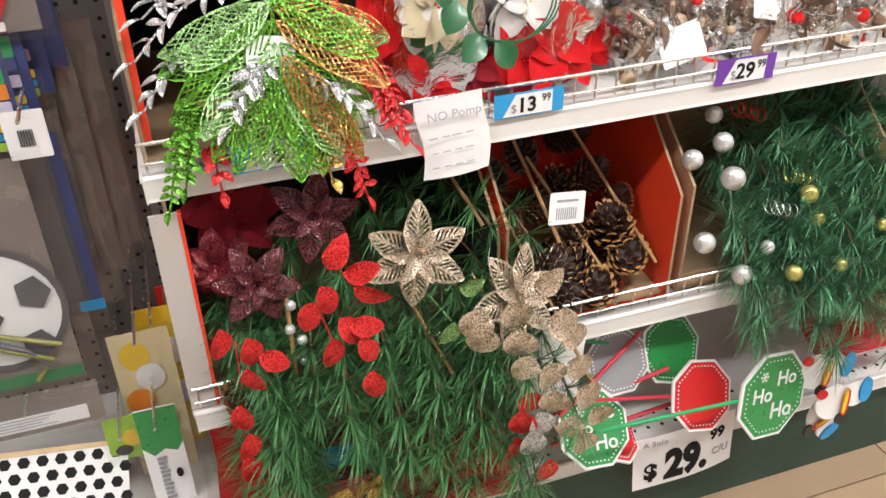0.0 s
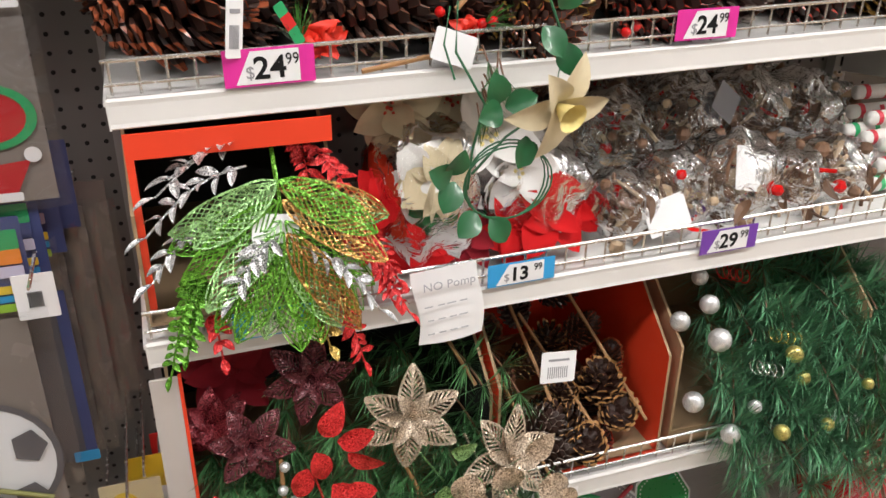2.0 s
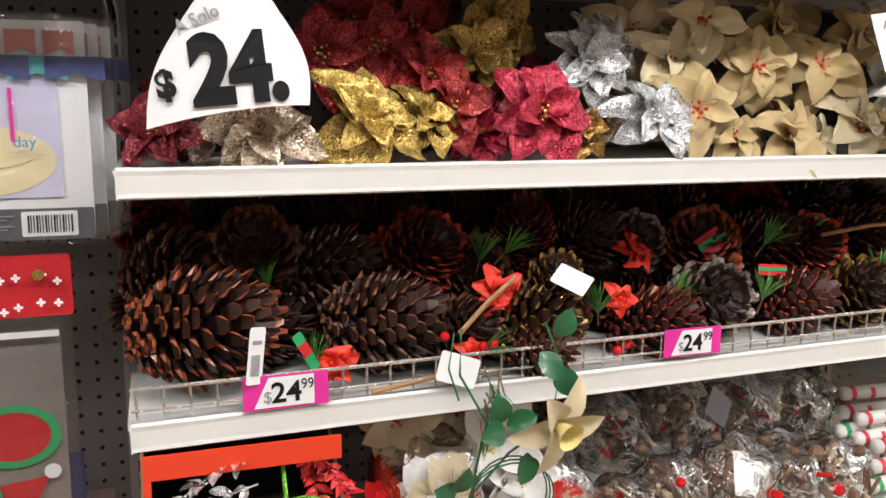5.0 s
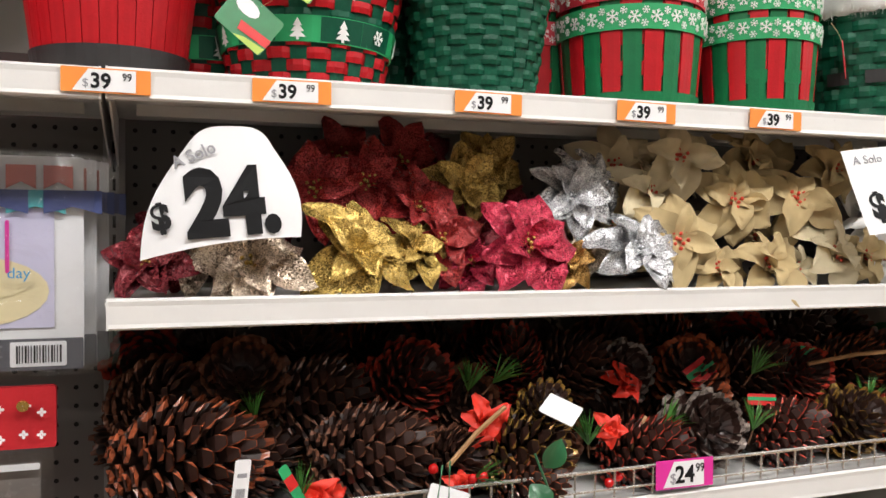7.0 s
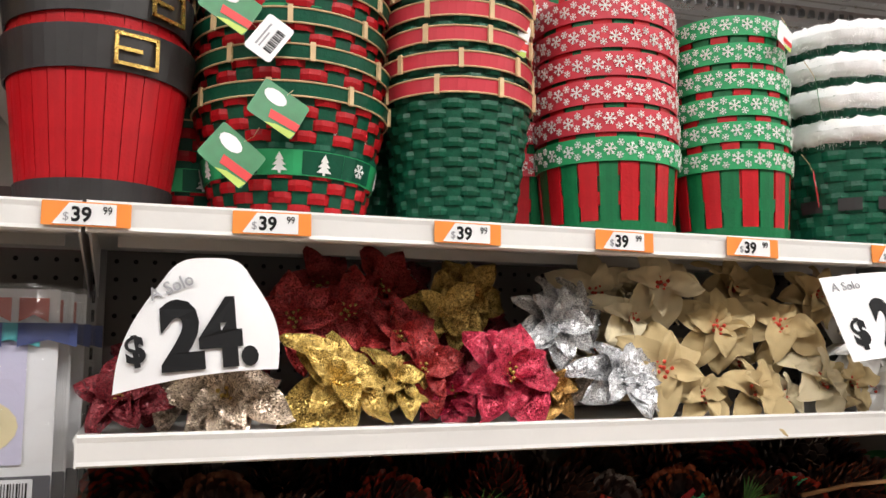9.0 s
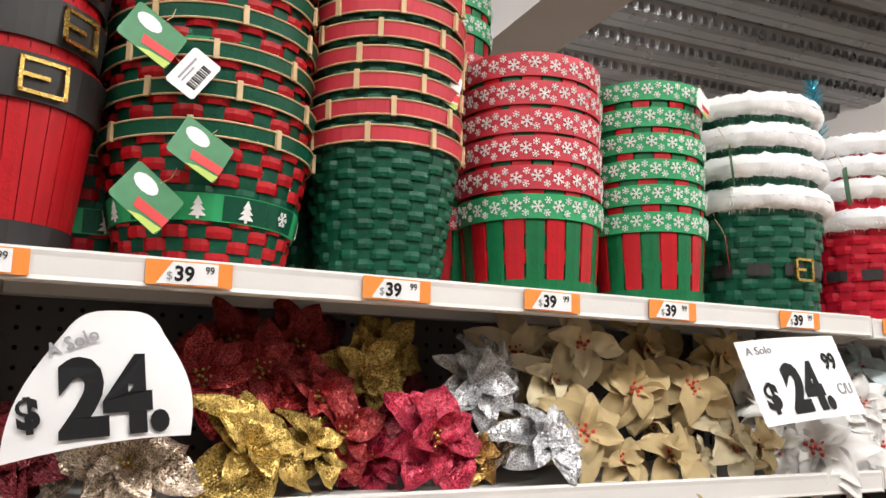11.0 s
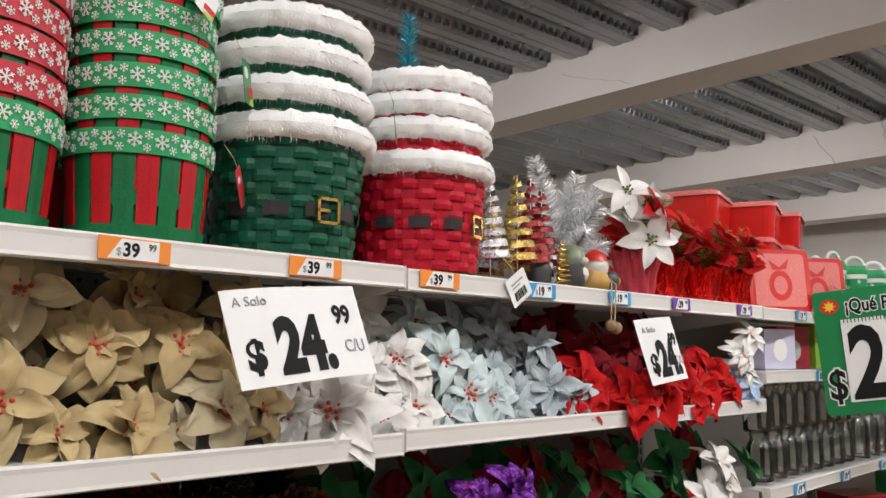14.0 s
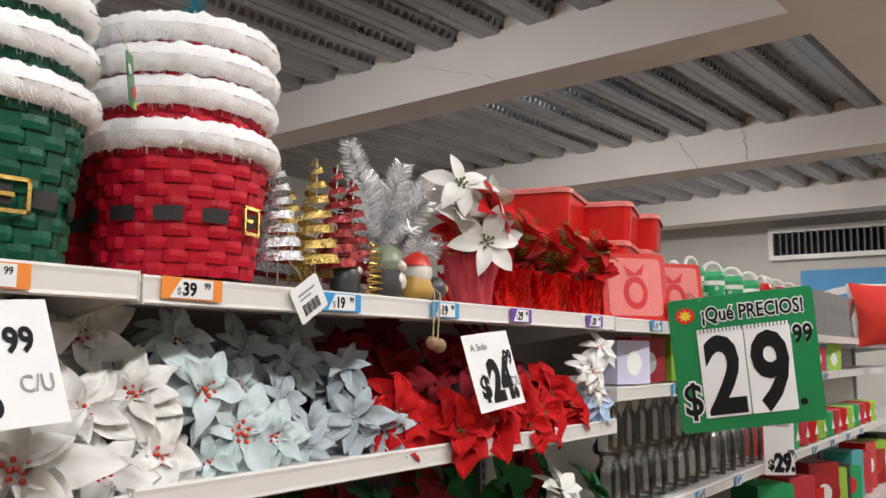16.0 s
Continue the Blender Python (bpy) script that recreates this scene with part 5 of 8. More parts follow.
potted(1.965, 0.07, T2, M_CREPE, "white", "white and red poinsettia in a red crepe wrapped pot", 1.25, white=True)
for x, y in ((2.08, 0.06), (2.17, 0.11), (2.25, 0.06), (2.34, 0.11), (2.41, 0.06), (2.5, 0.1), (2.12, 0.2), (2.3, 0.2)):
    potted(x, y, T2, M_FOILRED, "darkred" if x in (2.17, 2.34) else "red", "red poinsettia in a shiny red foil pot", 1.05)
poinsettia(1.935, 0.02, 1.672, 0.062, CLOTH["white"], "white cloth poinsettia with a pine cone centre", SEED_GREEN, 80, -45, 10, width=0.5, inner=0, group="potted poinsettia flowers")
poinsettia(1.915, 0.06, 1.775, 0.058, CLOTH["white"], "white cloth poinsettia above a wrapped pot", SEED_GREEN, 62, -40, 40, width=0.48, inner=0, group="potted poinsettia flowers")
poinsettia(1.99, 0.06, 1.755, 0.05, CLOTH["white"], "white cloth poinsettia above a wrapped pot", SEED_GREEN, 70, -35, 0, width=0.48, inner=0, group="potted poinsettia flowers")


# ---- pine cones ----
# dark brown cone body, deepened to paint the shade between the scales
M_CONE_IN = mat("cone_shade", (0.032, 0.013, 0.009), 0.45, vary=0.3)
TIPS = {"copper": mat("cone_copper", (0.3, 0.075, 0.032), 0.22, vary=0.4, scale=90, per_island=0.4), "dark": mat("cone_dark", (0.17, 0.07, 0.042), 0.2, vary=0.4, scale=90, per_island=0.4),
        "red": mat("cone_red", (0.34, 0.04, 0.024), 0.22, vary=0.4, scale=90, per_island=0.4), "gold": mat("cone_gold", (0.3, 0.17, 0.04), 0.25, metal=0.3, vary=0.4, scale=90, per_island=0.4),
        "silver": mat("cone_silver", (0.3, 0.25, 0.22), 0.25, metal=0.3, vary=0.5, scale=90, per_island=0.5), "tan": mat("cone_tan", (0.42, 0.22, 0.08), 0.4, vary=0.3, scale=90, per_island=0.3)}


def cone_mesh(kind, length, radius, n, seed, open_=1.0):
    """A pine cone along +z: woody scales in a spiral, each a thick curved wedge with a pale tip and a shade-dark inner
    part.
    """
    rnd = random.Random(seed)
    b = Build()
    for i in range(n):
        f = (i + 0.5) / n
        a = i * 2.39996 + rnd.uniform(-0.1, 0.1)
        prof = math.sin(math.pi * min(1, f * 0.88 + 0.08)) ** 0.55
        r = radius * prof * rnd.uniform(0.92, 1.06)
        z = length * (f - 0.5)
        w = radius * ((0.25 if n > 120 else 0.3) * prof + 0.05)
        rise = radius * (0.75 * f + 0.12 - 0.3 * (1 - f)) * open_ * (0.62 if n > 120 else 1)
        core = 0.22 * radius
        ca, sa = math.cos(a), math.sin(a)

        def p(d, s, h):
            return d * ca - s * sa, d * sa + s * ca, z + h
        t = radius * 0.045
        dip = -radius * 0.05
        r *= rnd.uniform(0.9, 1.08)
        m0, m1, m2 = core + (r - core) * 0.6, core + (r - core) * 0.88, r * 1.03
        top = [(core, 0.2, 0.0), (m0, 0.5, rise * 0.4 + dip), (m1, 0.56, rise * 0.75), (m2, 0.3, rise * 1.08)]
        for k in range(3):
            (d0, s0, h0), (d1, s1, h1) = top[k], top[k + 1]
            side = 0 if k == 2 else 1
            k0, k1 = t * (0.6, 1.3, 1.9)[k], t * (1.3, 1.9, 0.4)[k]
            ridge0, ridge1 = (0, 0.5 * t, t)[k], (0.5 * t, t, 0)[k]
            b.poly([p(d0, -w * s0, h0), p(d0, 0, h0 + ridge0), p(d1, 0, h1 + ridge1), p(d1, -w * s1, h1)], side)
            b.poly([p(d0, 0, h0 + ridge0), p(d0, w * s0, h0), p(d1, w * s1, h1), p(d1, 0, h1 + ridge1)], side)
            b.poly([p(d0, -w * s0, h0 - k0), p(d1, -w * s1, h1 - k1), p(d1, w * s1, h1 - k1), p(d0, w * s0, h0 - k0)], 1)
            if k:
                for q in (-1, 1):
                    b.poly([p(d0, q * w * s0, h0), p(d0, q * w * s0, h0 - k0), p(d1, q * w * s1, h1 - k1), p(d1, q * w * s1, h1)], side)
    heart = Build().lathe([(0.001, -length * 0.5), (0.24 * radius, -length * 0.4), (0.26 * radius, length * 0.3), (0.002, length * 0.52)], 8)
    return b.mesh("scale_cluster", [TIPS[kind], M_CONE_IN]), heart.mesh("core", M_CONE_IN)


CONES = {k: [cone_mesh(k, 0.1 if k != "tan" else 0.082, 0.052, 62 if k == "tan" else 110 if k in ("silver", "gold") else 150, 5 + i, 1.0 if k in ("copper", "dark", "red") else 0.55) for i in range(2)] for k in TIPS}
CLABEL = {"copper": "copper brown pine cone with open scales", "dark": "dark glossy pine cone on a shelf", "red": "red tinted pine cone", "gold": "gold painted pine cone", "silver": "dark pine cone with frosted silvery tips", "tan": "tan natural pine cone"}


def pinecone(x, y, z, kind, scale=1.0, rx=70.0, rz=0.0, group="pine cones"):
    ob = new("pinecone")
    ob.empty_display_size = 0.02
    scales, core = random.choice(CONES[kind])
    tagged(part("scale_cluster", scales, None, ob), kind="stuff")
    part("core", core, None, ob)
    ob.matrix_basis = pose(x, y, z, rx, 0, rz) @ pose(0, 0, 0, 0, 0, random.uniform(0, 360)) @ Matrix.Scale(scale, 4)
    return tagged(ob, CLABEL[kind] + " among others", "pine cone", group)


front = [(0.075, 0.08, 1.148, "copper", 1.3, 80, 70), (0.285, 0.075, 1.138, "dark", 1.15, 80, 75), (0.475, 0.06, 1.122, "gold", 1.0, 75, 60), (0.515, 0.08, 1.165, "gold", 0.75, 40, 20), (0.65, 0.06, 1.11, "red", 0.95, 70, 60),
         (0.757, 0.085, 1.13, "silver", 1.05, 70, 0), (0.89, 0.07, 1.118, "red", 0.9, 70, 80), (1.0, 0.07, 1.128, "gold", 0.95, 60, 10), (1.1, 0.07, 1.12, "red", 0.9, 70, 30), (0.475, 0.03, 1.1, "copper", 0.7, 90, 80), (1.16, 0.06, 1.12, "dark", 1, 70, 0),
         (0.385, 0.075, 1.12, "dark", 0.8, 70, 40)]
mid = [(0.15, 0.17, 1.21, "dark", 1.1, 60, 0), (0.05, 0.18, 1.19, "dark", 1.1, 70, 40), (0.235, 0.16, 1.19, "dark", 1.05, 80, 80), (0.35, 0.15, 1.2, "red", 1.05, 60, 30), (0.515, 0.17, 1.215, "red", 0.85, 20, 0), (0.6, 0.18, 1.205, "dark", 1, 60, 50),
       (0.68, 0.17, 1.2, "silver", 0.9, 70, 0), (0.79, 0.15, 1.19, "copper", 1.1, 60, -30), (0.9, 0.17, 1.19, "dark", 1.0, 70, 60), (0.97, 0.15, 1.185, "red", 0.95, 70, 0), (1.07, 0.16, 1.19, "copper", 1, 70, 40), (1.16, 0.17, 1.19, "dark", 1, 60, 0),
       (0.43, 0.16, 1.17, "dark", 1, 70, 0)]
for x, y, z, k, s, rx, rz in front + mid:
    pinecone(x, y, z, k, s, rx, rz)
for i in range(26):
    x = 0.05 + (i % 13) * 0.093 + jit(0.02)
    pinecone(x, 0.27 + jit(0.02), (1.13, 1.225)[i // 13] + jit(0.012), ("dark", "copper", "dark", "red", "silver")[i % 5], 1.0, 60 + jit(40), jit(90))
for i in range(12):
    pinecone(0.06 + i * 0.1 + jit(0.02), 0.165 + jit(0.015), 1.115, "dark", 1.0, 70 + jit(30), jit(90))

M_NEEDLE = mat("needle_green", (0.075, 0.21, 0.075), 0.38, vary=0.3, scale=30, per_island=0.45)
M_NEEDLE_B = mat("needle_blue_green", (0.1, 0.27, 0.14), 0.35, vary=0.3, scale=30, per_island=0.45)
M_NEEDLE_L = mat("needle_light", (0.07, 0.22, 0.04), 0.4, vary=0.3, scale=30, per_island=0.45)
M_TWIG = mat("twig_brown", (0.16, 0.075, 0.04), 0.6, vary=0.3, scale=60)
M_STICK = mat("bare_stick", (0.36, 0.19, 0.08), 0.55, vary=0.25, scale=60)


def tuft(b, p, d, n, length, spread=0.9, width=0.0009):
    p, d = Vector(p), Vector(d).normalized()
    a = d.cross(Vector((0.3, 0.2, 0.93))).normalized()
    c = d.cross(a)
    for i in range(int(n * 1.15)):
        t, s = random.uniform(0, 2 * math.pi), spread * math.sqrt(random.random())
        out = (d + (a * math.cos(t) + c * math.sin(t)) * s).normalized()
        side = out.cross(Vector((0.5, 0.4, 0.7))).normalized() * width
        ln = length * random.uniform(0.75, 1.1)
        mid_ = p + out * ln * 0.55 + d * 0.002
        tip = p + out * ln - Vector((0, 0, ln * 0.07))
        b.poly([p - side * 0.7, p + side * 0.7, mid_ + side, mid_ - side])
        b.poly([mid_ - side, mid_ + side, tip])


def pine_spray(p0, p1, label, clusters=6, n=16, length=0.06, sag=0.02, m=None, group="pine sprays"):
    t = thing("pine_spray", label, "artificial branch", group)
    p0, p1 = Vector(p0), Vector(p1)
    pts = [p0.lerp(p1, i / 7) + Vector((0, 0, sag * math.sin(math.pi * i / 7))) for i in range(8)]
    part("stem", Build().tube(pts, 0.0016, sides=5), M_TWIG, t)
    b = Build()
    for i in range(clusters):
        f = 0.25 + 0.75 * i / max(1, clusters - 1)
        p = p0.lerp(p1, f) + Vector((0, 0, sag * math.sin(math.pi * f)))
        d = (p1 - p0).normalized()
        for s in (-1, 1):
            tuft(b, p, d * 0.35 + Vector((s * random.uniform(0.4, 1.0), -0.5 + jit(0.4), jit(0.8))), n, length * random.uniform(0.8, 1.2), 1.9)
        tuft(b, p, d * 0.5 + Vector((jit(0.6), -0.8, jit(0.6))), n // 2, length, 1.6)
    tagged(part("needles", b, m or M_NEEDLE, t), kind="stuff")
    return t


def sprig(x, y, z, d, n=26, length=0.05, m=None, label="short green plastic pine sprig"):
    t = thing("pine_sprig", label, "artificial sprig", "pine sprigs", pose(x, y, z))
    b = Build()
    tuft(b, (0, 0, 0), d, n, length, 0.7)
    part("stem", Build().tube([Vector(d) * -0.02, (0, 0, 0)], 0.0012, sides=5), M_TWIG, t)
    tagged(part("needles", b, m or M_NEEDLE_L, t), kind="stuff")
    return t


for x, y, z, d in ((0.20, 0.03, 1.10, (-0.2, -0.3, 1)), (0.425, 0.1, 1.2, (0.1, -0.3, 0.8)), (0.455, 0.09, 1.21, (0.6, -0.2, 0.7)), (0.4, 0.02, 1.11, (0.3, -0.4, 0.2)), (0.685, 0.06, 1.14, (0.6, -0.2, 0.8)), (0.83, 0.06, 1.13, (0.2, -0.2, 1)),
                   (1.04, 0.07, 1.15, (0.1, -0.2, 1)), (0.575, 0.06, 1.13, (-0.2, -0.3, 0.9)), (0.16, 0.1, 1.18, (-0.3, -0.2, 0.9)), (1.12, 0.1, 1.19, (0.3, -0.2, 0.8)), (0.86, 0.1, 1.2, (0.4, -0.3, 0.8))):
    sprig(x, y, z, d)
M_TISSUE = mat("red_tissue", (0.7, 0.03, 0.012), 0.5, vary=0.25, scale=40, bump=0.5, bump_scale=80)


def bow(x, y, z, s, label="crumpled red fabric bow among pine cones"):
    t = thing("red_bow", label, "bow", "red bows", pose(x, y, z, 70, jit(20), jit(30)))
    for k in range(5):
        part("loop", leaf(s * random.uniform(0.8, 1.2), s * 0.9, 0.5, 0.8, wave=0.3), M_TISSUE, t, smooth=True, at=pose(0, 0, 0, jit(30), -30 + jit(25), 72 * k + jit(20)))
    part("knot", Build().ball((0, 0, 0.004), s * 0.18, 0, 8), M_TISSUE, t, smooth=True)
    return t


for x, y, z, s in ((0.43, 0.06, 1.165, 0.032), (0.22, 0.03, 1.105, 0.028), (0.6, 0.05, 1.15, 0.022), (0.665, 0.12, 1.19, 0.028), (1.09, 0.06, 1.16, 0.03), (0.385, 0.02, 1.105, 0.02), (1.17, 0.12, 1.2, 0.03), (0.3, 0.11, 1.12, 0.025)):
    bow(x, y, z, s)
for p0, p1 in (((0.37, 0.02, 1.13), (0.45, 0.04, 1.19)), ((0.63, 0.05, 1.12), (0.66, 0.06, 1.16)), ((0.26, 0.004, 1.075), (0.4, 0.01, 1.085)), ((0.96, 0.1, 1.21), (1.1, 0.06, 1.23))):
    tagged(part("cinnamon_stick", Build().tube([p0, Vector(p0).lerp(Vector(p1), 0.5) + Vector((0, 0, 0.004)), p1], 0.0032), M_STICK), "thin tan cinnamon stick lying among pine cones", "stick", "sticks")


def card(x, y, z, w, h, m, rx, ry, rz, label, code=False):
    t = thing("paper_tag", label, "tag", "paper tags", pose(x, y, z, rx, ry, rz))
    cd = part("card", rounded(-w / 2, w / 2, -h / 2, h / 2, 0.003, 0, 0.0008), m[0], t)
    if len(m) > 1:
        part("stripe", Build().box(-w / 2, w / 2, -0.0006, -0.0002, -h * 0.1, h * 0.22), m[1], cd)
    if code:
        c = Build()
        for i in range(10):
            c.box(-w * 0.3 + i * w * 0.06, -w * 0.3 + i * w * 0.06 + w * 0.025, -0.0006, -0.0002, -h * 0.35, h * 0.02)
        part("bar_code", c, M_GREY, cd)
        part("print", Build().box(-w * 0.3, w * 0.3, -0.0006, -0.0002, h * 0.2, h * 0.27), M_GREY, cd)
    return t


card(0.513, 0.02, 1.185, 0.044, 0.04, (M_PAPER,), 0, 0, 0, "white blank tag lying on pine cones").matrix_basis = pose(0.508, 0.005, 1.19, -58, 0, 0) @ pose(0, 0, 0, 0, 45, 0)
card(0.132, -0.006, 1.132, 0.02, 0.062, (M_PAPER,), 0, 8, 30, "white paper tag standing between pine cones", True)
card(0.188, 0.008, 1.128, 0.012, 0.05, (M_RIBGREEN, M_REDCARD), 0, -30, 20, "green and red folded tag")
card(0.36, -0.006, 1.095, 0.05, 0.035, (M_PAPER,), -12, 20, 0, "white tag behind the wire fence")
card(0.775, 0.1, 1.21, 0.05, 0.03, (M_REDCARD, M_RIBGREEN), -30, -30, 0, "red and green printed tag")
card(0.12, 0.11, 1.185, 0.03, 0.03, (M_GREY, M_RIBGREEN), -20, -20, 0, "clear grey tag with a green edge")
card(0.985, 0.12, 1.225, 0.04, 0.014, (M_RIBGREEN,), -30, 10, 0, "green folded paper tag among cones")
card(0.87, 0.09, 1.165, 0.05, 0.016, (M_REDCARD, M_RIBGREEN), -10, 5, 0, "red and green ribbon tag")
card(1.15, -0.006, 1.09, 0.05, 0.045, (M_REDCARD, M_RIBGREEN), 0, 5, 0, "red gift tag with white dots")
M_BERRY = mat("berry_red", (0.55, 0.01, 0.01), 0.15, vary=0.1)
for x, y, z in ((0.398, 0.012, 1.115), (0.41, 0.01, 1.117), (0.575, 0.008, 1.095), (0.35, 0.014, 1.13), (0.59, 0.012, 1.10)):
    tagged(part("berry", Build().ball((0, 0, 0), 0.0062, 0, 10), M_BERRY, smooth=True, at=pose(x, y, z)), "small glossy red artificial berry", "berry", "red berries")


# ---- fenced shelf with leaf sprays, bagged flowers and bagged potpourri ----
def carton(name, label, x0, x1, y0, y1, z0, zb, zf, inner, outer, open_front=0.0, top_flap=False):
    """An open display carton: high back, sides cut down towards a low front."""
    t = thing(name, label, "carton", "display cartons")
    th = 0.004

    def side(x, ma, mb, nm):
        b = Build()
        cut = y0 + (y1 - y0) * 0.35
        prof = [(y0, z0), (y1, z0), (y1, zb), (cut, zb), (y0, zf + (zb - zf) * 0.6), (y0, z0 + 0.02)]
        b.poly([(x, y, z) for y, z in prof], 0)
        b.poly([(x + th, y, z) for y, z in prof][::-1], 1)
        for (ya, za), (yb, zc) in zip(prof, prof[1:] + prof[:1]):
            b.poly([(x, ya, za), (x + th, ya, za), (x + th, yb, zc), (x, yb, zc)], 2)
        part(nm, b, [ma, mb, M_KRAFT], t)
    side(x0, outer, inner, "side_wall")
    side(x1 - th, inner, outer, "side_wall")
    part("back_wall", Build().box(x0 + th, x1 - th, y1 - th, y1, z0, zb), inner, t)
    part("bottom", Build().box(x0 + th, x1 - th, y0, y1 - th, z0, z0 + th), M_KRAFT, t)
    if zf > z0 + 0.005:
        part("front_wall", Build().box(x0 + th, x1 - th, y0, y0 + th, z0, zf), outer, t)
    if top_flap:
        part("top_panel", Build().box(x0 + th, x1 - th, y0 + 0.002, y0 + 0.006, zb - 0.027, zb).box(x0 + th, x0 + 0.012, y0 + 0.002, y0 + 0.006, z0 + 0.02, zb - 0.027), M_REDBOX, t)
    return t


B2 = Z2 + 0.001
M_PICK = glitter("glitter_bright_red", (0.55, 0.012, 0.014), metal=0.3, dark=0.55)
M_CHAMP = glitter("glitter_pale_champagne", (0.55, 0.45, 0.34), metal=0.5, dark=0.35)
M_DUSK = glitter("glitter_dark_maroon", (0.09, 0.006, 0.012), metal=0.3)
# inner walls near-black: the carton's inside shade is put into their colour
carton("display_carton", "red display carton filled with glitter leaf sprays", 0.008, 0.228, 0.0, 0.34, B2, 1.03, B2 + 0.004, M_RECESS_SHADE, M_REDBOX, top_flap=True)


def lace_spray(p0, p1, m, label, pairs=7, ll=0.06, lw=0.026, ribs=7, spread=60, bar=0.0011):
    t = thing("leaf_spray", label, "artificial leaf", "glitter leaf sprays")
    p0, p1 = Vector(p0), Vector(p1)
    d = (p1 - p0)
    pts = [p0.lerp(p1, i / 8) + Vector((0, -0.02, 0.03)) * math.sin(math.pi * i / 8) for i in range(9)]
    part("stem", Build().tube(pts, 0.0016, sides=5), m, t)
    q = d.normalized().to_track_quat("X", "Z").to_matrix().to_4x4()
    meshes = [lace_leaf(ll * s, lw * s, ribs, bar=bar).mesh("leaflet", m) for s in (1.0, 0.85)]
    for i in range(pairs):
        f = 0.15 + 0.8 * i / pairs
        p = p0.lerp(p1, f) + Vector((0, -0.02, 0.03)) * math.sin(math.pi * f)
        for s in (-1, 1):
            part("leaflet", meshes[i % 2], m, t, at=Matrix.Translation(p) @ q @ pose(0, 0, 0, jit(20), jit(12), s * (spread - 4 * i) + jit(8)))
    part("leaflet", meshes[0], m, t, at=Matrix.Translation(p1) @ q)
    return t


def plain_spray(p0, p1, m, label, pairs=8, ll=0.03, lw=0.013, spread=50, name="leaf_spray", fat=0.35, group="glitter leaf sprays", sag=(0, -0.01, 0.02)):
    t = thing(name, label, "artificial leaf", group)
    p0, p1 = Vector(p0), Vector(p1)
    d = (p1 - p0)
    sg = Vector(sag)
    part("stem", Build().tube([p0.lerp(p1, i / 6) + sg * math.sin(math.pi * i / 6) for i in range(7)], 0.0013, sides=5), m, t)
    q = d.normalized().to_track_quat("X", "Z").to_matrix().to_4x4()
    me = leaf(ll, lw, fat, 0.3).mesh("leaflet", m, True)
    for i in range(pairs):
        f = 0.12 + 0.85 * i / pairs
        p = p0.lerp(p1, f) + sg * math.sin(math.pi * f)
        for s in (-1, 1):
            part("leaflet", me, m, t, at=Matrix.Translation(p) @ q @ pose(0, 0, 0, jit(25), jit(20), s * spread + jit(14)) @ Matrix.Scale(random.uniform(0.8, 1.1), 4))
    part("leaflet", me, m, t, at=Matrix.Translation(p1) @ q)
    return t


# a lime fan of large openwork leaves on one hanging stem, ferns round it
fan = thing("leaf_spray", "lime green glitter spray of large openwork leaves", "artificial leaf", "glitter leaf sprays")
part("stem", Build().tube([(0.16, 0.02, 1.0), (0.158, -0.035, 0.95), (0.158, -0.05, 0.9), (0.158, -0.055, 0.855)], 0.0026), GL["lime"], fan)
for x0, z0, x1, z1, y0, m in ((0.156, 0.965, 0.065, 0.91, -0.03, "mint"), (0.156, 0.945, 0.05, 0.875, -0.038, "lime"), (0.156, 0.925, 0.068, 0.845, -0.044, "mint"), (0.156, 0.9, 0.095, 0.805, -0.05, "lime"), (0.158, 0.885, 0.16, 0.785, -0.056, "lime"),
                              (0.16, 0.965, 0.255, 0.9, -0.03, "lime"), (0.16, 0.945, 0.262, 0.87, -0.038, "bronze"), (0.16, 0.925, 0.235, 0.815, -0.046, "lime"), (0.16, 0.9, 0.205, 0.805, -0.052, "mint"), (0.156, 0.93, 0.04, 0.905, -0.02, "lime"), (0.16, 0.93, 0.272, 0.915, -0.02, "mint"), (0.157, 0.9, 0.125, 0.8, -0.046, "mint"), (0.16, 0.91, 0.25, 0.84, -0.035, "lime"), (0.156, 0.955, 0.045, 0.925, -0.028, "mint"), (0.16, 0.955, 0.27, 0.92, -0.028, "bronze"), (0.157, 0.915, 0.075, 0.82, -0.052, "lime"), (0.16, 0.915, 0.225, 0.8, -0.055, "bronze"), (0.158, 0.895, 0.185, 0.79, -0.058, "lime")):
    z0, z1 = z0 + 0.012, z1 + 0.016
    d = Vector((x1 - x0, -0.03, z1 - z0))
    ex = d.normalized()
    en = (Vector((0, -1, 0.45)) - ex * ex.dot(Vector((0, -1, 0.45)))).normalized()
    ey = en.cross(ex)
    mt = Matrix((ex, ey, en)).transposed().to_4x4()
    net = lace_leaf(d.length, 0.038, 11, bar=0.0009)
    net.add(lace_leaf(d.length, 0.038, 11, bar=0.0006), Matrix.Translation((d.length, 0, 0.0006)) @ Matrix.Rotation(math.pi, 4, "Z"))
    part("leaf", net, GL[m], fan, at=Matrix.Translation((x0, y0, z0)) @ mt @ pose(0, 0, 0, jit(16), jit(6), 0))
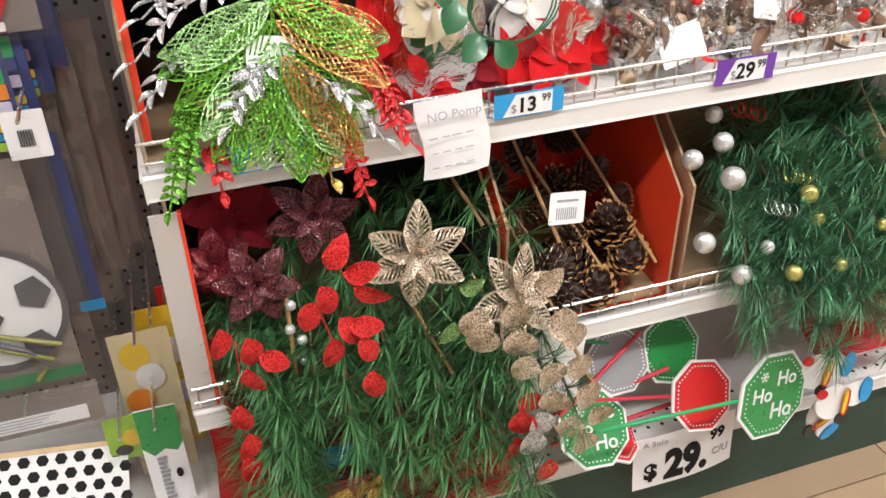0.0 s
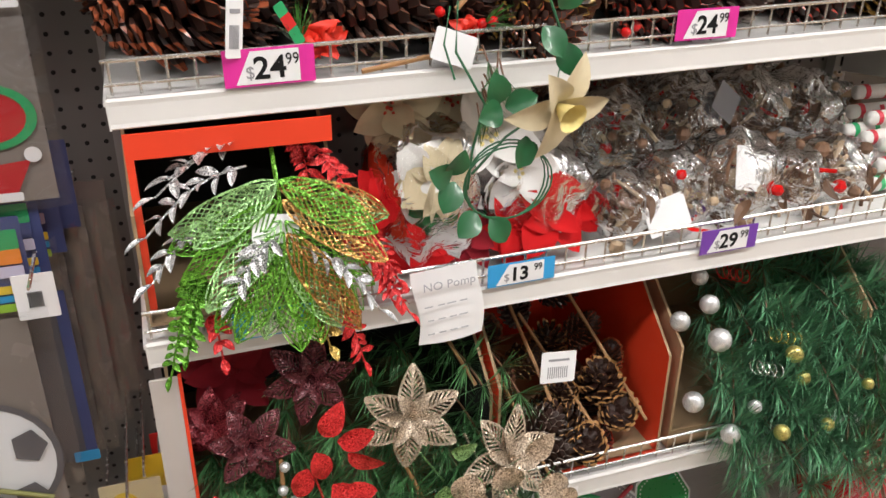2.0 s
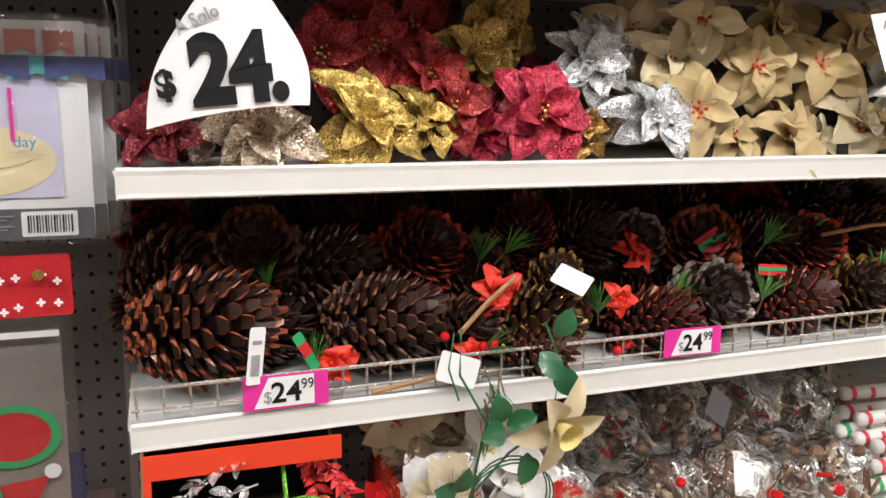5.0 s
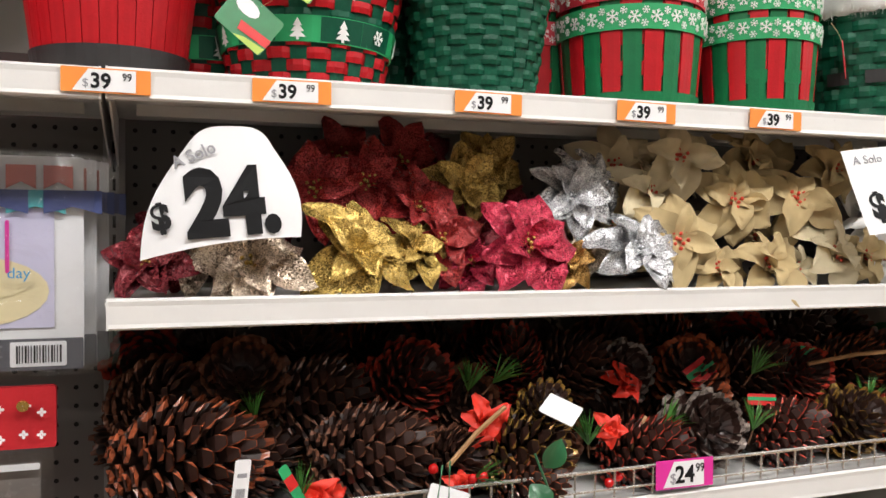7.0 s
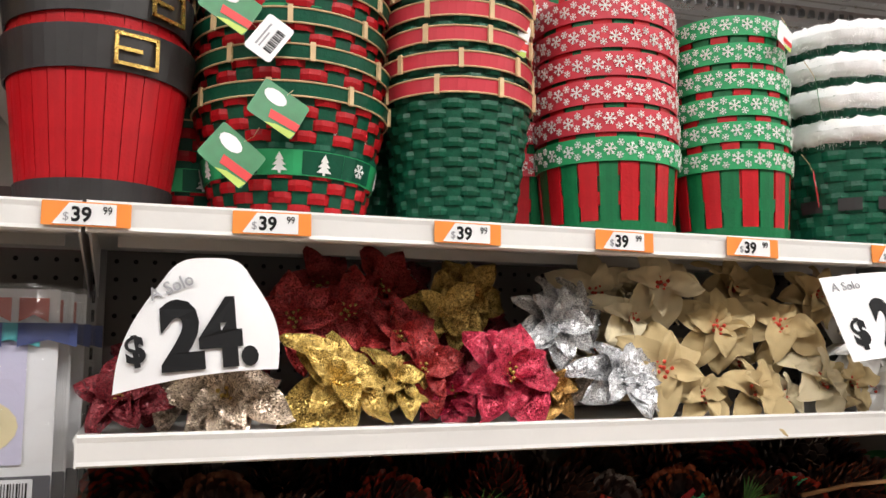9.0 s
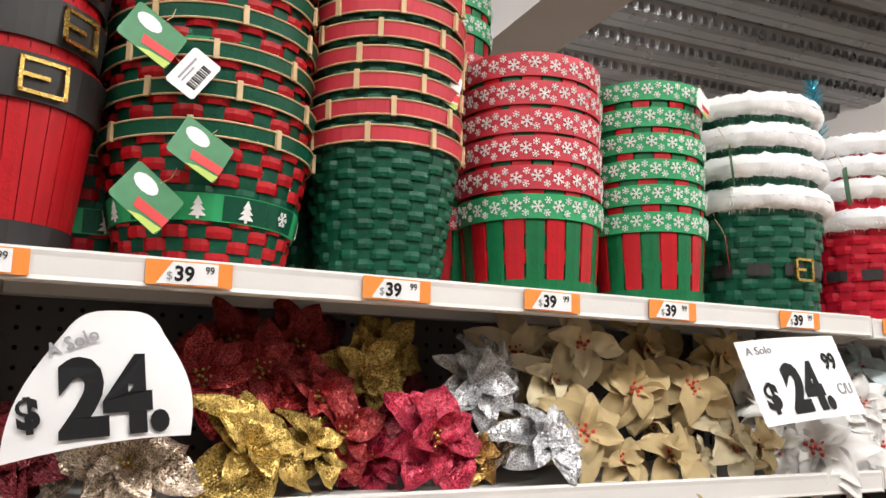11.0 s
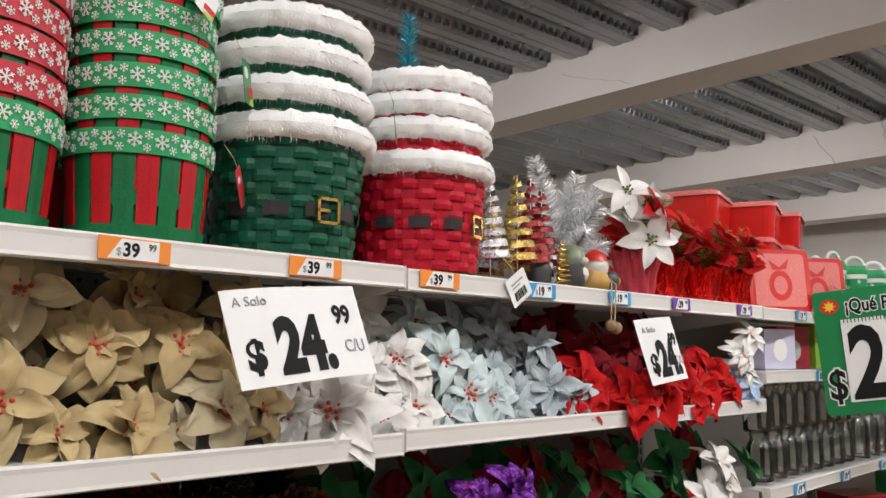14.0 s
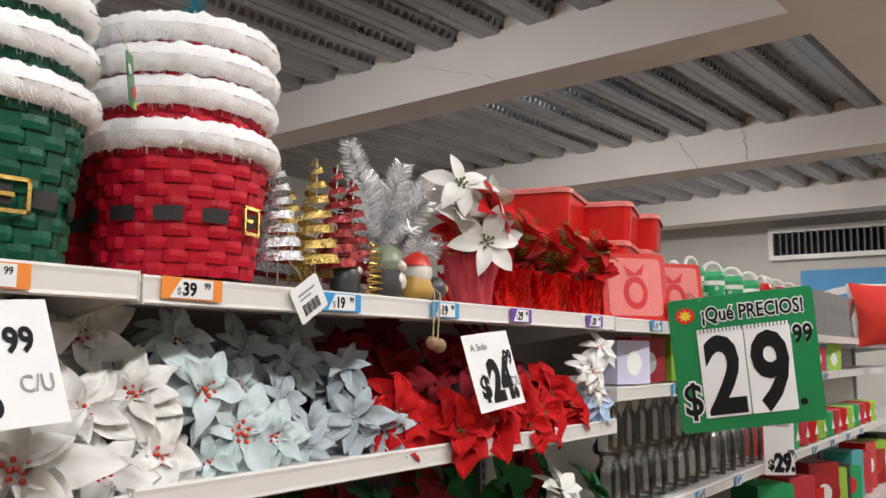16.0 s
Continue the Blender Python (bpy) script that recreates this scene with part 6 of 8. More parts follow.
for p0, p1 in (((0.16, 0.04, 1.005), (0.035, -0.01, 0.965)), ((0.13, 0.0, 0.985), (0.02, -0.03, 0.93)), ((0.16, 0.05, 0.995), (0.05, 0.01, 0.975)), ((0.1, 0.0, 0.93), (0.02, -0.045, 0.885)), ((0.17, -0.05, 0.91), (0.25, -0.085, 0.835)), ((0.15, -0.05, 0.92), (0.1, -0.08, 0.875))):
    plain_spray(p0, p1, GL["icegrey"], "silver glitter leaf spray with small pointed leaves", 6, 0.027, 0.011)
for p0, p1 in (((0.2, 0.06, 0.985), (0.25, -0.02, 0.91)), ((0.215, 0.0, 0.91), (0.29, -0.06, 0.81)), ((0.2, -0.01, 0.86), (0.235, -0.06, 0.755)), ((0.22, 0.02, 0.93), (0.28, -0.05, 0.85)), ((0.19, 0.08, 0.99), (0.2, 0.02, 0.94)), ((0.23, 0.0, 0.9), (0.27, -0.06, 0.83))):
    plain_spray(p0, p1, M_PICK, "red glitter fern spray hanging over the fence", 14, 0.02, 0.008, 62)
for p0, p1 in (((0.07, -0.01, 0.88), (0.025, -0.06, 0.78)), ((0.075, -0.015, 0.87), (0.045, -0.055, 0.8))):
    plain_spray(p0, p1, GL["lime"], "lime glitter fern tip hanging over the fence", 14, 0.018, 0.008, 70)
plain_spray((0.075, -0.03, 0.83), (0.08, -0.06, 0.79), M_PICK, "small red glitter pick", 4, 0.018, 0.01)
plain_spray((0.18, -0.03, 0.82), (0.195, -0.07, 0.79), GL["gold"], "gold glitter pick among leaves", 5, 0.02, 0.012)
card(0.15, -0.046, 0.93, 0.05, 0.03, (M_PAPER,), -20, 10, 5, "white tag tied to a lime leaf spray")

# clear bags
M_BAG = clear("clear_film", (0.96, 0.96, 0.96), 0.1, 0.03, 0.55, 30)
M_BAG2 = clear("crackly_film", (0.95, 0.95, 0.94), 0.1, 0.05, 0.8, 40)


def bag(x, y, z, rx, ry, rz, label, seed=0, m=None):
    """A crumpled clear film bag."""
    b = Build()

    def at(u, v):
        a, c = 2 * math.pi * u, math.pi * v
        d = Vector((math.cos(a) * math.sin(c), math.sin(a) * math.sin(c), math.cos(c)))
        q = d * 2.2 + Vector((seed * 3.1, seed * 1.7, 0))
        k = 1 + 0.2 * noise.noise(q) + 0.06 * abs(noise.noise(q * 3)) + 0.02 * noise.noise(q * 7)
        sq = 1 / max(abs(d.x), abs(d.y), abs(d.z)) ** 0.45
        return x + d.x * rx * k * sq, y + d.y * ry * k * sq, z + d.z * rz * k * sq
    b.grid(at, 36, 22, wrap=True)
    ob = part("clear_bag", b, m or M_BAG, smooth=True)
    ob.visible_shadow = False
    return tagged(ob, label, "plastic bag", "clear bags")


for x, y, z, s, c, tl in ((0.315, 0.09, 1.005, 0.06, "cream_pale", 80), (0.355, 0.045, 0.925, 0.055, "cream_pale", 75), (0.43, 0.07, 0.965, 0.07, "white", 80), (0.33, 0.05, 0.93, 0.05, "white", 85), (0.47, 0.06, 0.92, 0.06, "white", 70), (0.4, 0.12, 1.0, 0.06, "cream_pale", 85), (0.5, 0.03, 0.86, 0.055, "red", 60),
                          (0.46, 0.03, 0.85, 0.05, "red", 70), (0.545, 0.05, 0.86, 0.045, "red", 60), (0.29, 0.05, 0.9, 0.045, "red", 75), (0.33, 0.03, 0.845, 0.045, "red", 60), (0.37, 0.045, 0.86, 0.04, "green", 65), (0.34, 0.04, 0.89, 0.03, "green", 80), (0.4, 0.04, 0.845, 0.04, "darkred", 60), (0.52, 0.1, 0.92, 0.05, "white", 80)):
    poinsettia(x, y, z, s, CLOTH[c], f"{'cream' if c == 'cream_pale' else 'dark red' if c == 'darkred' else c} cloth flower in a clear bag", SEED_RED if c == "cream_pale" else CLOTH["yellow"] if c == "white" else None, tl, jit(20), random.uniform(0, 60), width=0.72, inner=3, outer=5, group="bagged cloth flowers")
bag(0.345, 0.075, 0.905, 0.065, 0.075, 0.09, "clear film bag round cream and red flowers", 1)
bag(0.49, 0.085, 0.885, 0.075, 0.075, 0.075, "clear film bag round white and red flowers", 2)

# vine ring with a cream lily hung from the fence above
vine = thing("flower_garland", "green wire vine ring with a cream lily and leaves", "garland", "", Matrix.Translation((0.005, 0, 0.183)) @ Matrix.Diagonal((0.87, 1, 0.87, 1)))
M_VINE = mat("vine_green", (0.02, 0.12, 0.05), 0.4, vary=0.3)
cr = Build()
for k in range(3):
    cr.tube([(0.463 + (0.055 + 0.003 * k) * math.cos(i * 0.2618), -0.048 - 0.004 * k, 0.885 + (0.055 - 0.003 * k) * math.sin(i * 0.2618)) for i in range(25)], 0.0012, sides=5)
cr.tube([(0.41, -0.01, 1.105), (0.4, -0.03, 1.05), (0.43, -0.05, 0.99), (0.415, -0.05, 0.93), (0.41, -0.05, 0.88)], 0.0018, sides=5)
cr.tube([(0.53, -0.01, 1.105), (0.545, -0.03, 1.05), (0.52, -0.05, 0.98), (0.46, -0.05, 0.945), (0.415, -0.05, 0.9)], 0.0018, sides=5)
cr.tube([(0.4, -0.01, 1.1), (0.385, -0.03, 1.06), (0.395, -0.04, 1.02)], 0.0014, sides=5)
part("vine", cr, M_VINE, vine)
ivy = leaf(0.042, 0.034, 0.25, 0.3).mesh("leaf", mat("ivy_green", (0.018, 0.11, 0.04), 0.35, vary=0.35, scale=40, coat=0.2), True)
for x, z, a in ((0.445, 0.99, 100), (0.455, 0.985, 20), (0.45, 0.985, 190), (0.485, 0.945, 250), (0.475, 0.94, 300), (0.385, 0.9, 150), (0.39, 0.895, 240), (0.38, 0.905, 60), (0.5, 1.08, -60), (0.52, 1.1, 60), (0.53, 1.06, -80), (0.42, 0.85, 220), (0.44, 0.84, 300)):
    part("leaf", ivy, None, vine, at=pose(x, -0.055, z, 90, 0, 0) @ pose(0, 0, 0, jit(20), -10 + jit(20), a))
lily = leaf(0.07, 0.04, 0.35, 0.55).mesh("petal", CLOTH["cream_pale"], True)
for i in range(6):
    part("petal", lily, None, vine, "cream lily petal" if i == 0 else "", at=pose(0.52, -0.06, 0.985, 105, 0, 12) @ pose(0, 0, 0, 0, 0, 60 * i + jit(8)) @ pose(0, 0, 0, jit(10), -30 + 18 * (i % 2), 0))
part("throat", Build().lathe([(0.001, 0.0), (0.008, 0.012), (0.016, 0.03), (0.02, 0.034)], 14), CLOTH["yellow"], vine, smooth=True, at=pose(0.52, -0.06, 0.985, 105, 0, 12))
for i in range(9):
    sprig(0.4 + jit(0.015), -0.015, 1.08 - 0.008 * i, (jit(0.5), -0.5, -0.8), 8, 0.035, M_NEEDLE)

# bagged potpourri
M_CHIP = mat("wood_chip", (0.15, 0.08, 0.045), 0.6, vary=0.5, scale=40, per_island=0.35)
M_CHIP2 = mat("pale_chip", (0.42, 0.31, 0.2), 0.6, vary=0.35, scale=40, per_island=0.4)


def potpourri(x, y, z, s, label, seed):
    t = thing("potpourri_bag", label, "potpourri", "potpourri bags", pose(x, y, z, 0, 0, seed * 37))
    rnd = random.Random(seed)
    for nm, m, n in (("wood_chip", M_CHIP, 46), ("pale_chip", M_CHIP2, 18), ("red_chip", M_BERRY, 4)):
        b = Build()
        for i in range(n):
            d = Vector((rnd.gauss(0, 0.42), rnd.gauss(0, 0.42), rnd.gauss(0, 0.36))) * s
            q = pose(d.x, d.y, d.z, rnd.uniform(0, 180), rnd.uniform(0, 180), rnd.uniform(0, 180))
            if i % 3 == 0:
                b.add(leaf(0.034, 0.016, 0.5, 0.9, 5), q)
            elif i % 3 == 1:
                b.tube([q @ Vector((-0.022, 0, 0)), q @ Vector((0.0, 0.003, 0)), q @ Vector((0.022, 0, 0))], 0.003, sides=5)
            else:
                b.ball(d, rnd.uniform(0.006, 0.012), 0, 8)
        tagged(part(nm, b, m, t), kind="stuff")
    f = Build()

    def at(u, v):
        a, c = 2 * math.pi * u, math.pi * v
        d = Vector((math.cos(a) * math.sin(c), math.sin(a) * math.sin(c), math.cos(c)))
        q = d * 2.5 + Vector((seed * 3.1, seed, 0))
        return d * s * (0.95 + 0.22 * noise.noise(q) + 0.08 * abs(noise.noise(q * 3.2)) + 0.025 * noise.noise(q * 8))
    f.grid(at, 34, 20, wrap=True)
    ob = part("film", f, M_BAG2, t, "crinkled clear film", smooth=True)
    ob.visible_shadow = False
    return t


for i, (x, y, z, s) in enumerate(((0.615, 0.04, 0.86, 0.05), (0.69, 0.05, 0.865, 0.06), (0.79, 0.05, 0.875, 0.066), (0.88, 0.05, 0.862, 0.055), (0.97, 0.055, 0.862, 0.055), (0.65, 0.15, 0.92, 0.065), (0.76, 0.16, 0.935, 0.07), (0.87, 0.16, 0.93, 0.07), (0.98, 0.17, 0.92, 0.065),
                                  (0.6, 0.17, 0.9, 0.06), (0.7, 0.26, 0.96, 0.07), (0.82, 0.27, 0.97, 0.07), (0.94, 0.27, 0.97, 0.07), (0.6, 0.27, 0.95, 0.07), (1.05, 0.2, 0.9, 0.06))):
    potpourri(x, y, z, s, "clear crinkled bag of brown potpourri and dried leaves", i)
card(0.655, -0.005, 0.858, 0.06, 0.045, (M_PAPER,), -20, -15, 0, "plain white label on a potpourri bag")
card(0.8, 0.02, 0.895, 0.06, 0.06, (M_PAPER,), -25, 12, 0, "white card inside a clear bag")
card(0.8, 0.1, 0.965, 0.045, 0.045, (M_GREY,), -25, 40, 0, "grey card inside a clear bag")
M_CANDY = mat("candy_white", (0.8, 0.78, 0.75), 0.3, vary=0.06)
for i in range(9):
    t = thing("striped_stick", "white wrapped stick with red and green stripes", "candy stick", "striped sticks", pose(1.02 + (i % 3) * 0.012, 0.03 + 0.035 * (i // 3) + 0.01 * (i % 3), 0.84 + (i % 3) * 0.026 + 0.03 * (i // 3), 0, jit(3), jit(6)))
    part("stick", Build().tube([(0, 0, 0), (0.17, 0, 0.004)], 0.011, sides=10), M_CANDY, t, smooth=True)
    for k in range(5):
        part("stripe", Build().tube([(0.01 + 0.034 * k, 0, 0.0004), (0.018 + 0.034 * k, 0, 0.0006)], 0.0116, sides=10), M_RIBRED if i % 3 else M_RIBGREEN, t)

# ---- carton shelf ----
B1 = Z1 + 0.001
# shade inside this red carton is painted as near-black inner walls
carton("display_carton", "red display carton crowded with pine and glitter picks", 0.014, 0.408, -0.035, 0.33, B1, 0.748, B1 + 0.02, M_RECESS_SHADE, M_REDBOX)
flap = bpy.data.objects["display_carton.001"]
part("side_flap", Build().box(0.0, 0.03, -0.042, -0.038, B1, 0.765), mat("pale_carton_board", (0.5, 0.46, 0.43), 0.7, vary=0.1, scale=14), flap, "pale inner board of a folded flap")
part("flap_edge", Build().box(0.0302, 0.034, -0.043, -0.035, B1, 0.765), M_REDBOX, flap)
carton("display_carton", "red display carton holding pine cone picks", 0.416, 0.672, -0.035, 0.33, B1, 0.765, B1 + 0.006, M_REDBOX, M_REDBOX)
carton("display_carton", "brown kraft carton holding pine picks with baubles", 0.69, 1.02, -0.03, 0.33, B1, 0.76, B1 + 0.03, M_KRAFT, M_KRAFT)
LBL = "green plastic pine spray spilling from a carton"
for i in range(42):
    x0 = 0.05 + 0.0092 * i + jit(0.02)
    row = i % 3
    pine_spray((x0, 0.06 - 0.02 * row, 0.6 - 0.05 * row), (x0 + jit(0.06), -0.13 - 0.015 * row + jit(0.02), (0.52, 0.43, 0.35)[row] + jit(0.03)), LBL, 6, 18, 0.06, 0.03)
for i in range(6):
    pine_spray((0.16 + 0.05 * i, 0.12, 0.66), (0.13 + 0.06 * i + jit(0.03), -0.03, 0.66 + jit(0.03)), LBL, 4, 20, 0.055, 0.02)
for i in range(58):
    x0 = 0.78 + 0.3 * random.random()
    f = i / 57
    pine_spray((x0, 0.16 - 0.16 * f, 0.7 - 0.2 * f), (max(0.755, x0 + jit(0.12)), 0.0 - 0.14 * f + jit(0.02), 0.68 - 0.27 * f + jit(0.03)), "blue green pine pick spray with long needles", 5, 18, 0.06, 0.03, M_NEEDLE_B, "pine picks in a kraft carton")
for i in range(20):
    x0 = 1.02 + 0.17 * random.random()
    pine_spray((x0, 0.1, 0.6 + jit(0.05)), (x0 + jit(0.1), -0.08, 0.5 + jit(0.06)), "green pine pick beside a kraft carton", 5, 15, 0.055, 0.03, group="pine picks in a kraft carton")

M_SILVERB = glitter("bauble_silver", (0.7, 0.71, 0.73), 1500, 0.5, 0.3, 0.4, 0.7)
M_GOLDB = glitter("bauble_gold", (0.6, 0.5, 0.16), 1500, 0.6, 0.3, 0.4, 0.6)
for x, z, r, m, y in ((0.739, 0.675, 0.0165, 0, -0.045), (0.688, 0.7, 0.014, 0, -0.02), (0.74, 0.712, 0.014, 0, -0.01), (0.74, 0.74, 0.012, 0, 0.02), (0.87, 0.628, 0.013, 1, -0.05), (0.885, 0.59, 0.011, 1, -0.06), (0.829, 0.535, 0.012, 1, -0.1), (0.748, 0.545, 0.014, 0, -0.09), (0.7, 0.59, 0.015, 0, -0.06),
                      (0.79, 0.575, 0.01, 0, -0.08), (0.99, 0.57, 0.009, 1, -0.08), (1.03, 0.6, 0.008, 0, -0.07), (1.06, 0.58, 0.009, 0, -0.07), (0.91, 0.53, 0.01, 1, -0.1)):
    t = thing("bauble", f"{('silver', 'gold')[m]} glitter bauble on a pine pick", "bauble", "small baubles", pose(x, y, z))
    part("ball", Build().ball((0, 0, 0), r, 0, 18), (M_SILVERB, M_GOLDB)[m], t, smooth=True)
    part("wire", Build().tube([(0, 0.0, -r), (0.004, 0.01, -r - 0.012), (0.012, 0.03, -r - 0.02)], 0.0008, sides=4), M_WIRE, t)
for x, z, y, m in ((0.84, 0.655, -0.03, M_GOLD), (0.79, 0.63, -0.06, M_WIRE), (0.77, 0.745, 0.02, M_BERRY)):
    tagged(part("wire_curl", Build().tube([(x + i * 0.0011, y + 0.01 * math.sin(i * 0.55), z - 0.0004 * i + 0.01 * math.cos(i * 0.55)) for i in range(48)], 0.0009, sides=5), m), "curled wire spiral on a pine pick", "wire curl", "wire curls")

# red glitter leaf picks


def leaf_pick(stem, leaves, m, label, ll=0.046, lw=0.036, group="glitter leaf picks", lift=0.012):
    t = thing("leaf_pick", label, "artificial leaf", group)
    part("stem", Build().tube(stem, 0.0016, sides=5), m, t)
    me = leaf(ll, lw, 0.25, 0.35, 8, point=0.75).mesh("leaflet", m, True)
    for x, y, z, a, tip in leaves:
        part("leaflet", me, m, t, at=pose(x, y - 0.045, z + lift, 90, 0, 0) @ pose(0, 0, 0, jit(25), tip, a) @ Matrix.Scale(random.uniform(0.9, 1.1), 4))
    return t


leaf_pick([(0.22, -0.1, 0.42), (0.19, -0.09, 0.52), (0.165, -0.07, 0.62)], [(0.16, -0.09, 0.615, -75, 0), (0.185, -0.09, 0.625, -10, 10), (0.195, -0.095, 0.61, -30, -10), (0.15, -0.095, 0.6, -110, 0), (0.175, -0.1, 0.575, -60, 0), (0.185, -0.1, 0.565, -20, 0),
           (0.165, -0.1, 0.55, -95, 5), (0.195, -0.105, 0.545, -65, 0), (0.205, -0.11, 0.5, -85, 0), (0.17, -0.09, 0.635, 60, 0)], M_PICK, "red glitter heart leaf pick over pine needles", 0.044, 0.026, lift=0.085)
leaf_pick([(0.05, -0.08, 0.36), (0.06, -0.085, 0.5), (0.065, -0.07, 0.6)], [(0.05, -0.095, 0.6, -100, 0), (0.075, -0.1, 0.585, -85, 5), (0.07, -0.1, 0.545, -70, 0), (0.055, -0.105, 0.5, -85, 0), (0.06, -0.11, 0.46, -100, 0), (0.05, -0.11, 0.425, -80, 0), (0.085, -0.1, 0.56, -40, 0), (0.055, -0.1, 0.385, -90, 0)],
          M_PICK, "red glitter heart leaf pick hanging over the shelf edge", 0.044, 0.026, lift=0.075)
leaf_pick([(0.4, -0.1, 0.36), (0.395, -0.1, 0.46)], [(0.39, -0.115, 0.455, -80, 0), (0.385, -0.115, 0.41, -110, 0), (0.43, -0.12, 0.36, -100, 0), (0.395, -0.11, 0.48, -60, 0)], M_PICK, "red glitter pick below champagne leaves")
leaf_pick([(0.41, -0.1, 0.4), (0.405, -0.1, 0.47)], [(0.405, -0.12, 0.42, -90, 0), (0.412, -0.12, 0.45, -80, 0)], GL["silver"], "silver glitter drop pick")
leaf_pick([(0.36, -0.06, 0.62), (0.41, -0.1, 0.5), (0.47, -0.11, 0.36)], [(0.375, -0.1, 0.585, -60, 0), (0.405, -0.1, 0.6, 20, 0), (0.34, -0.1, 0.585, -110, 0), (0.385, -0.11, 0.55, -85, 0), (0.42, -0.11, 0.55, -10, 0), (0.44, -0.11, 0.53, -20, 0), (0.4, -0.115, 0.51, -120, 0), (0.42, -0.115, 0.49, -70, 0),
           (0.45, -0.115, 0.485, -30, 0), (0.43, -0.12, 0.45, -80, 0), (0.465, -0.12, 0.44, -40, 0), (0.46, -0.125, 0.4, -100, 0), (0.485, -0.125, 0.405, -40, 0), (0.475, -0.125, 0.365, -80, 0), (0.35, -0.09, 0.55, -100, 0)], M_CHAMP, "champagne glitter round leaf spray hanging down", 0.042, 0.04, lift=0.045)
leaf_pick([(0.3, -0.04, 0.6), (0.33, -0.07, 0.56)], [(0.32, -0.08, 0.64, 0, 0), (0.335, -0.09, 0.605, -60, 0), (0.31, -0.09, 0.6, -120, 0)], GL["mint"], "pale silver green glitter leaf pick", 0.036, 0.03)


def lace_poinsettia(x, y, z, m, s, label, tilt=75, turn=0, roll=0):
    t = thing("openwork_poinsettia", label, "artificial flower", "openwork glitter flowers", pose(x, y - 0.02, z, tilt, 0, turn) @ pose(0, 0, 0, 0, 0, roll))
    me = lace_leaf(s, s * 0.5, 9, bar=0.0013).mesh("petal", m)
    sm = leaf(s * 0.6, s * 0.26, 0.3, 0.4).mesh("inner_petal", m, True)
    for i in range(6):
        part("petal", me, m, t, at=pose(0, 0, 0, 0, 0, 60 * i + jit(6)) @ pose(0, 0, 0, jit(14), -8 + jit(10), 0))
        part("inner_petal", sm, m, t, at=pose(0, 0, 0.004, 0, 0, 60 * i + 30) @ pose(0, 0, 0, jit(14), -25, 0))
    b = Build()
    tuft(b, (0, 0, 0), (0, 0, 1), 40, s * 0.32, 1.4, 0.0008)
    part("flower_centre", b, m, t)
    return t


lace_poinsettia(0.285, -0.05, 0.672, M_CHAMP, 0.066, "champagne glitter openwork poinsettia above pine sprays", 72, 0, 20)
lace_poinsettia(0.405, -0.075, 0.595, M_CHAMP, 0.07, "champagne glitter openwork poinsettia above pine sprays", 60, 20, 0)
lace_poinsettia(0.175, -0.01, 0.725, M_DUSK, 0.055, "dark red openwork poinsettia in shade", 70, 0, 10)
lace_poinsettia(0.1, -0.03, 0.66, M_DUSK, 0.05, "dark red openwork poinsettia in shade", 70, 0, 50)
poinsettia(0.09, 0.04, 0.715, 0.06, CLOTH["darkred"], "dark red velvet poinsettia in a carton", None, 70, 0, 0, group="carton flowers")
poinsettia(0.06, 0.0, 0.665, 0.045, GL["maroon"], "dark red glitter poinsettia in a carton", None, 75, 0, 30, group="carton flowers")
for x, y, z in ((0.133, -0.07, 0.635), (0.128, -0.075, 0.605), (0.14, -0.08, 0.59), (0.14, -0.075, 0.555)):
    tagged(part("silver_berry", Build().ball((0, 0, 0), 0.0065, 0, 12), M_SILVERB, smooth=True, at=pose(x, y, z)), "small silver glitter berry on a pick", "berry", "silver berries")
for p0, p1 in (((0.27, -0.06, 0.62), (0.32, -0.1, 0.5)), ((0.44, 0.05, 0.64), (0.52, -0.115, 0.43)), ((0.47, 0.12, 0.74), (0.5, -0.02, 0.61)), ((0.5, 0.1, 0.68), (0.585, -0.03, 0.525)), ((0.58, 0.12, 0.7), (0.648, -0.03, 0.55)), ((0.13, -0.06, 0.64), (0.125, -0.11, 0.47)), ((0.36, 0.05, 0.72), (0.39, -0.02, 0.66))):
    tagged(part("pick_stick", Build().tube([p0, p1], 0.0026), M_STICK), "straight tan wooden pick stick", "stick", "pick sticks")
for i, (x, y, z, k, s) in enumerate(((0.48, -0.01, 0.555, "silver", 0.66), (0.53, 0.0, 0.55, "tan", 0.66), (0.5, -0.02, 0.515, "silver", 0.58), (0.56, -0.02, 0.52, "tan", 0.6), (0.6, 0.02, 0.59, "tan", 0.64), (0.62, 0.0, 0.55, "tan", 0.58), (0.545, 0.03, 0.575, "tan", 0.45), (0.45, 0.06, 0.6, "dark", 0.55), (0.5, 0.08, 0.61, "gold", 0.5),
                                        (0.55, 0.1, 0.62, "tan", 0.55), (0.6, 0.1, 0.63, "copper", 0.5), (0.46, 0.14, 0.63, "dark", 0.55), (0.52, 0.16, 0.65, "silver", 0.5), (0.6, 0.18, 0.66, "dark", 0.55), (0.44, 0.0, 0.53, "tan", 0.5), (0.59, -0.01, 0.51, "red", 0.35), (0.63, 0.06, 0.6, "copper", 0.45), (0.06, -0.07, 0.515, "copper", 0.4), (0.1, -0.09, 0.4, "red", 0.4), (0.53, 0.05, 0.53, "dark", 0.6), (0.47, 0.06, 0.54, "dark", 0.6), (0.6, 0.06, 0.54, "dark", 0.6))):
    pinecone(x, y, z, k, s, 40 + jit(50), jit(180), "pine cone picks")
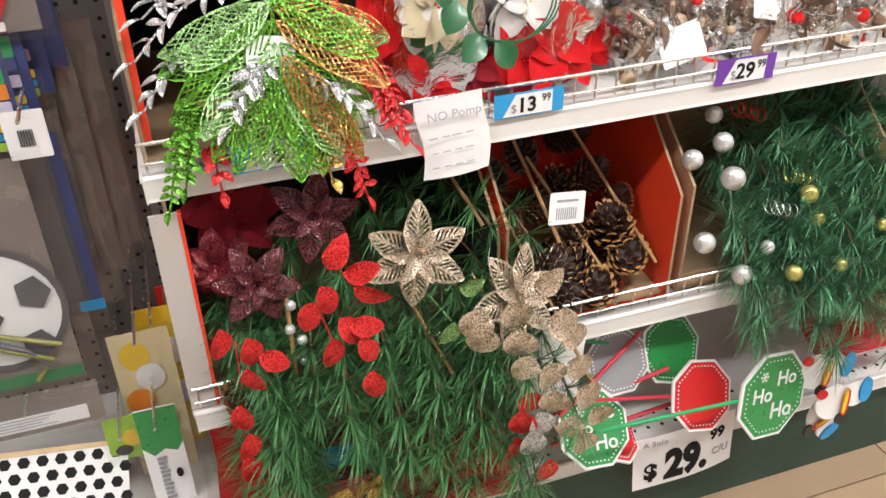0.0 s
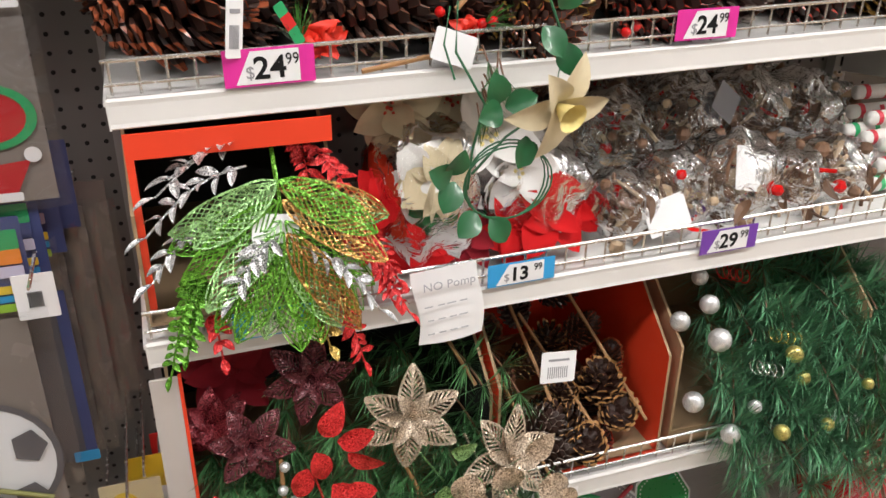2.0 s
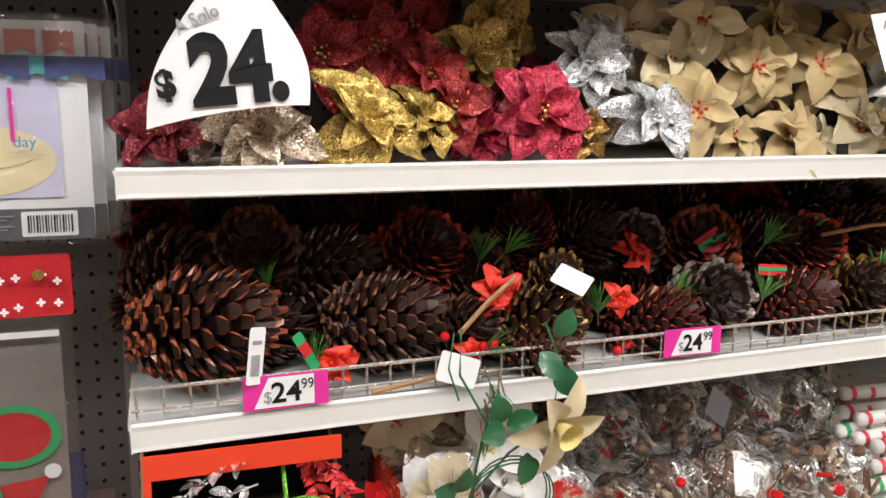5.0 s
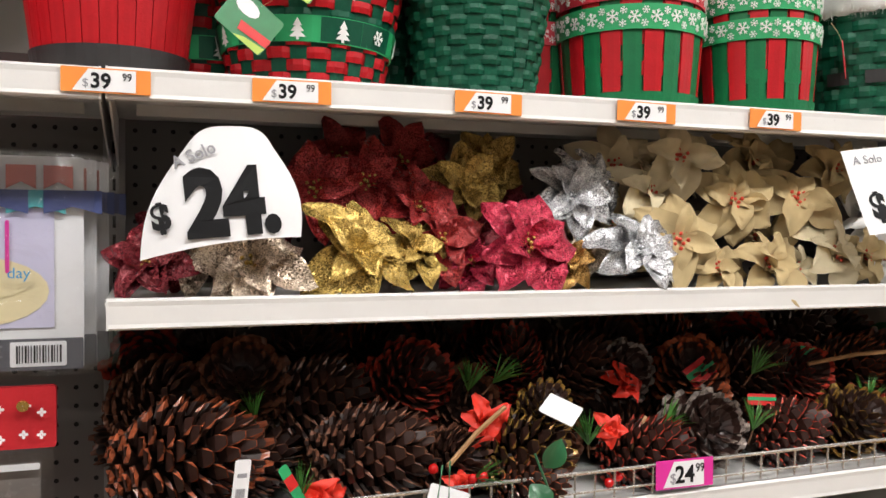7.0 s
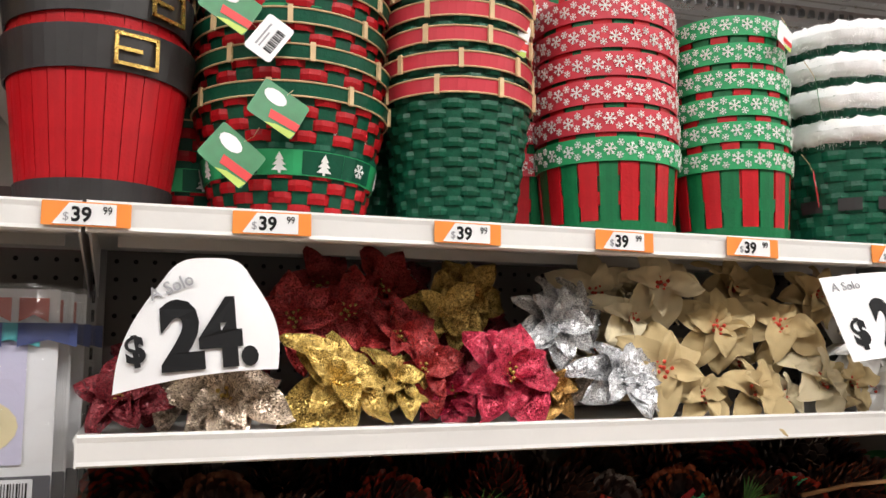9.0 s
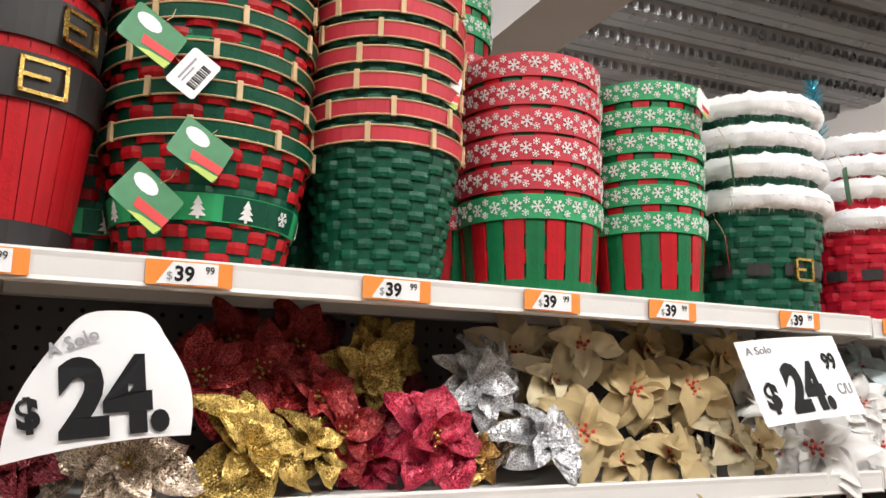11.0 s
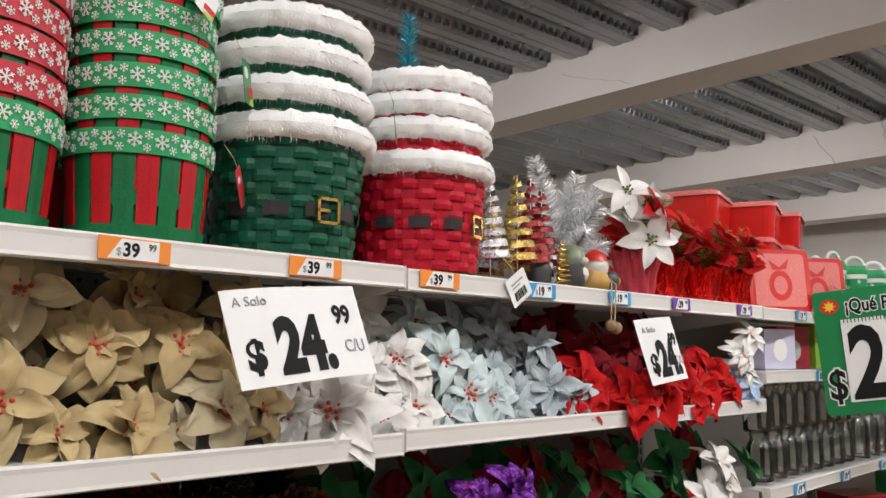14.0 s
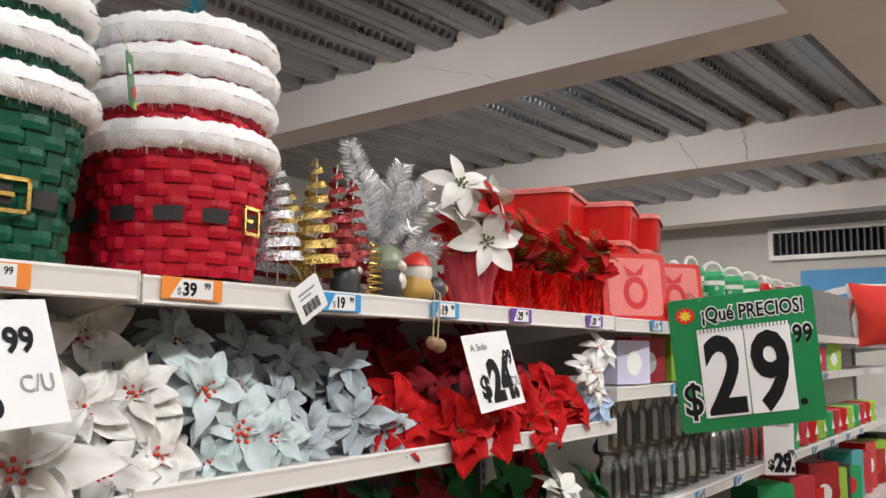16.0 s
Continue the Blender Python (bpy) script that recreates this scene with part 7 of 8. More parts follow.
card(0.515, -0.005, 0.652, 0.052, 0.045, (M_PAPER,), -10, 6, 0, "white bar code tag on pine cone picks", True)
for x, z in ((0.15, 0.39), (0.19, 0.4)):
    leaf_pick([(x, -0.09, z - 0.02), (x, -0.08, z + 0.03)], [(x, -0.125, z, -60, 0), (x + 0.01, -0.125, z + 0.02, -120, 0), (x - 0.01, -0.12, z + 0.01, -90, 0)], GL["gold"], "gold glitter leaf pick low in the pine", 0.028, 0.026)

# ---- base deck ----
B0 = Z0 + 0.001
M_SHINYRED = mat("shiny_red_pack", (0.4, 0.01, 0.015), 0.15, vary=0.3, scale=12, coat=0.6)
for i in range(6):
    t = thing("packed_flower_bundle", "flat red pack in clear film lying on the base deck", "packet", "red packs", pose(0.22 + jit(0.02), 0.06, B0 + 0.016 + i * 0.018, jit(2), jit(2), jit(5)))
    part("pack", rounded(-0.19, 0.2, -0.13, 0.17, 0.01, 0, 0.014).mesh("pack", M_SHINYRED), None, t, at=pose(0, 0, 0, -90, 0, 0))
    fb = Build().grid(lambda u, v: ((u - 0.5) * 0.42, (v - 0.5) * 0.32 - 0.02, 0.002 + 0.006 * noise.noise((u * 9, v * 9, i))), 24, 18)
    f = part("film", fb, M_BAG, t)
    f.visible_shadow = False
part_blue = thing("blue_pack", "blue printed pack under pine sprays", "packet", "", pose(0.17, -0.06, 0.355, 20, 0, 0))
part("pack", rounded(-0.04, 0.04, -0.02, 0.03, 0.004, 0, 0.01), M_BLUE, part_blue)


def octagon_sign(x, y, z, r, m, ry, rx, rz, stick, label, text=True):
    t = thing("stake_sign", label, "sign", "octagon stake signs", pose(x, y, z, rx, ry, rz))
    def oct_(rr, y0, y1):
        b = Build()
        p = [(rr * math.cos(math.pi / 8 + a * math.pi / 4), rr * math.sin(math.pi / 8 + a * math.pi / 4)) for a in range(8)]
        b.poly([(px, y0, pz) for px, pz in p])
        b.poly([(px, y1, pz) for px, pz in p][::-1])
        for (ax, az), (bx, bz) in zip(p, p[1:] + p[:1]):
            b.poly([(ax, y0, az), (ax, y1, az), (bx, y1, bz), (bx, y0, bz)])
        return b
    part("border", oct_(r, 0, 0.004), M_PAPER, t)
    part("face", oct_(r * 0.93, -0.001, 0.0), m, t)
    dots = Build()
    for a in range(8):
        a0, a1 = math.pi / 8 + a * math.pi / 4, math.pi / 8 + (a + 1) * math.pi / 4
        for k in range(6):
            f = (k + 0.5) / 6
            px, pz = r * 0.83 * ((1 - f) * math.cos(a0) + f * math.cos(a1)), r * 0.83 * ((1 - f) * math.sin(a0) + f * math.sin(a1))
            dots.box(px - 0.0012, px + 0.0012, -0.0015, -0.0011, pz - 0.0012, pz + 0.0012)
    part("dotted_line", dots, M_PAPER, t)
    if text:
        words("Ho", -r * 0.62, -r * 0.1, r * 0.32, M_PAPER, t, y=-0.0018, bold=0.0005)
        words("Ho", r * 0.02, r * 0.22, r * 0.32, M_PAPER, t, y=-0.0018, bold=0.0005)
        words("Ho", -r * 0.05, -r * 0.5, r * 0.36, M_PAPER, t, y=-0.0018, bold=0.0005)
        part("snowflake", Build().add(FLAKE, pose(-r * 0.35, -0.0018, r * 0.45)), M_PAPER, t)
    if stick:
        part("stick", Build().tube([(-r * 0.6, 0.006, 0), (-stick, 0.01, 0.0)], 0.003), M_RIBGREEN if m is not M_REDCARD else M_RIBRED, t)
    return t


M_SIGNG = mat("sign_green", (0.03, 0.27, 0.07), 0.3, vary=0.06)
octagon_sign(0.835, -0.115, 0.315, 0.076, M_SIGNG, 12, -14, 8, 0.34, "green octagon stake sign with white lettering")
octagon_sign(0.555, -0.07, 0.295, 0.062, M_SIGNG, 8, -40, 0, 0.0, "green octagon stake sign lying on the deck")
octagon_sign(0.74, -0.07, 0.305, 0.06, M_REDCARD, 14, -30, 0, 0.3, "red octagon stake sign with a white border", text=False)
octagon_sign(0.72, 0.0, 0.35, 0.06, M_SIGNG, 20, -30, 0, 0.2, "green octagon stake sign behind others", text=False)
octagon_sign(0.62, -0.01, 0.36, 0.055, M_GREY, 0, -30, 0, 0.0, "grey back of an octagon stake sign", text=False)
octagon_sign(0.6, -0.05, 0.255, 0.055, M_REDCARD, 30, -70, 0, 0.0, "red octagon stake sign lying flat", text=False)
for p0, p1, m in (((0.45, -0.02, 0.28), (0.7, -0.03, 0.34), M_RIBRED), ((0.5, -0.06, 0.33), (0.66, 0.0, 0.40), M_RIBRED), ((0.48, 0.02, 0.3), (0.75, 0.02, 0.38), M_RIBGREEN), ((0.5, -0.04, 0.25), (0.78, -0.05, 0.29), M_RIBRED)):
    tagged(part("sign_stick", Build().tube([p0, p1], 0.0035), m), "thin plastic sign stick lying on the deck", "stick", "sign sticks")


def snow_cutout(x, y, z, ry, rx, label):
    """A flat printed figure board: plain discs for body, head, hat and scarf."""
    t = thing("stake_sign", label, "sign", "figure stake signs", pose(x, y, z, rx, ry, 0))

    def disc(cx, cz, rx_, rz_, y0, m, nm):
        b = Build()
        b.poly([(cx + rx_ * math.cos(a * math.pi / 10), y0, cz + rz_ * math.sin(a * math.pi / 10)) for a in range(20)])
        b.poly([(cx + rx_ * math.cos(a * math.pi / 10), y0 + 0.003, cz + rz_ * math.sin(a * math.pi / 10)) for a in range(20)][::-1])
        part(nm, b, m, t)
    disc(-0.02, 0, 0.036, 0.03, 0, M_FLAKE, "body_board")
    disc(0.018, 0.012, 0.024, 0.021, -0.0035, M_FLAKE, "head_board")
    disc(0.035, 0.02, 0.012, 0.022, -0.007, M_BLUE, "hat_board")
    disc(-0.002, 0.002, 0.007, 0.024, -0.0075, M_REDCARD, "scarf_board")
    disc(-0.005, 0.004, 0.004, 0.022, -0.0085, M_YELLOW, "scarf_stripe")
    disc(-0.05, 0.018, 0.01, 0.008, -0.004, M_REDCARD, "mitten_board")
    disc(0.0, -0.03, 0.012, 0.01, -0.004, M_BELT, "boot_board")
    return t


snow_cutout(0.965, -0.13, 0.275, 10, -12, "flat printed winter figure stake sign with a blue hat")
snow_cutout(0.945, -0.1, 0.315, 20, -12, "flat printed winter figure stake sign behind another")
snow_cutout(0.945, -0.115, 0.225, 80, -12, "flat printed winter figure stake sign hanging low")
for i in range(4):
    t = thing("burgundy_packet", "burgundy printed packet on the base deck", "packet", "burgundy packets", pose(1.08 + 0.03 * i, -0.02 + 0.05 * i, B0 + 0.1, -60, 0, 0))
    part("pack", rounded(-0.1, 0.1, -0.05, 0.08, 0.006, 0, 0.02), M_SHINYRED, t)


# ---- pegboard bay: packs on hooks ----
mat_olive = mat("olive_edge", (0.2, 0.2, 0.05), 0.5)
M_FILM = clear("pack_film", (0.96, 0.96, 0.96), 0.06, 0.04, 0.5, 18)


def hung_pack(name, label, x0, x1, z0, z1, y, pieces, film=True, thick=0.012, tilt=0.0, sheets=1):
    """A flat pack on a peg hook. pieces: (part name, material, mesh in x and z from the pack's lower left corner)."""
    t = thing(name, label, "packet", "hanging packs", pose(x0, y, z0, tilt, 0, 0))
    w, h = x1 - x0, z1 - z0
    first = t
    for k, (nm, m, b) in enumerate(pieces):
        ob = part(nm, b, m, first, at=pose(0, -0.0012 * (k + 1) if k else 0, 0))
        first = ob if k == 0 else first
    part("hook", Build().tube([(w * 0.5, -0.05, h + 0.004), (w * 0.5, 0.06, h + 0.006), (w * 0.5, BACK - y, h + 0.01)], 0.0022, sides=5), M_WIRE, t)
    if film:
        f = part("film", Build().grid(lambda u, v: (u * (w + 0.016) - 0.004, -0.0012 * len(pieces) - 0.004 - 0.006 * abs(noise.noise((u * 5, v * 6, x0 * 9 + z0))) - 0.004 * noise.noise((u * 14, v * 14, z0)), v * (h + 0.01) - 0.005), 22, 26), M_FILM, t, "clear crinkled film", smooth=True)
        f.visible_shadow = False
    return t


def plate(x0, x1, z0, z1, t=0.001, r=0.002):
    return rounded(x0, x1, z0, z1, r, -t, 0)


def ellipse(cx, cz, rx, rz, n=24, y=-0.0006):
    return Build().poly([(cx + rx * math.cos(2 * math.pi * a / n), y, cz + rz * math.sin(2 * math.pi * a / n)) for a in range(n)])


def ringed(cx, cz, rx, rz, k=0.78, n=28):
    b = Build()
    for a in range(n):
        u, v = 2 * math.pi * a / n, 2 * math.pi * (a + 1) / n
        b.poly([(cx + rx * q * math.cos(s), -0.0008, cz + rz * q * math.sin(s)) for s, q in ((u, k), (u, 1), (v, 1), (v, k))])
    return b


def bars(x0, x1, z, n, dz, h):
    b = Build()
    for i in range(n):
        b.box(x0, x0 + (x1 - x0) * (1 - 0.12 * (i % 3)), -0.0006, 0, z - i * dz, z - i * dz + h)
    return b


def code(x0, x1, z0, z1):
    b = Build()
    for i in range(16):
        x = x0 + (x1 - x0) * i / 16
        b.box(x, x + (x1 - x0) * (0.022 if i % 3 else 0.04), -0.0006, 0, z0, z1)
    return b


def bunting(z, m1, n=5, dx=0.036, off=0.0):
    b = Build()
    for i in range(n):
        x = off + i * dx
        b.poly([(x, -0.0006, z), (x + dx * 0.8, -0.0006, z), (x + dx * 0.8, -0.0006, z - 0.026), (x + dx * 0.4, -0.0006, z - 0.018), (x, -0.0006, z - 0.026)])
    return b


M_LILAC = mat("print_lilac", (0.6, 0.58, 0.75), 0.5, vary=0.06)
M_CAKE = mat("print_cake", (0.78, 0.68, 0.42), 0.5, vary=0.1, scale=60)
M_NAVY = mat("print_navy", (0.05, 0.07, 0.2), 0.5, vary=0.1)
M_CORAL = mat("print_coral", (0.62, 0.2, 0.17), 0.5, vary=0.1)
M_SLATE = mat("print_slate", (0.1, 0.1, 0.115), 0.5, vary=0.1)
M_TEALP = mat("print_teal", (0.08, 0.4, 0.42), 0.5, vary=0.1)
M_FELT = mat("felt_red", (0.5, 0.01, 0.018), 0.8, vary=0.15, scale=30, bump=0.3)
M_LIMEP = mat("print_lime", (0.35, 0.6, 0.06), 0.5, vary=0.15)
M_CLEARGREY = mat("cloudy_plastic", (0.22, 0.195, 0.18), 0.25, vary=0.35, scale=9, bump=0.3, bump_scale=30)
W_ = 0.225
for k in range(3):
    hung_pack("banner_pack", "clear pack with a printed cake and bunting card" if k == 0 else "clear pack with a printed card behind another", -0.25 + 0.012 * k, -0.025 + 0.012 * k, 1.25, 1.482, 0.118 + 0.03 * k,
              [("card", M_PAPER, plate(0, W_, 0, 0.232)), ("picture", M_LILAC, plate(0.02, 0.195, 0.045, 0.175)), ("cake", M_CAKE, ellipse(0.115, 0.085, 0.075, 0.038)), ("cake_top", M_YELLOW if k else M_CAKE, ellipse(0.115, 0.098, 0.06, 0.022)),
               ("candle", M_MAGENTA, plate(0.147, 0.151, 0.105, 0.162)), ("bunting", M_CORAL, bunting(0.222, None, 6, 0.037)), ("bunting", M_TEALP, bunting(0.195, None, 3, 0.074)), ("bunting", M_NAVY, bunting(0.195, None, 3, 0.074, 0.037)),
               ("footer", M_SLATE, plate(0, W_, 0, 0.034)), ("code_field", M_PAPER, plate(0.152, 0.208, 0.004, 0.031)), ("bar_code", M_BLACK, code(0.158, 0.204, 0.008, 0.027)), ("print", M_GREY, bars(0.09, 0.145, 0.026, 6, 0.0036, 0.0014))])
words("day", 0.15, 0.1, 0.012, M_BLUE, bpy.data.objects["banner_pack"], y=-0.018)
felt = hung_pack("felt_pack", "red felt pack with white flowers and a gold button", -0.21, -0.053, 1.165, 1.232, 0.12, [("felt", M_FELT, plate(0, 0.157, 0, 0.067, 0.012, 0.004)), ("fold", M_FELT, plate(0, 0.15, 0.028, 0.062, 0.006, 0.003))], film=False)
fl = Build()
for i in range(14):
    cx, cz = 0.03 + (i % 7) * 0.019 + jit(0.004), 0.014 + (i // 7) * 0.03 + jit(0.006)
    for a in range(4):
        fl.add(ellipse(0.0026, 0, 0.0024, 0.0018, 6, 0), pose(cx, -0.0195, cz, 0, 90 * a, 0))
part("flower_print", fl, M_PAPER, felt)
part("button", Build().lathe([(0.0005, 0.003), (0.006, 0.003), (0.0065, 0)], 16), M_GOLD, felt, at=pose(0.125, -0.0195, 0.048, 90, 0, 0))
mel = hung_pack("cutout_pack", "clear bag with red and green felt cut-outs", -0.24, -0.068, 0.925, 1.16, 0.125,
                [("back_sheet", M_CLEARGREY, plate(0, 0.17, 0, 0.232)), ("red_slice", M_FELT, ellipse(0.115, 0.1, 0.042, 0.03)), ("green_rind", M_RIBGREEN, ringed(0.115, 0.1, 0.05, 0.037)), ("red_hat", M_FELT, Build().poly([(0.07, 0, 0.01), (0.13, 0, 0.012), (0.15, 0, 0.05), (0.11, 0, 0.046), (0.08, 0, 0.04)])),
                 ("hat_pompom", M_PAPER, ellipse(0.153, 0.056, 0.009, 0.009)), ("hat_trim", M_PAPER, plate(0.06, 0.135, 0.004, 0.014)), ("green_rind", M_RIBGREEN, ringed(0.05, 0.03, 0.05, 0.04)), ("header", M_PAPER, plate(0.1, 0.17, 0.215, 0.222))])
for k in range(4):
    hung_pack("striped_card_pack", "printed pack header with blue, orange and green stripes", -0.27 + 0.012 * k, -0.115 + 0.018 * k, 0.80 + 0.018 * k, 0.915 + 0.006 * k, 0.11 + 0.03 * k,
              [("card", M_NAVY, plate(0, 0.155 + 0.006 * k, 0, 0.115)), ("stripe", M_RIBGREEN, plate(0, 0.15, 0.076, 0.1)), ("stripe", M_ORANGE if k == 0 else M_NAVY, plate(0.04, 0.15, 0.058, 0.076)), ("dotted_band", M_LILAC, plate(0, 0.15, 0.042, 0.056)),
               ("stripe", M_YELLOW, plate(0, 0.15, 0.022, 0.032)), ("stripe", M_BLUE, plate(0, 0.15, 0.012, 0.02)), ("stripe", M_LIMEP, plate(0, 0.15, 0, 0.01))], film=(k == 0))
hung_pack("white_card", "white pack card with a bar code", -0.135, -0.085, 0.79, 0.85, 0.095, [("card", M_PAPER, plate(0, 0.045, 0, 0.058)), ("bar_code", M_BLACK, code(0.014, 0.03, 0.016, 0.036))], film=False)
ball = hung_pack("ball_pack", "clear bag with a black and white ball cut-out", -0.33, -0.115, 0.46, 0.80, 0.105, [("back_sheet", M_CLEARGREY, plate(0, 0.2, 0, 0.33)), ("ball", M_PAPER, ellipse(0.12, 0.13, 0.078, 0.085, 28)), ("rim", M_SLATE, ringed(0.12, 0.13, 0.086, 0.093, 0.9)),
                 ("patch", M_SLATE, ellipse(0.1, 0.12, 0.03, 0.03, 5)), ("patch", M_SLATE, ellipse(0.17, 0.15, 0.022, 0.026, 5)), ("patch", M_SLATE, ellipse(0.09, 0.2, 0.026, 0.02, 5)), ("patch", M_SLATE, ellipse(0.16, 0.075, 0.022, 0.022, 5)), ("footer", M_GREEN_CARD, plate(0, 0.2, 0.012, 0.03))])
for i, (za, zb) in enumerate(((0.15, 0.07), (0.12, 0.04), (0.1, 0.02))):
    part("yellow_line", Build().tube([(0.04 + 0.02 * i, -0.014, za), (0.12 + 0.025 * i, -0.015, za - 0.05), (0.185 - 0.02 * i, -0.014, zb)], 0.0035, sides=6), M_SLATE if i == 1 else mat_olive, ball)
for k in range(4):
    hung_pack("long_bag", "long hanging bag of cloudy brown plastic", -0.2 + 0.028 * k, -0.1 + 0.022 * k, 0.5 + 0.02 * k, 0.86, 0.16 + 0.035 * k, [("sheet", M_CLEARGREY, plate(0, 0.085, 0, 0.33, 0.004))], thick=0.01)
hung_pack("blue_strip_pack", "blue edged hanging pack", -0.16, -0.085, 0.535, 0.8, 0.15, [("sheet", M_SLATE, plate(0, 0.07, 0, 0.26)), ("blue_edge", M_NAVY, plate(0.056, 0.07, 0, 0.26)), ("blue_foot", M_BLUE, plate(0.04, 0.072, 0, 0.016))], film=False)
for k in range(3):
    hung_pack("candy_pack", "bright printed pack with round sweets", -0.1 + 0.035 * k, -0.02 + 0.008 * k, 0.22, 0.5 - 0.01 * k, 0.14 + 0.05 * k,
              [("card", (M_CAKE, M_YELLOW, M_REDCARD)[k], plate(0, 0.062 - 0.016 * k + 0.02, 0, 0.27)), ("sweet", M_YELLOW, ellipse(0.03, 0.23, 0.02, 0.025)), ("sweet", M_PAPER, ellipse(0.045, 0.19, 0.02, 0.024)), ("sweet", M_ORANGE, ellipse(0.025, 0.15, 0.02, 0.022)), ("sweet", M_LILAC, ellipse(0.05, 0.11, 0.018, 0.022)), ("sweet", M_LIMEP, ellipse(0.025, 0.06, 0.022, 0.024))], film=(k == 0))
hung_pack("green_card_pack", "white and green hanging card with a bar code", -0.084, -0.028, 0.16, 0.405, 0.075, [("card", M_PAPER, plate(0, 0.056, 0, 0.245, 0.003)), ("green_top", M_SIGNG, plate(0, 0.056, 0.175, 0.245)), ("brush_edge", M_SIGNG, Build().poly([(0, 0, 0.176), (0.056, 0, 0.176), (0.046, 0, 0.16), (0.03, 0, 0.168), (0.014, 0, 0.158)])),
           ("print", M_GREY, bars(0.016, 0.03, 0.15, 12, 0.009, 0.005)), ("bar_code", M_BLACK, code(0.01, 0.032, 0.02, 0.05)), ("slot", M_BLACK, ellipse(0.042, 0.12, 0.005, 0.01, 10))], film=False)
hexb = thing("hexagon_box", "white box printed with black hexagons and wood edges", "box", "", pose(-0.34, 0.0, B0 + 0.03, -48, 9, 0))
part("body", Build().box(0, 0.22, 0.0, 0.09, 0.0, 0.15), M_PAPER, hexb)
hx = Build()
for i in range(9):
    for j in range(7):
        hx.poly([(0.012 + i * 0.024 + 0.012 * (j % 2) + 0.0085 * math.cos(a * math.pi / 3), -0.001, 0.014 + j * 0.021 + 0.0085 * math.sin(a * math.pi / 3)) for a in range(6)])
part("hexagon_print", hx, M_BLACK, hexb)
part("wood_edge", Build().box(-0.002, 0.224, -0.003, 0.093, 0.15, 0.157).box(-0.002, 0.224, -0.004, 0.0, -0.004, 0.006), M_STRAW, hexb)
hung_pack("clear_pack", "clear bag with a white printed slip", -0.3, -0.11, 0.385, 0.455, 0.1, [("sheet", M_CLEARGREY, plate(0, 0.18, 0, 0.07)), ("slip", M_PAPER, plate(0.03, 0.16, 0.01, 0.034)), ("print", M_GREY, bars(0.04, 0.12, 0.03, 4, 0.005, 0.001))])
hung_pack("lime_pack", "lime green printed pack low on the pegboard", -0.13, -0.08, 0.3, 0.38, 0.1, [("sheet", M_LIMEP, plate(0, 0.05, 0, 0.08)), ("sweet", M_YELLOW, ellipse(0.035, 0.04, 0.014, 0.016)), ("sweet", M_BELT, ellipse(0.02, 0.02, 0.012, 0.01))])
flag = thing("yellow_card", "small yellow shelf card on a peg", "tag", "", pose(-0.118, 0.09, 1.52))
part("card", plate(-0.02, 0.0, -0.015, 0.015), M_YELLOW, flag)

# ---- far bays ----
M_PLRED = mat("red_plastic", (0.62, 0.015, 0.012), 0.22, vary=0.08, scale=20)


def food_box(x, y, z, w, d, h, rz, label):
    t = thing("food_container", label, "container", "red containers", pose(x, y, z, 0, 0, rz))
    b = Build()

    def ring_(s, zz):
        r = min(w, d) * 0.18
        pts = []
        for cx, cy, a0 in ((w / 2 - r, d / 2 - r, 0), (-w / 2 + r, d / 2 - r, 90), (-w / 2 + r, -d / 2 + r, 180), (w / 2 - r, -d / 2 + r, 270)):
            for i in range(5):
                a = radians(a0 + 22.5 * i)
                pts.append(((cx + r * math.cos(a)) * s, (cy + r * math.sin(a)) * s, zz))
        return pts
    levels = [ring_(0.88, 0), ring_(0.97, h), ]
    for p, q in zip(levels, levels[1:]):
        for i in range(20):
            b.poly([p[i], p[(i + 1) % 20], q[(i + 1) % 20], q[i]])
    b.poly(levels[0][::-1])
    part("tub", b, M_PLRED, t)
    l = Build()
    lv = [ring_(1.02, h - 0.006), ring_(1.02, h + 0.004), ring_(0.97, h + 0.008), ring_(0.9, h + 0.006)]
    for p, q in zip(lv, lv[1:]):
        for i in range(20):
            l.poly([p[i], p[(i + 1) % 20], q[(i + 1) % 20], q[i]])
    l.poly(lv[-1])
    part("lid", l, mat_pink, t, "cloudy pale lid")
    return t


mat_pink = mat("cloudy_pink_lid", (0.75, 0.2, 0.18), 0.25, vary=0.08)
T3 = Z5 - 0.004
for x, y, n in ((2.56, 0.22, 3), (2.8, 0.18, 3), (3.02, 0.2, 3)):
    for k in range(n):
        food_box(x + jit(0.02), y, T3 + k * 0.104, 0.22, 0.16, 0.094, 12 + jit(6), "red plastic food container with a cloudy lid in a stack")
for x in (2.7, 2.98):
    t = thing("gift_box", "red box with a clear window and a printed ornament", "box", "red window boxes", pose(x, 0.055, T3, -6, 0, -38))
    part("body", rounded(-0.09, 0.09, 0, 0.17, 0.015, 0, 0.05), M_PLRED, t)
    part("window", rounded(-0.075, 0.075, 0.012, 0.158, 0.012, -0.002, -0.0005), mat_pink, t)
    part("ornament_print", ellipse(0, 0.07, 0.034, 0.042, 24, -0.003), M_REDCARD, t)
    part("ornament_detail", ellipse(0, 0.07, 0.02, 0.026, 16, -0.0038), mat_pink, t)
    part("bow_print", Build().poly([(-0.03, -0.0034, 0.14), (0, -0.0034, 0.12), (0.03, -0.0034, 0.145), (0.02, -0.0034, 0.115), (-0.02, -0.0034, 0.112)]), M_REDCARD, t)


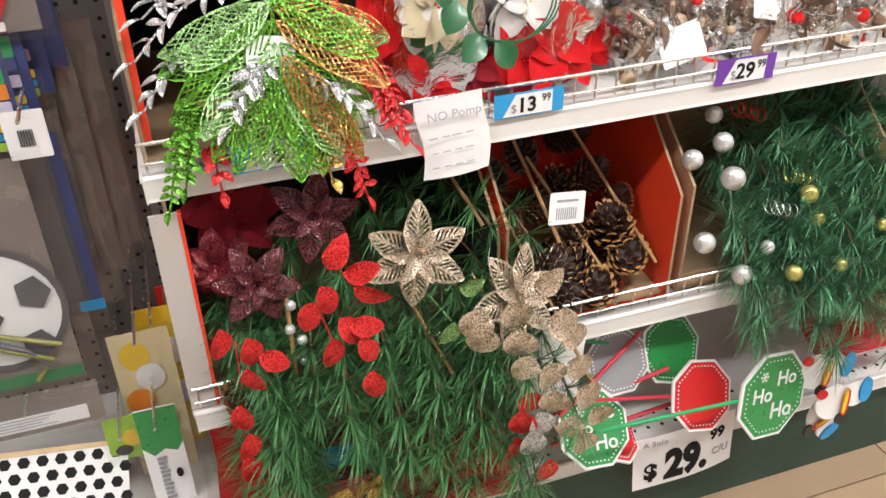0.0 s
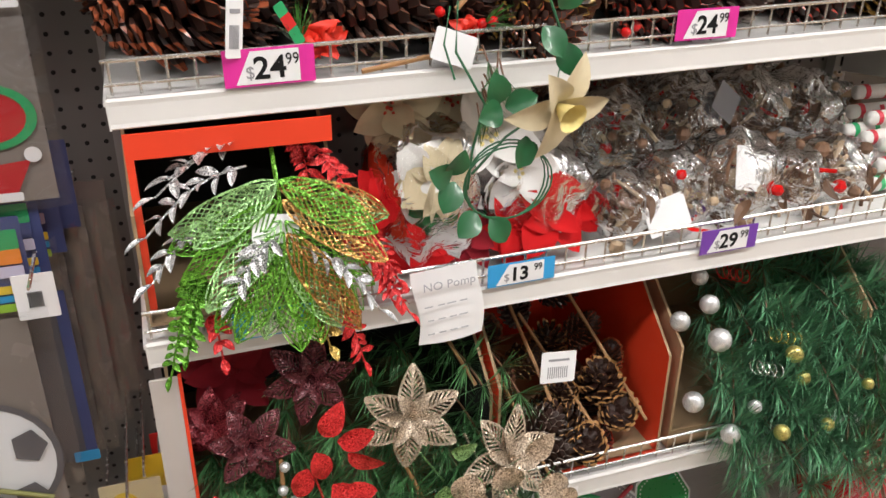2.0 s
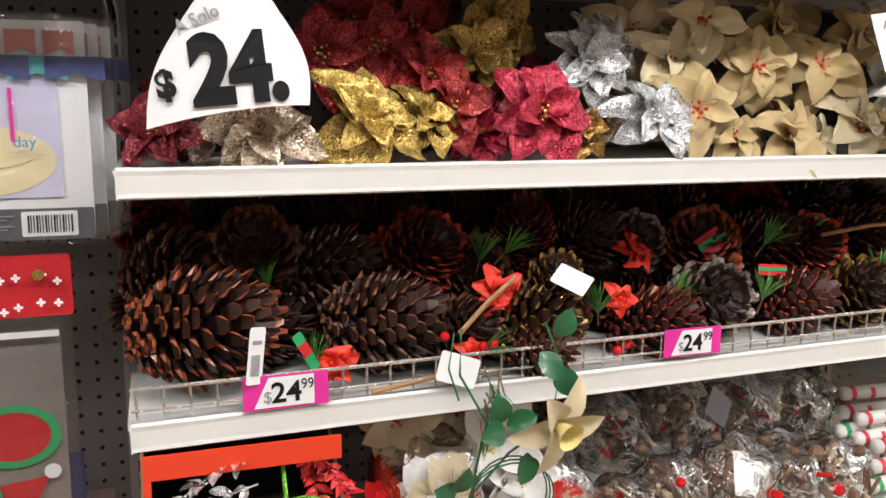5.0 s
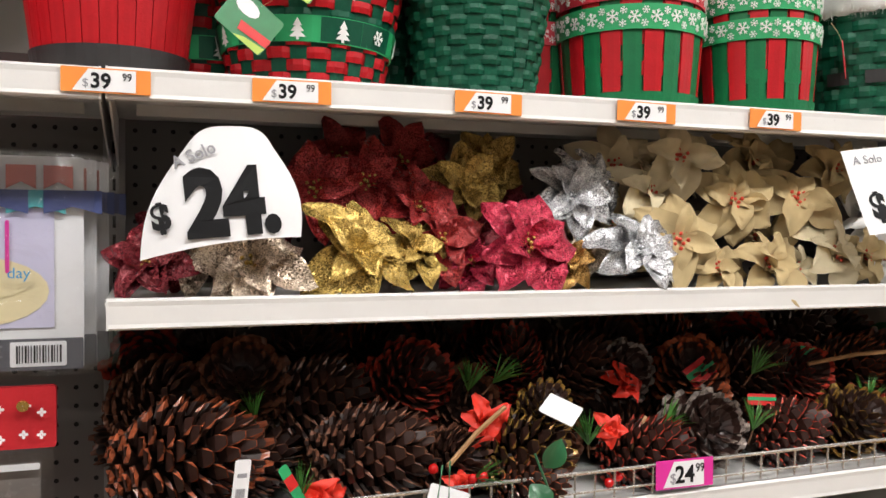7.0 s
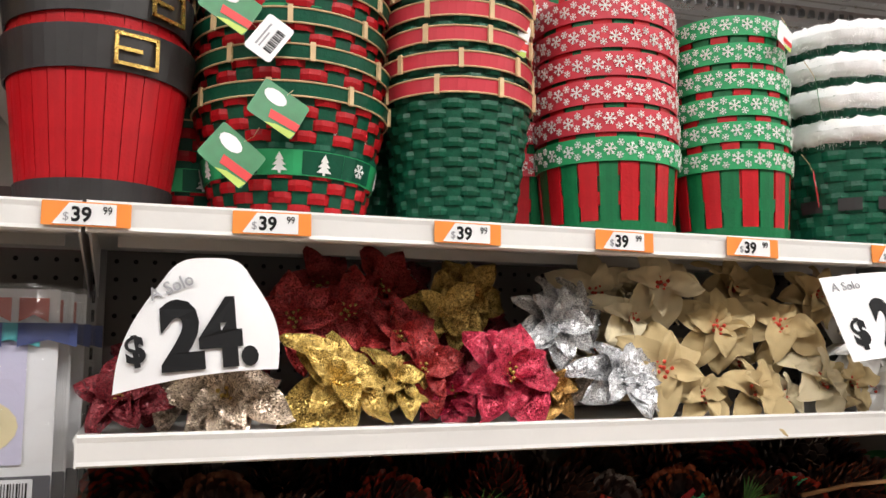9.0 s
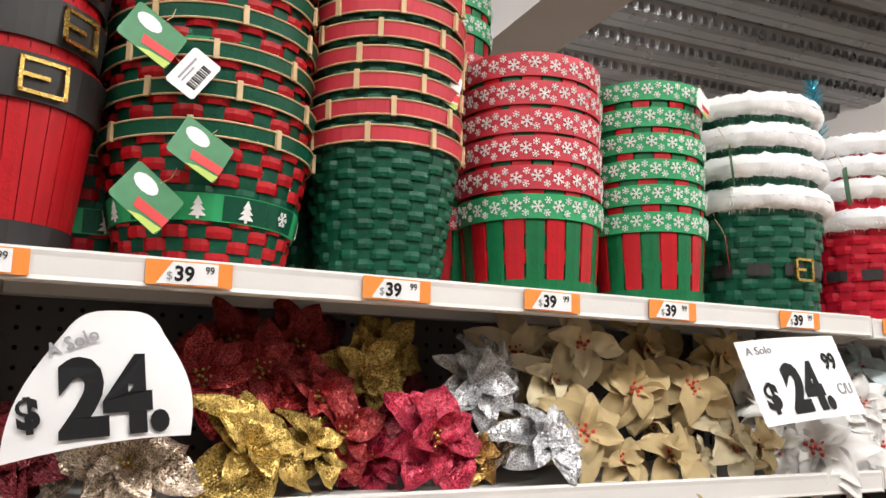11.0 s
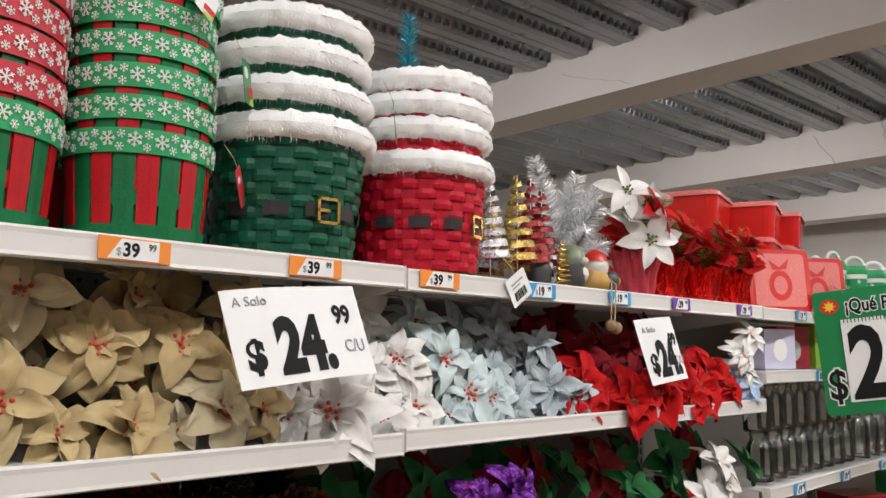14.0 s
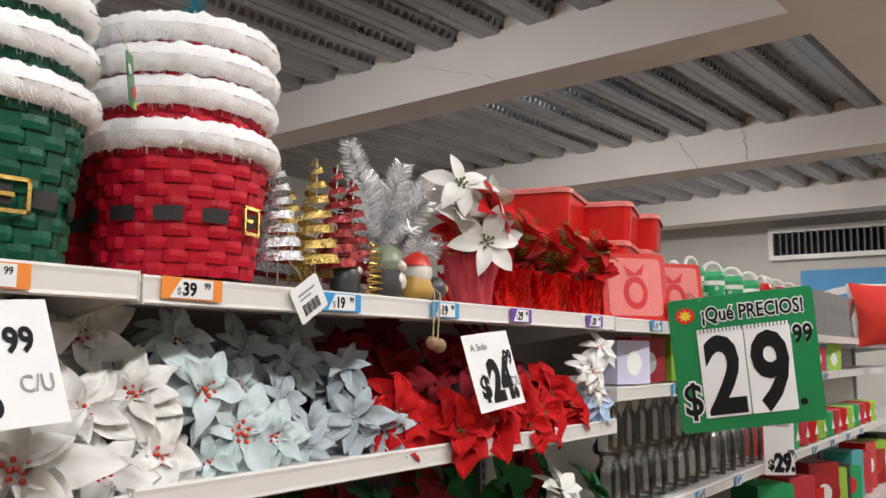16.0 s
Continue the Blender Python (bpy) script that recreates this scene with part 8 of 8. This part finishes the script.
def cup(x, y, z, m, label, h=0.2, r=0.038, handle=True):
    t = thing("travel_cup", label, "cup", "printed travel cups", pose(x, y, z, 0, 0, random.uniform(0, 360)))
    part("body", Build().lathe([(0.001, 0), (r * 0.82, 0), (r, h * 0.75), (r, h * 0.76)], 24), m, t, smooth=True)
    part("lid", Build().lathe([(r * 1.06, h * 0.75), (r * 1.06, h * 0.8), (r * 0.9, h * 0.88), (0.002, h * 0.89)], 24), M_RIBGREEN if m is M_RIBGREEN else M_PLRED, t)
    part("white_band", Build().lathe([(r * 0.985, h * 0.66), (r * 1.0, h * 0.73)], 24), M_FLAKE, t)
    dots = Build()
    for i in range(18):
        a, zz = i * 2.4, h * (0.1 + 0.03 * i)
        rr = r * (0.82 + 0.18 * zz / (h * 0.75)) + 0.001
        dots.add(FLAKE_S, Matrix.Rotation(a, 4, "Z") @ pose(0, -rr, zz) @ Matrix.Scale(1.5, 4))
    part("white_print", dots, M_FLAKE, t)
    if handle:
        part("handle", Build().tube([(-r * 0.8 * math.cos(math.pi * i / 10), 0, h * 0.88 + r * 0.75 * math.sin(math.pi * i / 10)) for i in range(11)], 0.006, sides=8), M_FLAKE, t, "white loop handle")
    return t


for i in range(9):
    cup(3.18 + 0.1 * i, 0.08 + 0.09 * (i % 2), T3, M_RIBGREEN, "green cup with white print and a white loop handle")
for i in range(8):
    cup(3.95 + 0.1 * i, 0.08 + 0.08 * (i % 2), T3, M_PLRED, "red cup with white print", handle=(i % 2 == 0))
M_FROST = clear("frosted_box", (0.85, 0.85, 0.87), 0.25, 0.2)
M_SILV = mat("silver_pack", (0.6, 0.6, 0.62), 0.2, metal=0.8, vary=0.4, scale=14, bump=0.5, bump_scale=30)
for i in range(7):
    t = thing("silver_packet", "silver wrapped packet standing on the top shelf", "packet", "silver packets", pose(4.72 + 0.14 * i, 0.06, T3, 0, 0, -30))
    part("packet", rounded(-0.07, 0.07, 0, 0.2, 0.01, 0, 0.03), M_SILV, t)
for i in range(9):
    t = thing("clear_box", "clear plastic box with grey contents on the top shelf", "box", "clear boxes", pose(5.75 + 0.2 * i, 0.05, T3))
    part("box", rounded(-0.08, 0.08, 0, 0.2, 0.008, 0, 0.14), M_FROST, t)
    part("contents", Build().box(-0.06, 0.06, 0.02, 0.12, 0.01, 0.12 + 0.01 * (i % 3)), (M_GREY, M_CLEARGREY, M_CORAL)[i % 3], t)
cush = thing("cushion", "red cushion with white lettering leaning on boxes", "cushion", "", pose(5.55, -0.12, T3 + 0.12, -14, 0, -55))
part("pillow", Build().grid(lambda u, v: (0.24 * (u - 0.5) * (1 - 0.12 * math.sin(math.pi * v)) * 1.5, -0.07 * (math.sin(math.pi * u) * math.sin(math.pi * v)) ** 0.5, 0.34 * (v - 0.5) * (1 - 0.1 * math.sin(math.pi * u))), 16, 16), mat("cushion_red", (0.62, 0.03, 0.02), 0.8, vary=0.1, bump=0.2), cush, smooth=True)
part("back", Build().grid(lambda u, v: (0.36 * (u - 0.5), 0.02, 0.34 * (v - 0.5)), 4, 4), M_FLAKE, cush)
words("Ch", -0.05, -0.06, 0.07, M_FLAKE, cush, y=-0.075)

# shelf of printed cards, shelf of glass jars, shelf of gift boxes
for i, m in enumerate((M_LILAC, M_RIBRED, M_LIMEP, M_FLAKE, M_RIBRED, M_TEALP, M_CORAL, M_LIMEP, M_BLUE, M_RIBRED, M_FLAKE, M_ORANGE, M_RIBRED, M_BLUE, M_LIMEP, M_RIBRED)):
    t = thing("printed_box", "small printed carton on a narrow shelf", "box", "printed cartons", pose(2.66 + 0.17 * i, 0.05 + 0.03 * (i % 2), 1.405, 0, 0, -15 + jit(8)))
    part("carton", rounded(-0.065, 0.065, 0, 0.105 + 0.012 * (i % 3), 0.003, 0, 0.06), m, t)
    part("print", ellipse(0, 0.05, 0.03, 0.03, 12, -0.001), M_FLAKE if m is not M_FLAKE else M_CORAL, t)
M_GLASS = clear("jar_glass", (0.97, 0.98, 0.97), 0.06, 0.04)


def jar(x, y, z, s=1.0, flip=False):
    t = thing("glass_jar", "clear empty glass jar in a row", "jar", "glass jars", pose(x, y, z))
    prof = [(0.001, 0.003), (0.03, 0.003), (0.034, 0.008), (0.034, 0.085), (0.028, 0.098), (0.024, 0.104), (0.024, 0.116), (0.026, 0.118)]
    if flip:
        prof = [(0.03, 0), (0.038, 0.004), (0.038, 0.08), (0.032, 0.105), (0.018, 0.118), (0.001, 0.12)]
    b = Build().lathe([(r * s, zz * s) for r, zz in prof], 20)
    part("glass", b, M_GLASS, t, smooth=True)
    part("rim", Build().tube([(0.025 * s * math.cos(2 * math.pi * i / 20), 0.025 * s * math.sin(2 * math.pi * i / 20), (0.118 if not flip else 0.004) * s) for i in range(21)], 0.0018, sides=5), M_GLASS, t)
    return t


for i in range(8):
    jar(2.53 + 0.085 * i, 0.06, 1.126)
    jar(2.53 + 0.085 * i, 0.065, 1.246)
for i in range(5):
    jar(3.24 + 0.1 * i, 0.06, 1.126, 1.15, True)
for i in range(14):
    m = (M_PLRED, M_LIMEP, M_RIBGREEN, M_RIBRED)[i % 4]
    t = thing("printed_tin", "printed festive tin on the jar shelf", "tin", "printed tins", pose(3.82 + 0.16 * i, 0.08, 1.126, 0, 0, -10))
    part("tin", Build().lathe([(0.001, 0), (0.062, 0), (0.064, 0.004), (0.064, 0.1), (0.06, 0.104), (0.001, 0.105)], 24), m, t)
    part("print", Build().poly([(-0.02, -0.066, 0.03), (0.02, -0.066, 0.03), (0, -0.066, 0.07)]), M_FLAKE, t)
for lev, n in ((0.751, 22), (0.223, 16)):
    for i in range(n):
        m = (M_RIBGREEN, M_PLRED, M_BELT, M_RIBRED, M_LIMEP, M_TEALP, M_SHINYRED)[(i * 5 + int(lev * 10)) % 7]
        t = thing("gift_box", "festive printed gift box stacked on a far shelf", "box", "gift boxes", pose(2.56 + 0.2 * i, 0.06, lev, 0, 0, -20 + jit(14)))
        h = 0.16 + 0.1 * random.random()
        part("box", rounded(-0.085, 0.085, 0, h, 0.004, 0, 0.14), m, t)
        part("print", ellipse(0, h * 0.5, 0.04, 0.04, 14, -0.001), M_FLAKE if i % 2 else M_REDCARD, t)
sheet_sign("white paper price sign on a far shelf edge", pose(3.75, -0.05, 1.40, 0, 0, -45), 0.16, 0.13, price_lines("24", 0.16, 0.13, unit=False), bend=0.004)
sheet_sign("white paper price sign with a dark header on a far shelf", pose(3.55, -0.06, 1.10, 0, 0, -50), 0.1, 0.2, price_lines("29", 0.1, 0.1, unit=False, solo=False) + [("A Solo", -0.04, 0.15, 0.02, M_BLACK, 0, 1)], bend=0.006)

# wall unit, banner and hanging tinsel at the far end
ac = thing("air_grille", "long grey slatted air grille on the end wall", "air grille", "", pose(X1 - 0.12, 0.4, 2.5))
part("frame", Build().box(0, 0.1, -1.8, 1.3, 0.0, 0.05).box(0, 0.1, -1.8, 1.3, 0.3, 0.36).box(0, 0.1, 1.25, 1.3, 0.05, 0.3), M_HOUSING, ac)
# near-black plate paints the shade between the slats
part("dark_back", Build().box(0.08, 0.1, -1.8, 1.25, 0.05, 0.3), M_RECESS_SHADE, ac)
for i in range(46):
    yy = -1.76 + 0.065 * i
    part("slat", Build().box(0.01, 0.07, yy, yy + 0.02, 0.05, 0.3), M_SLATE, ac)
ban = thing("wall_banner", "light blue printed banner along the end wall", "banner", "", pose(X1 - 0.02, 0.4, 1.6))
part("banner", Build().box(0, 0.01, -3.0, 1.0, 0, 0.78), mat("banner_blue", (0.05, 0.3, 0.62), 0.5, vary=0.25, scale=1.5), ban)
part("wave_print", Build().poly([(-0.004, 0.9 - 0.12 * i, 0.42 + 0.1 * math.sin(i * 0.45)) for i in range(26)] + [(-0.004, 0.9 - 0.12 * i, 0.5 + 0.1 * math.sin(i * 0.45)) for i in range(25, -1, -1)]), M_FLAKE, ban)

# ---- floor tiles ----
tile = Build().box(-0.1985, 0.1985, -0.1985, 0.1985, 0, 0.004).mesh("tile", M_FLOOR)
floor_ob = bpy.data.objects["floor"]
for i in range(22):
    for j in range(8):
        part("tile", tile, None, floor_ob, at=pose(-1.2 + 0.2 + 0.4 * i, -2.7 + 0.4 * j, 0.0005))
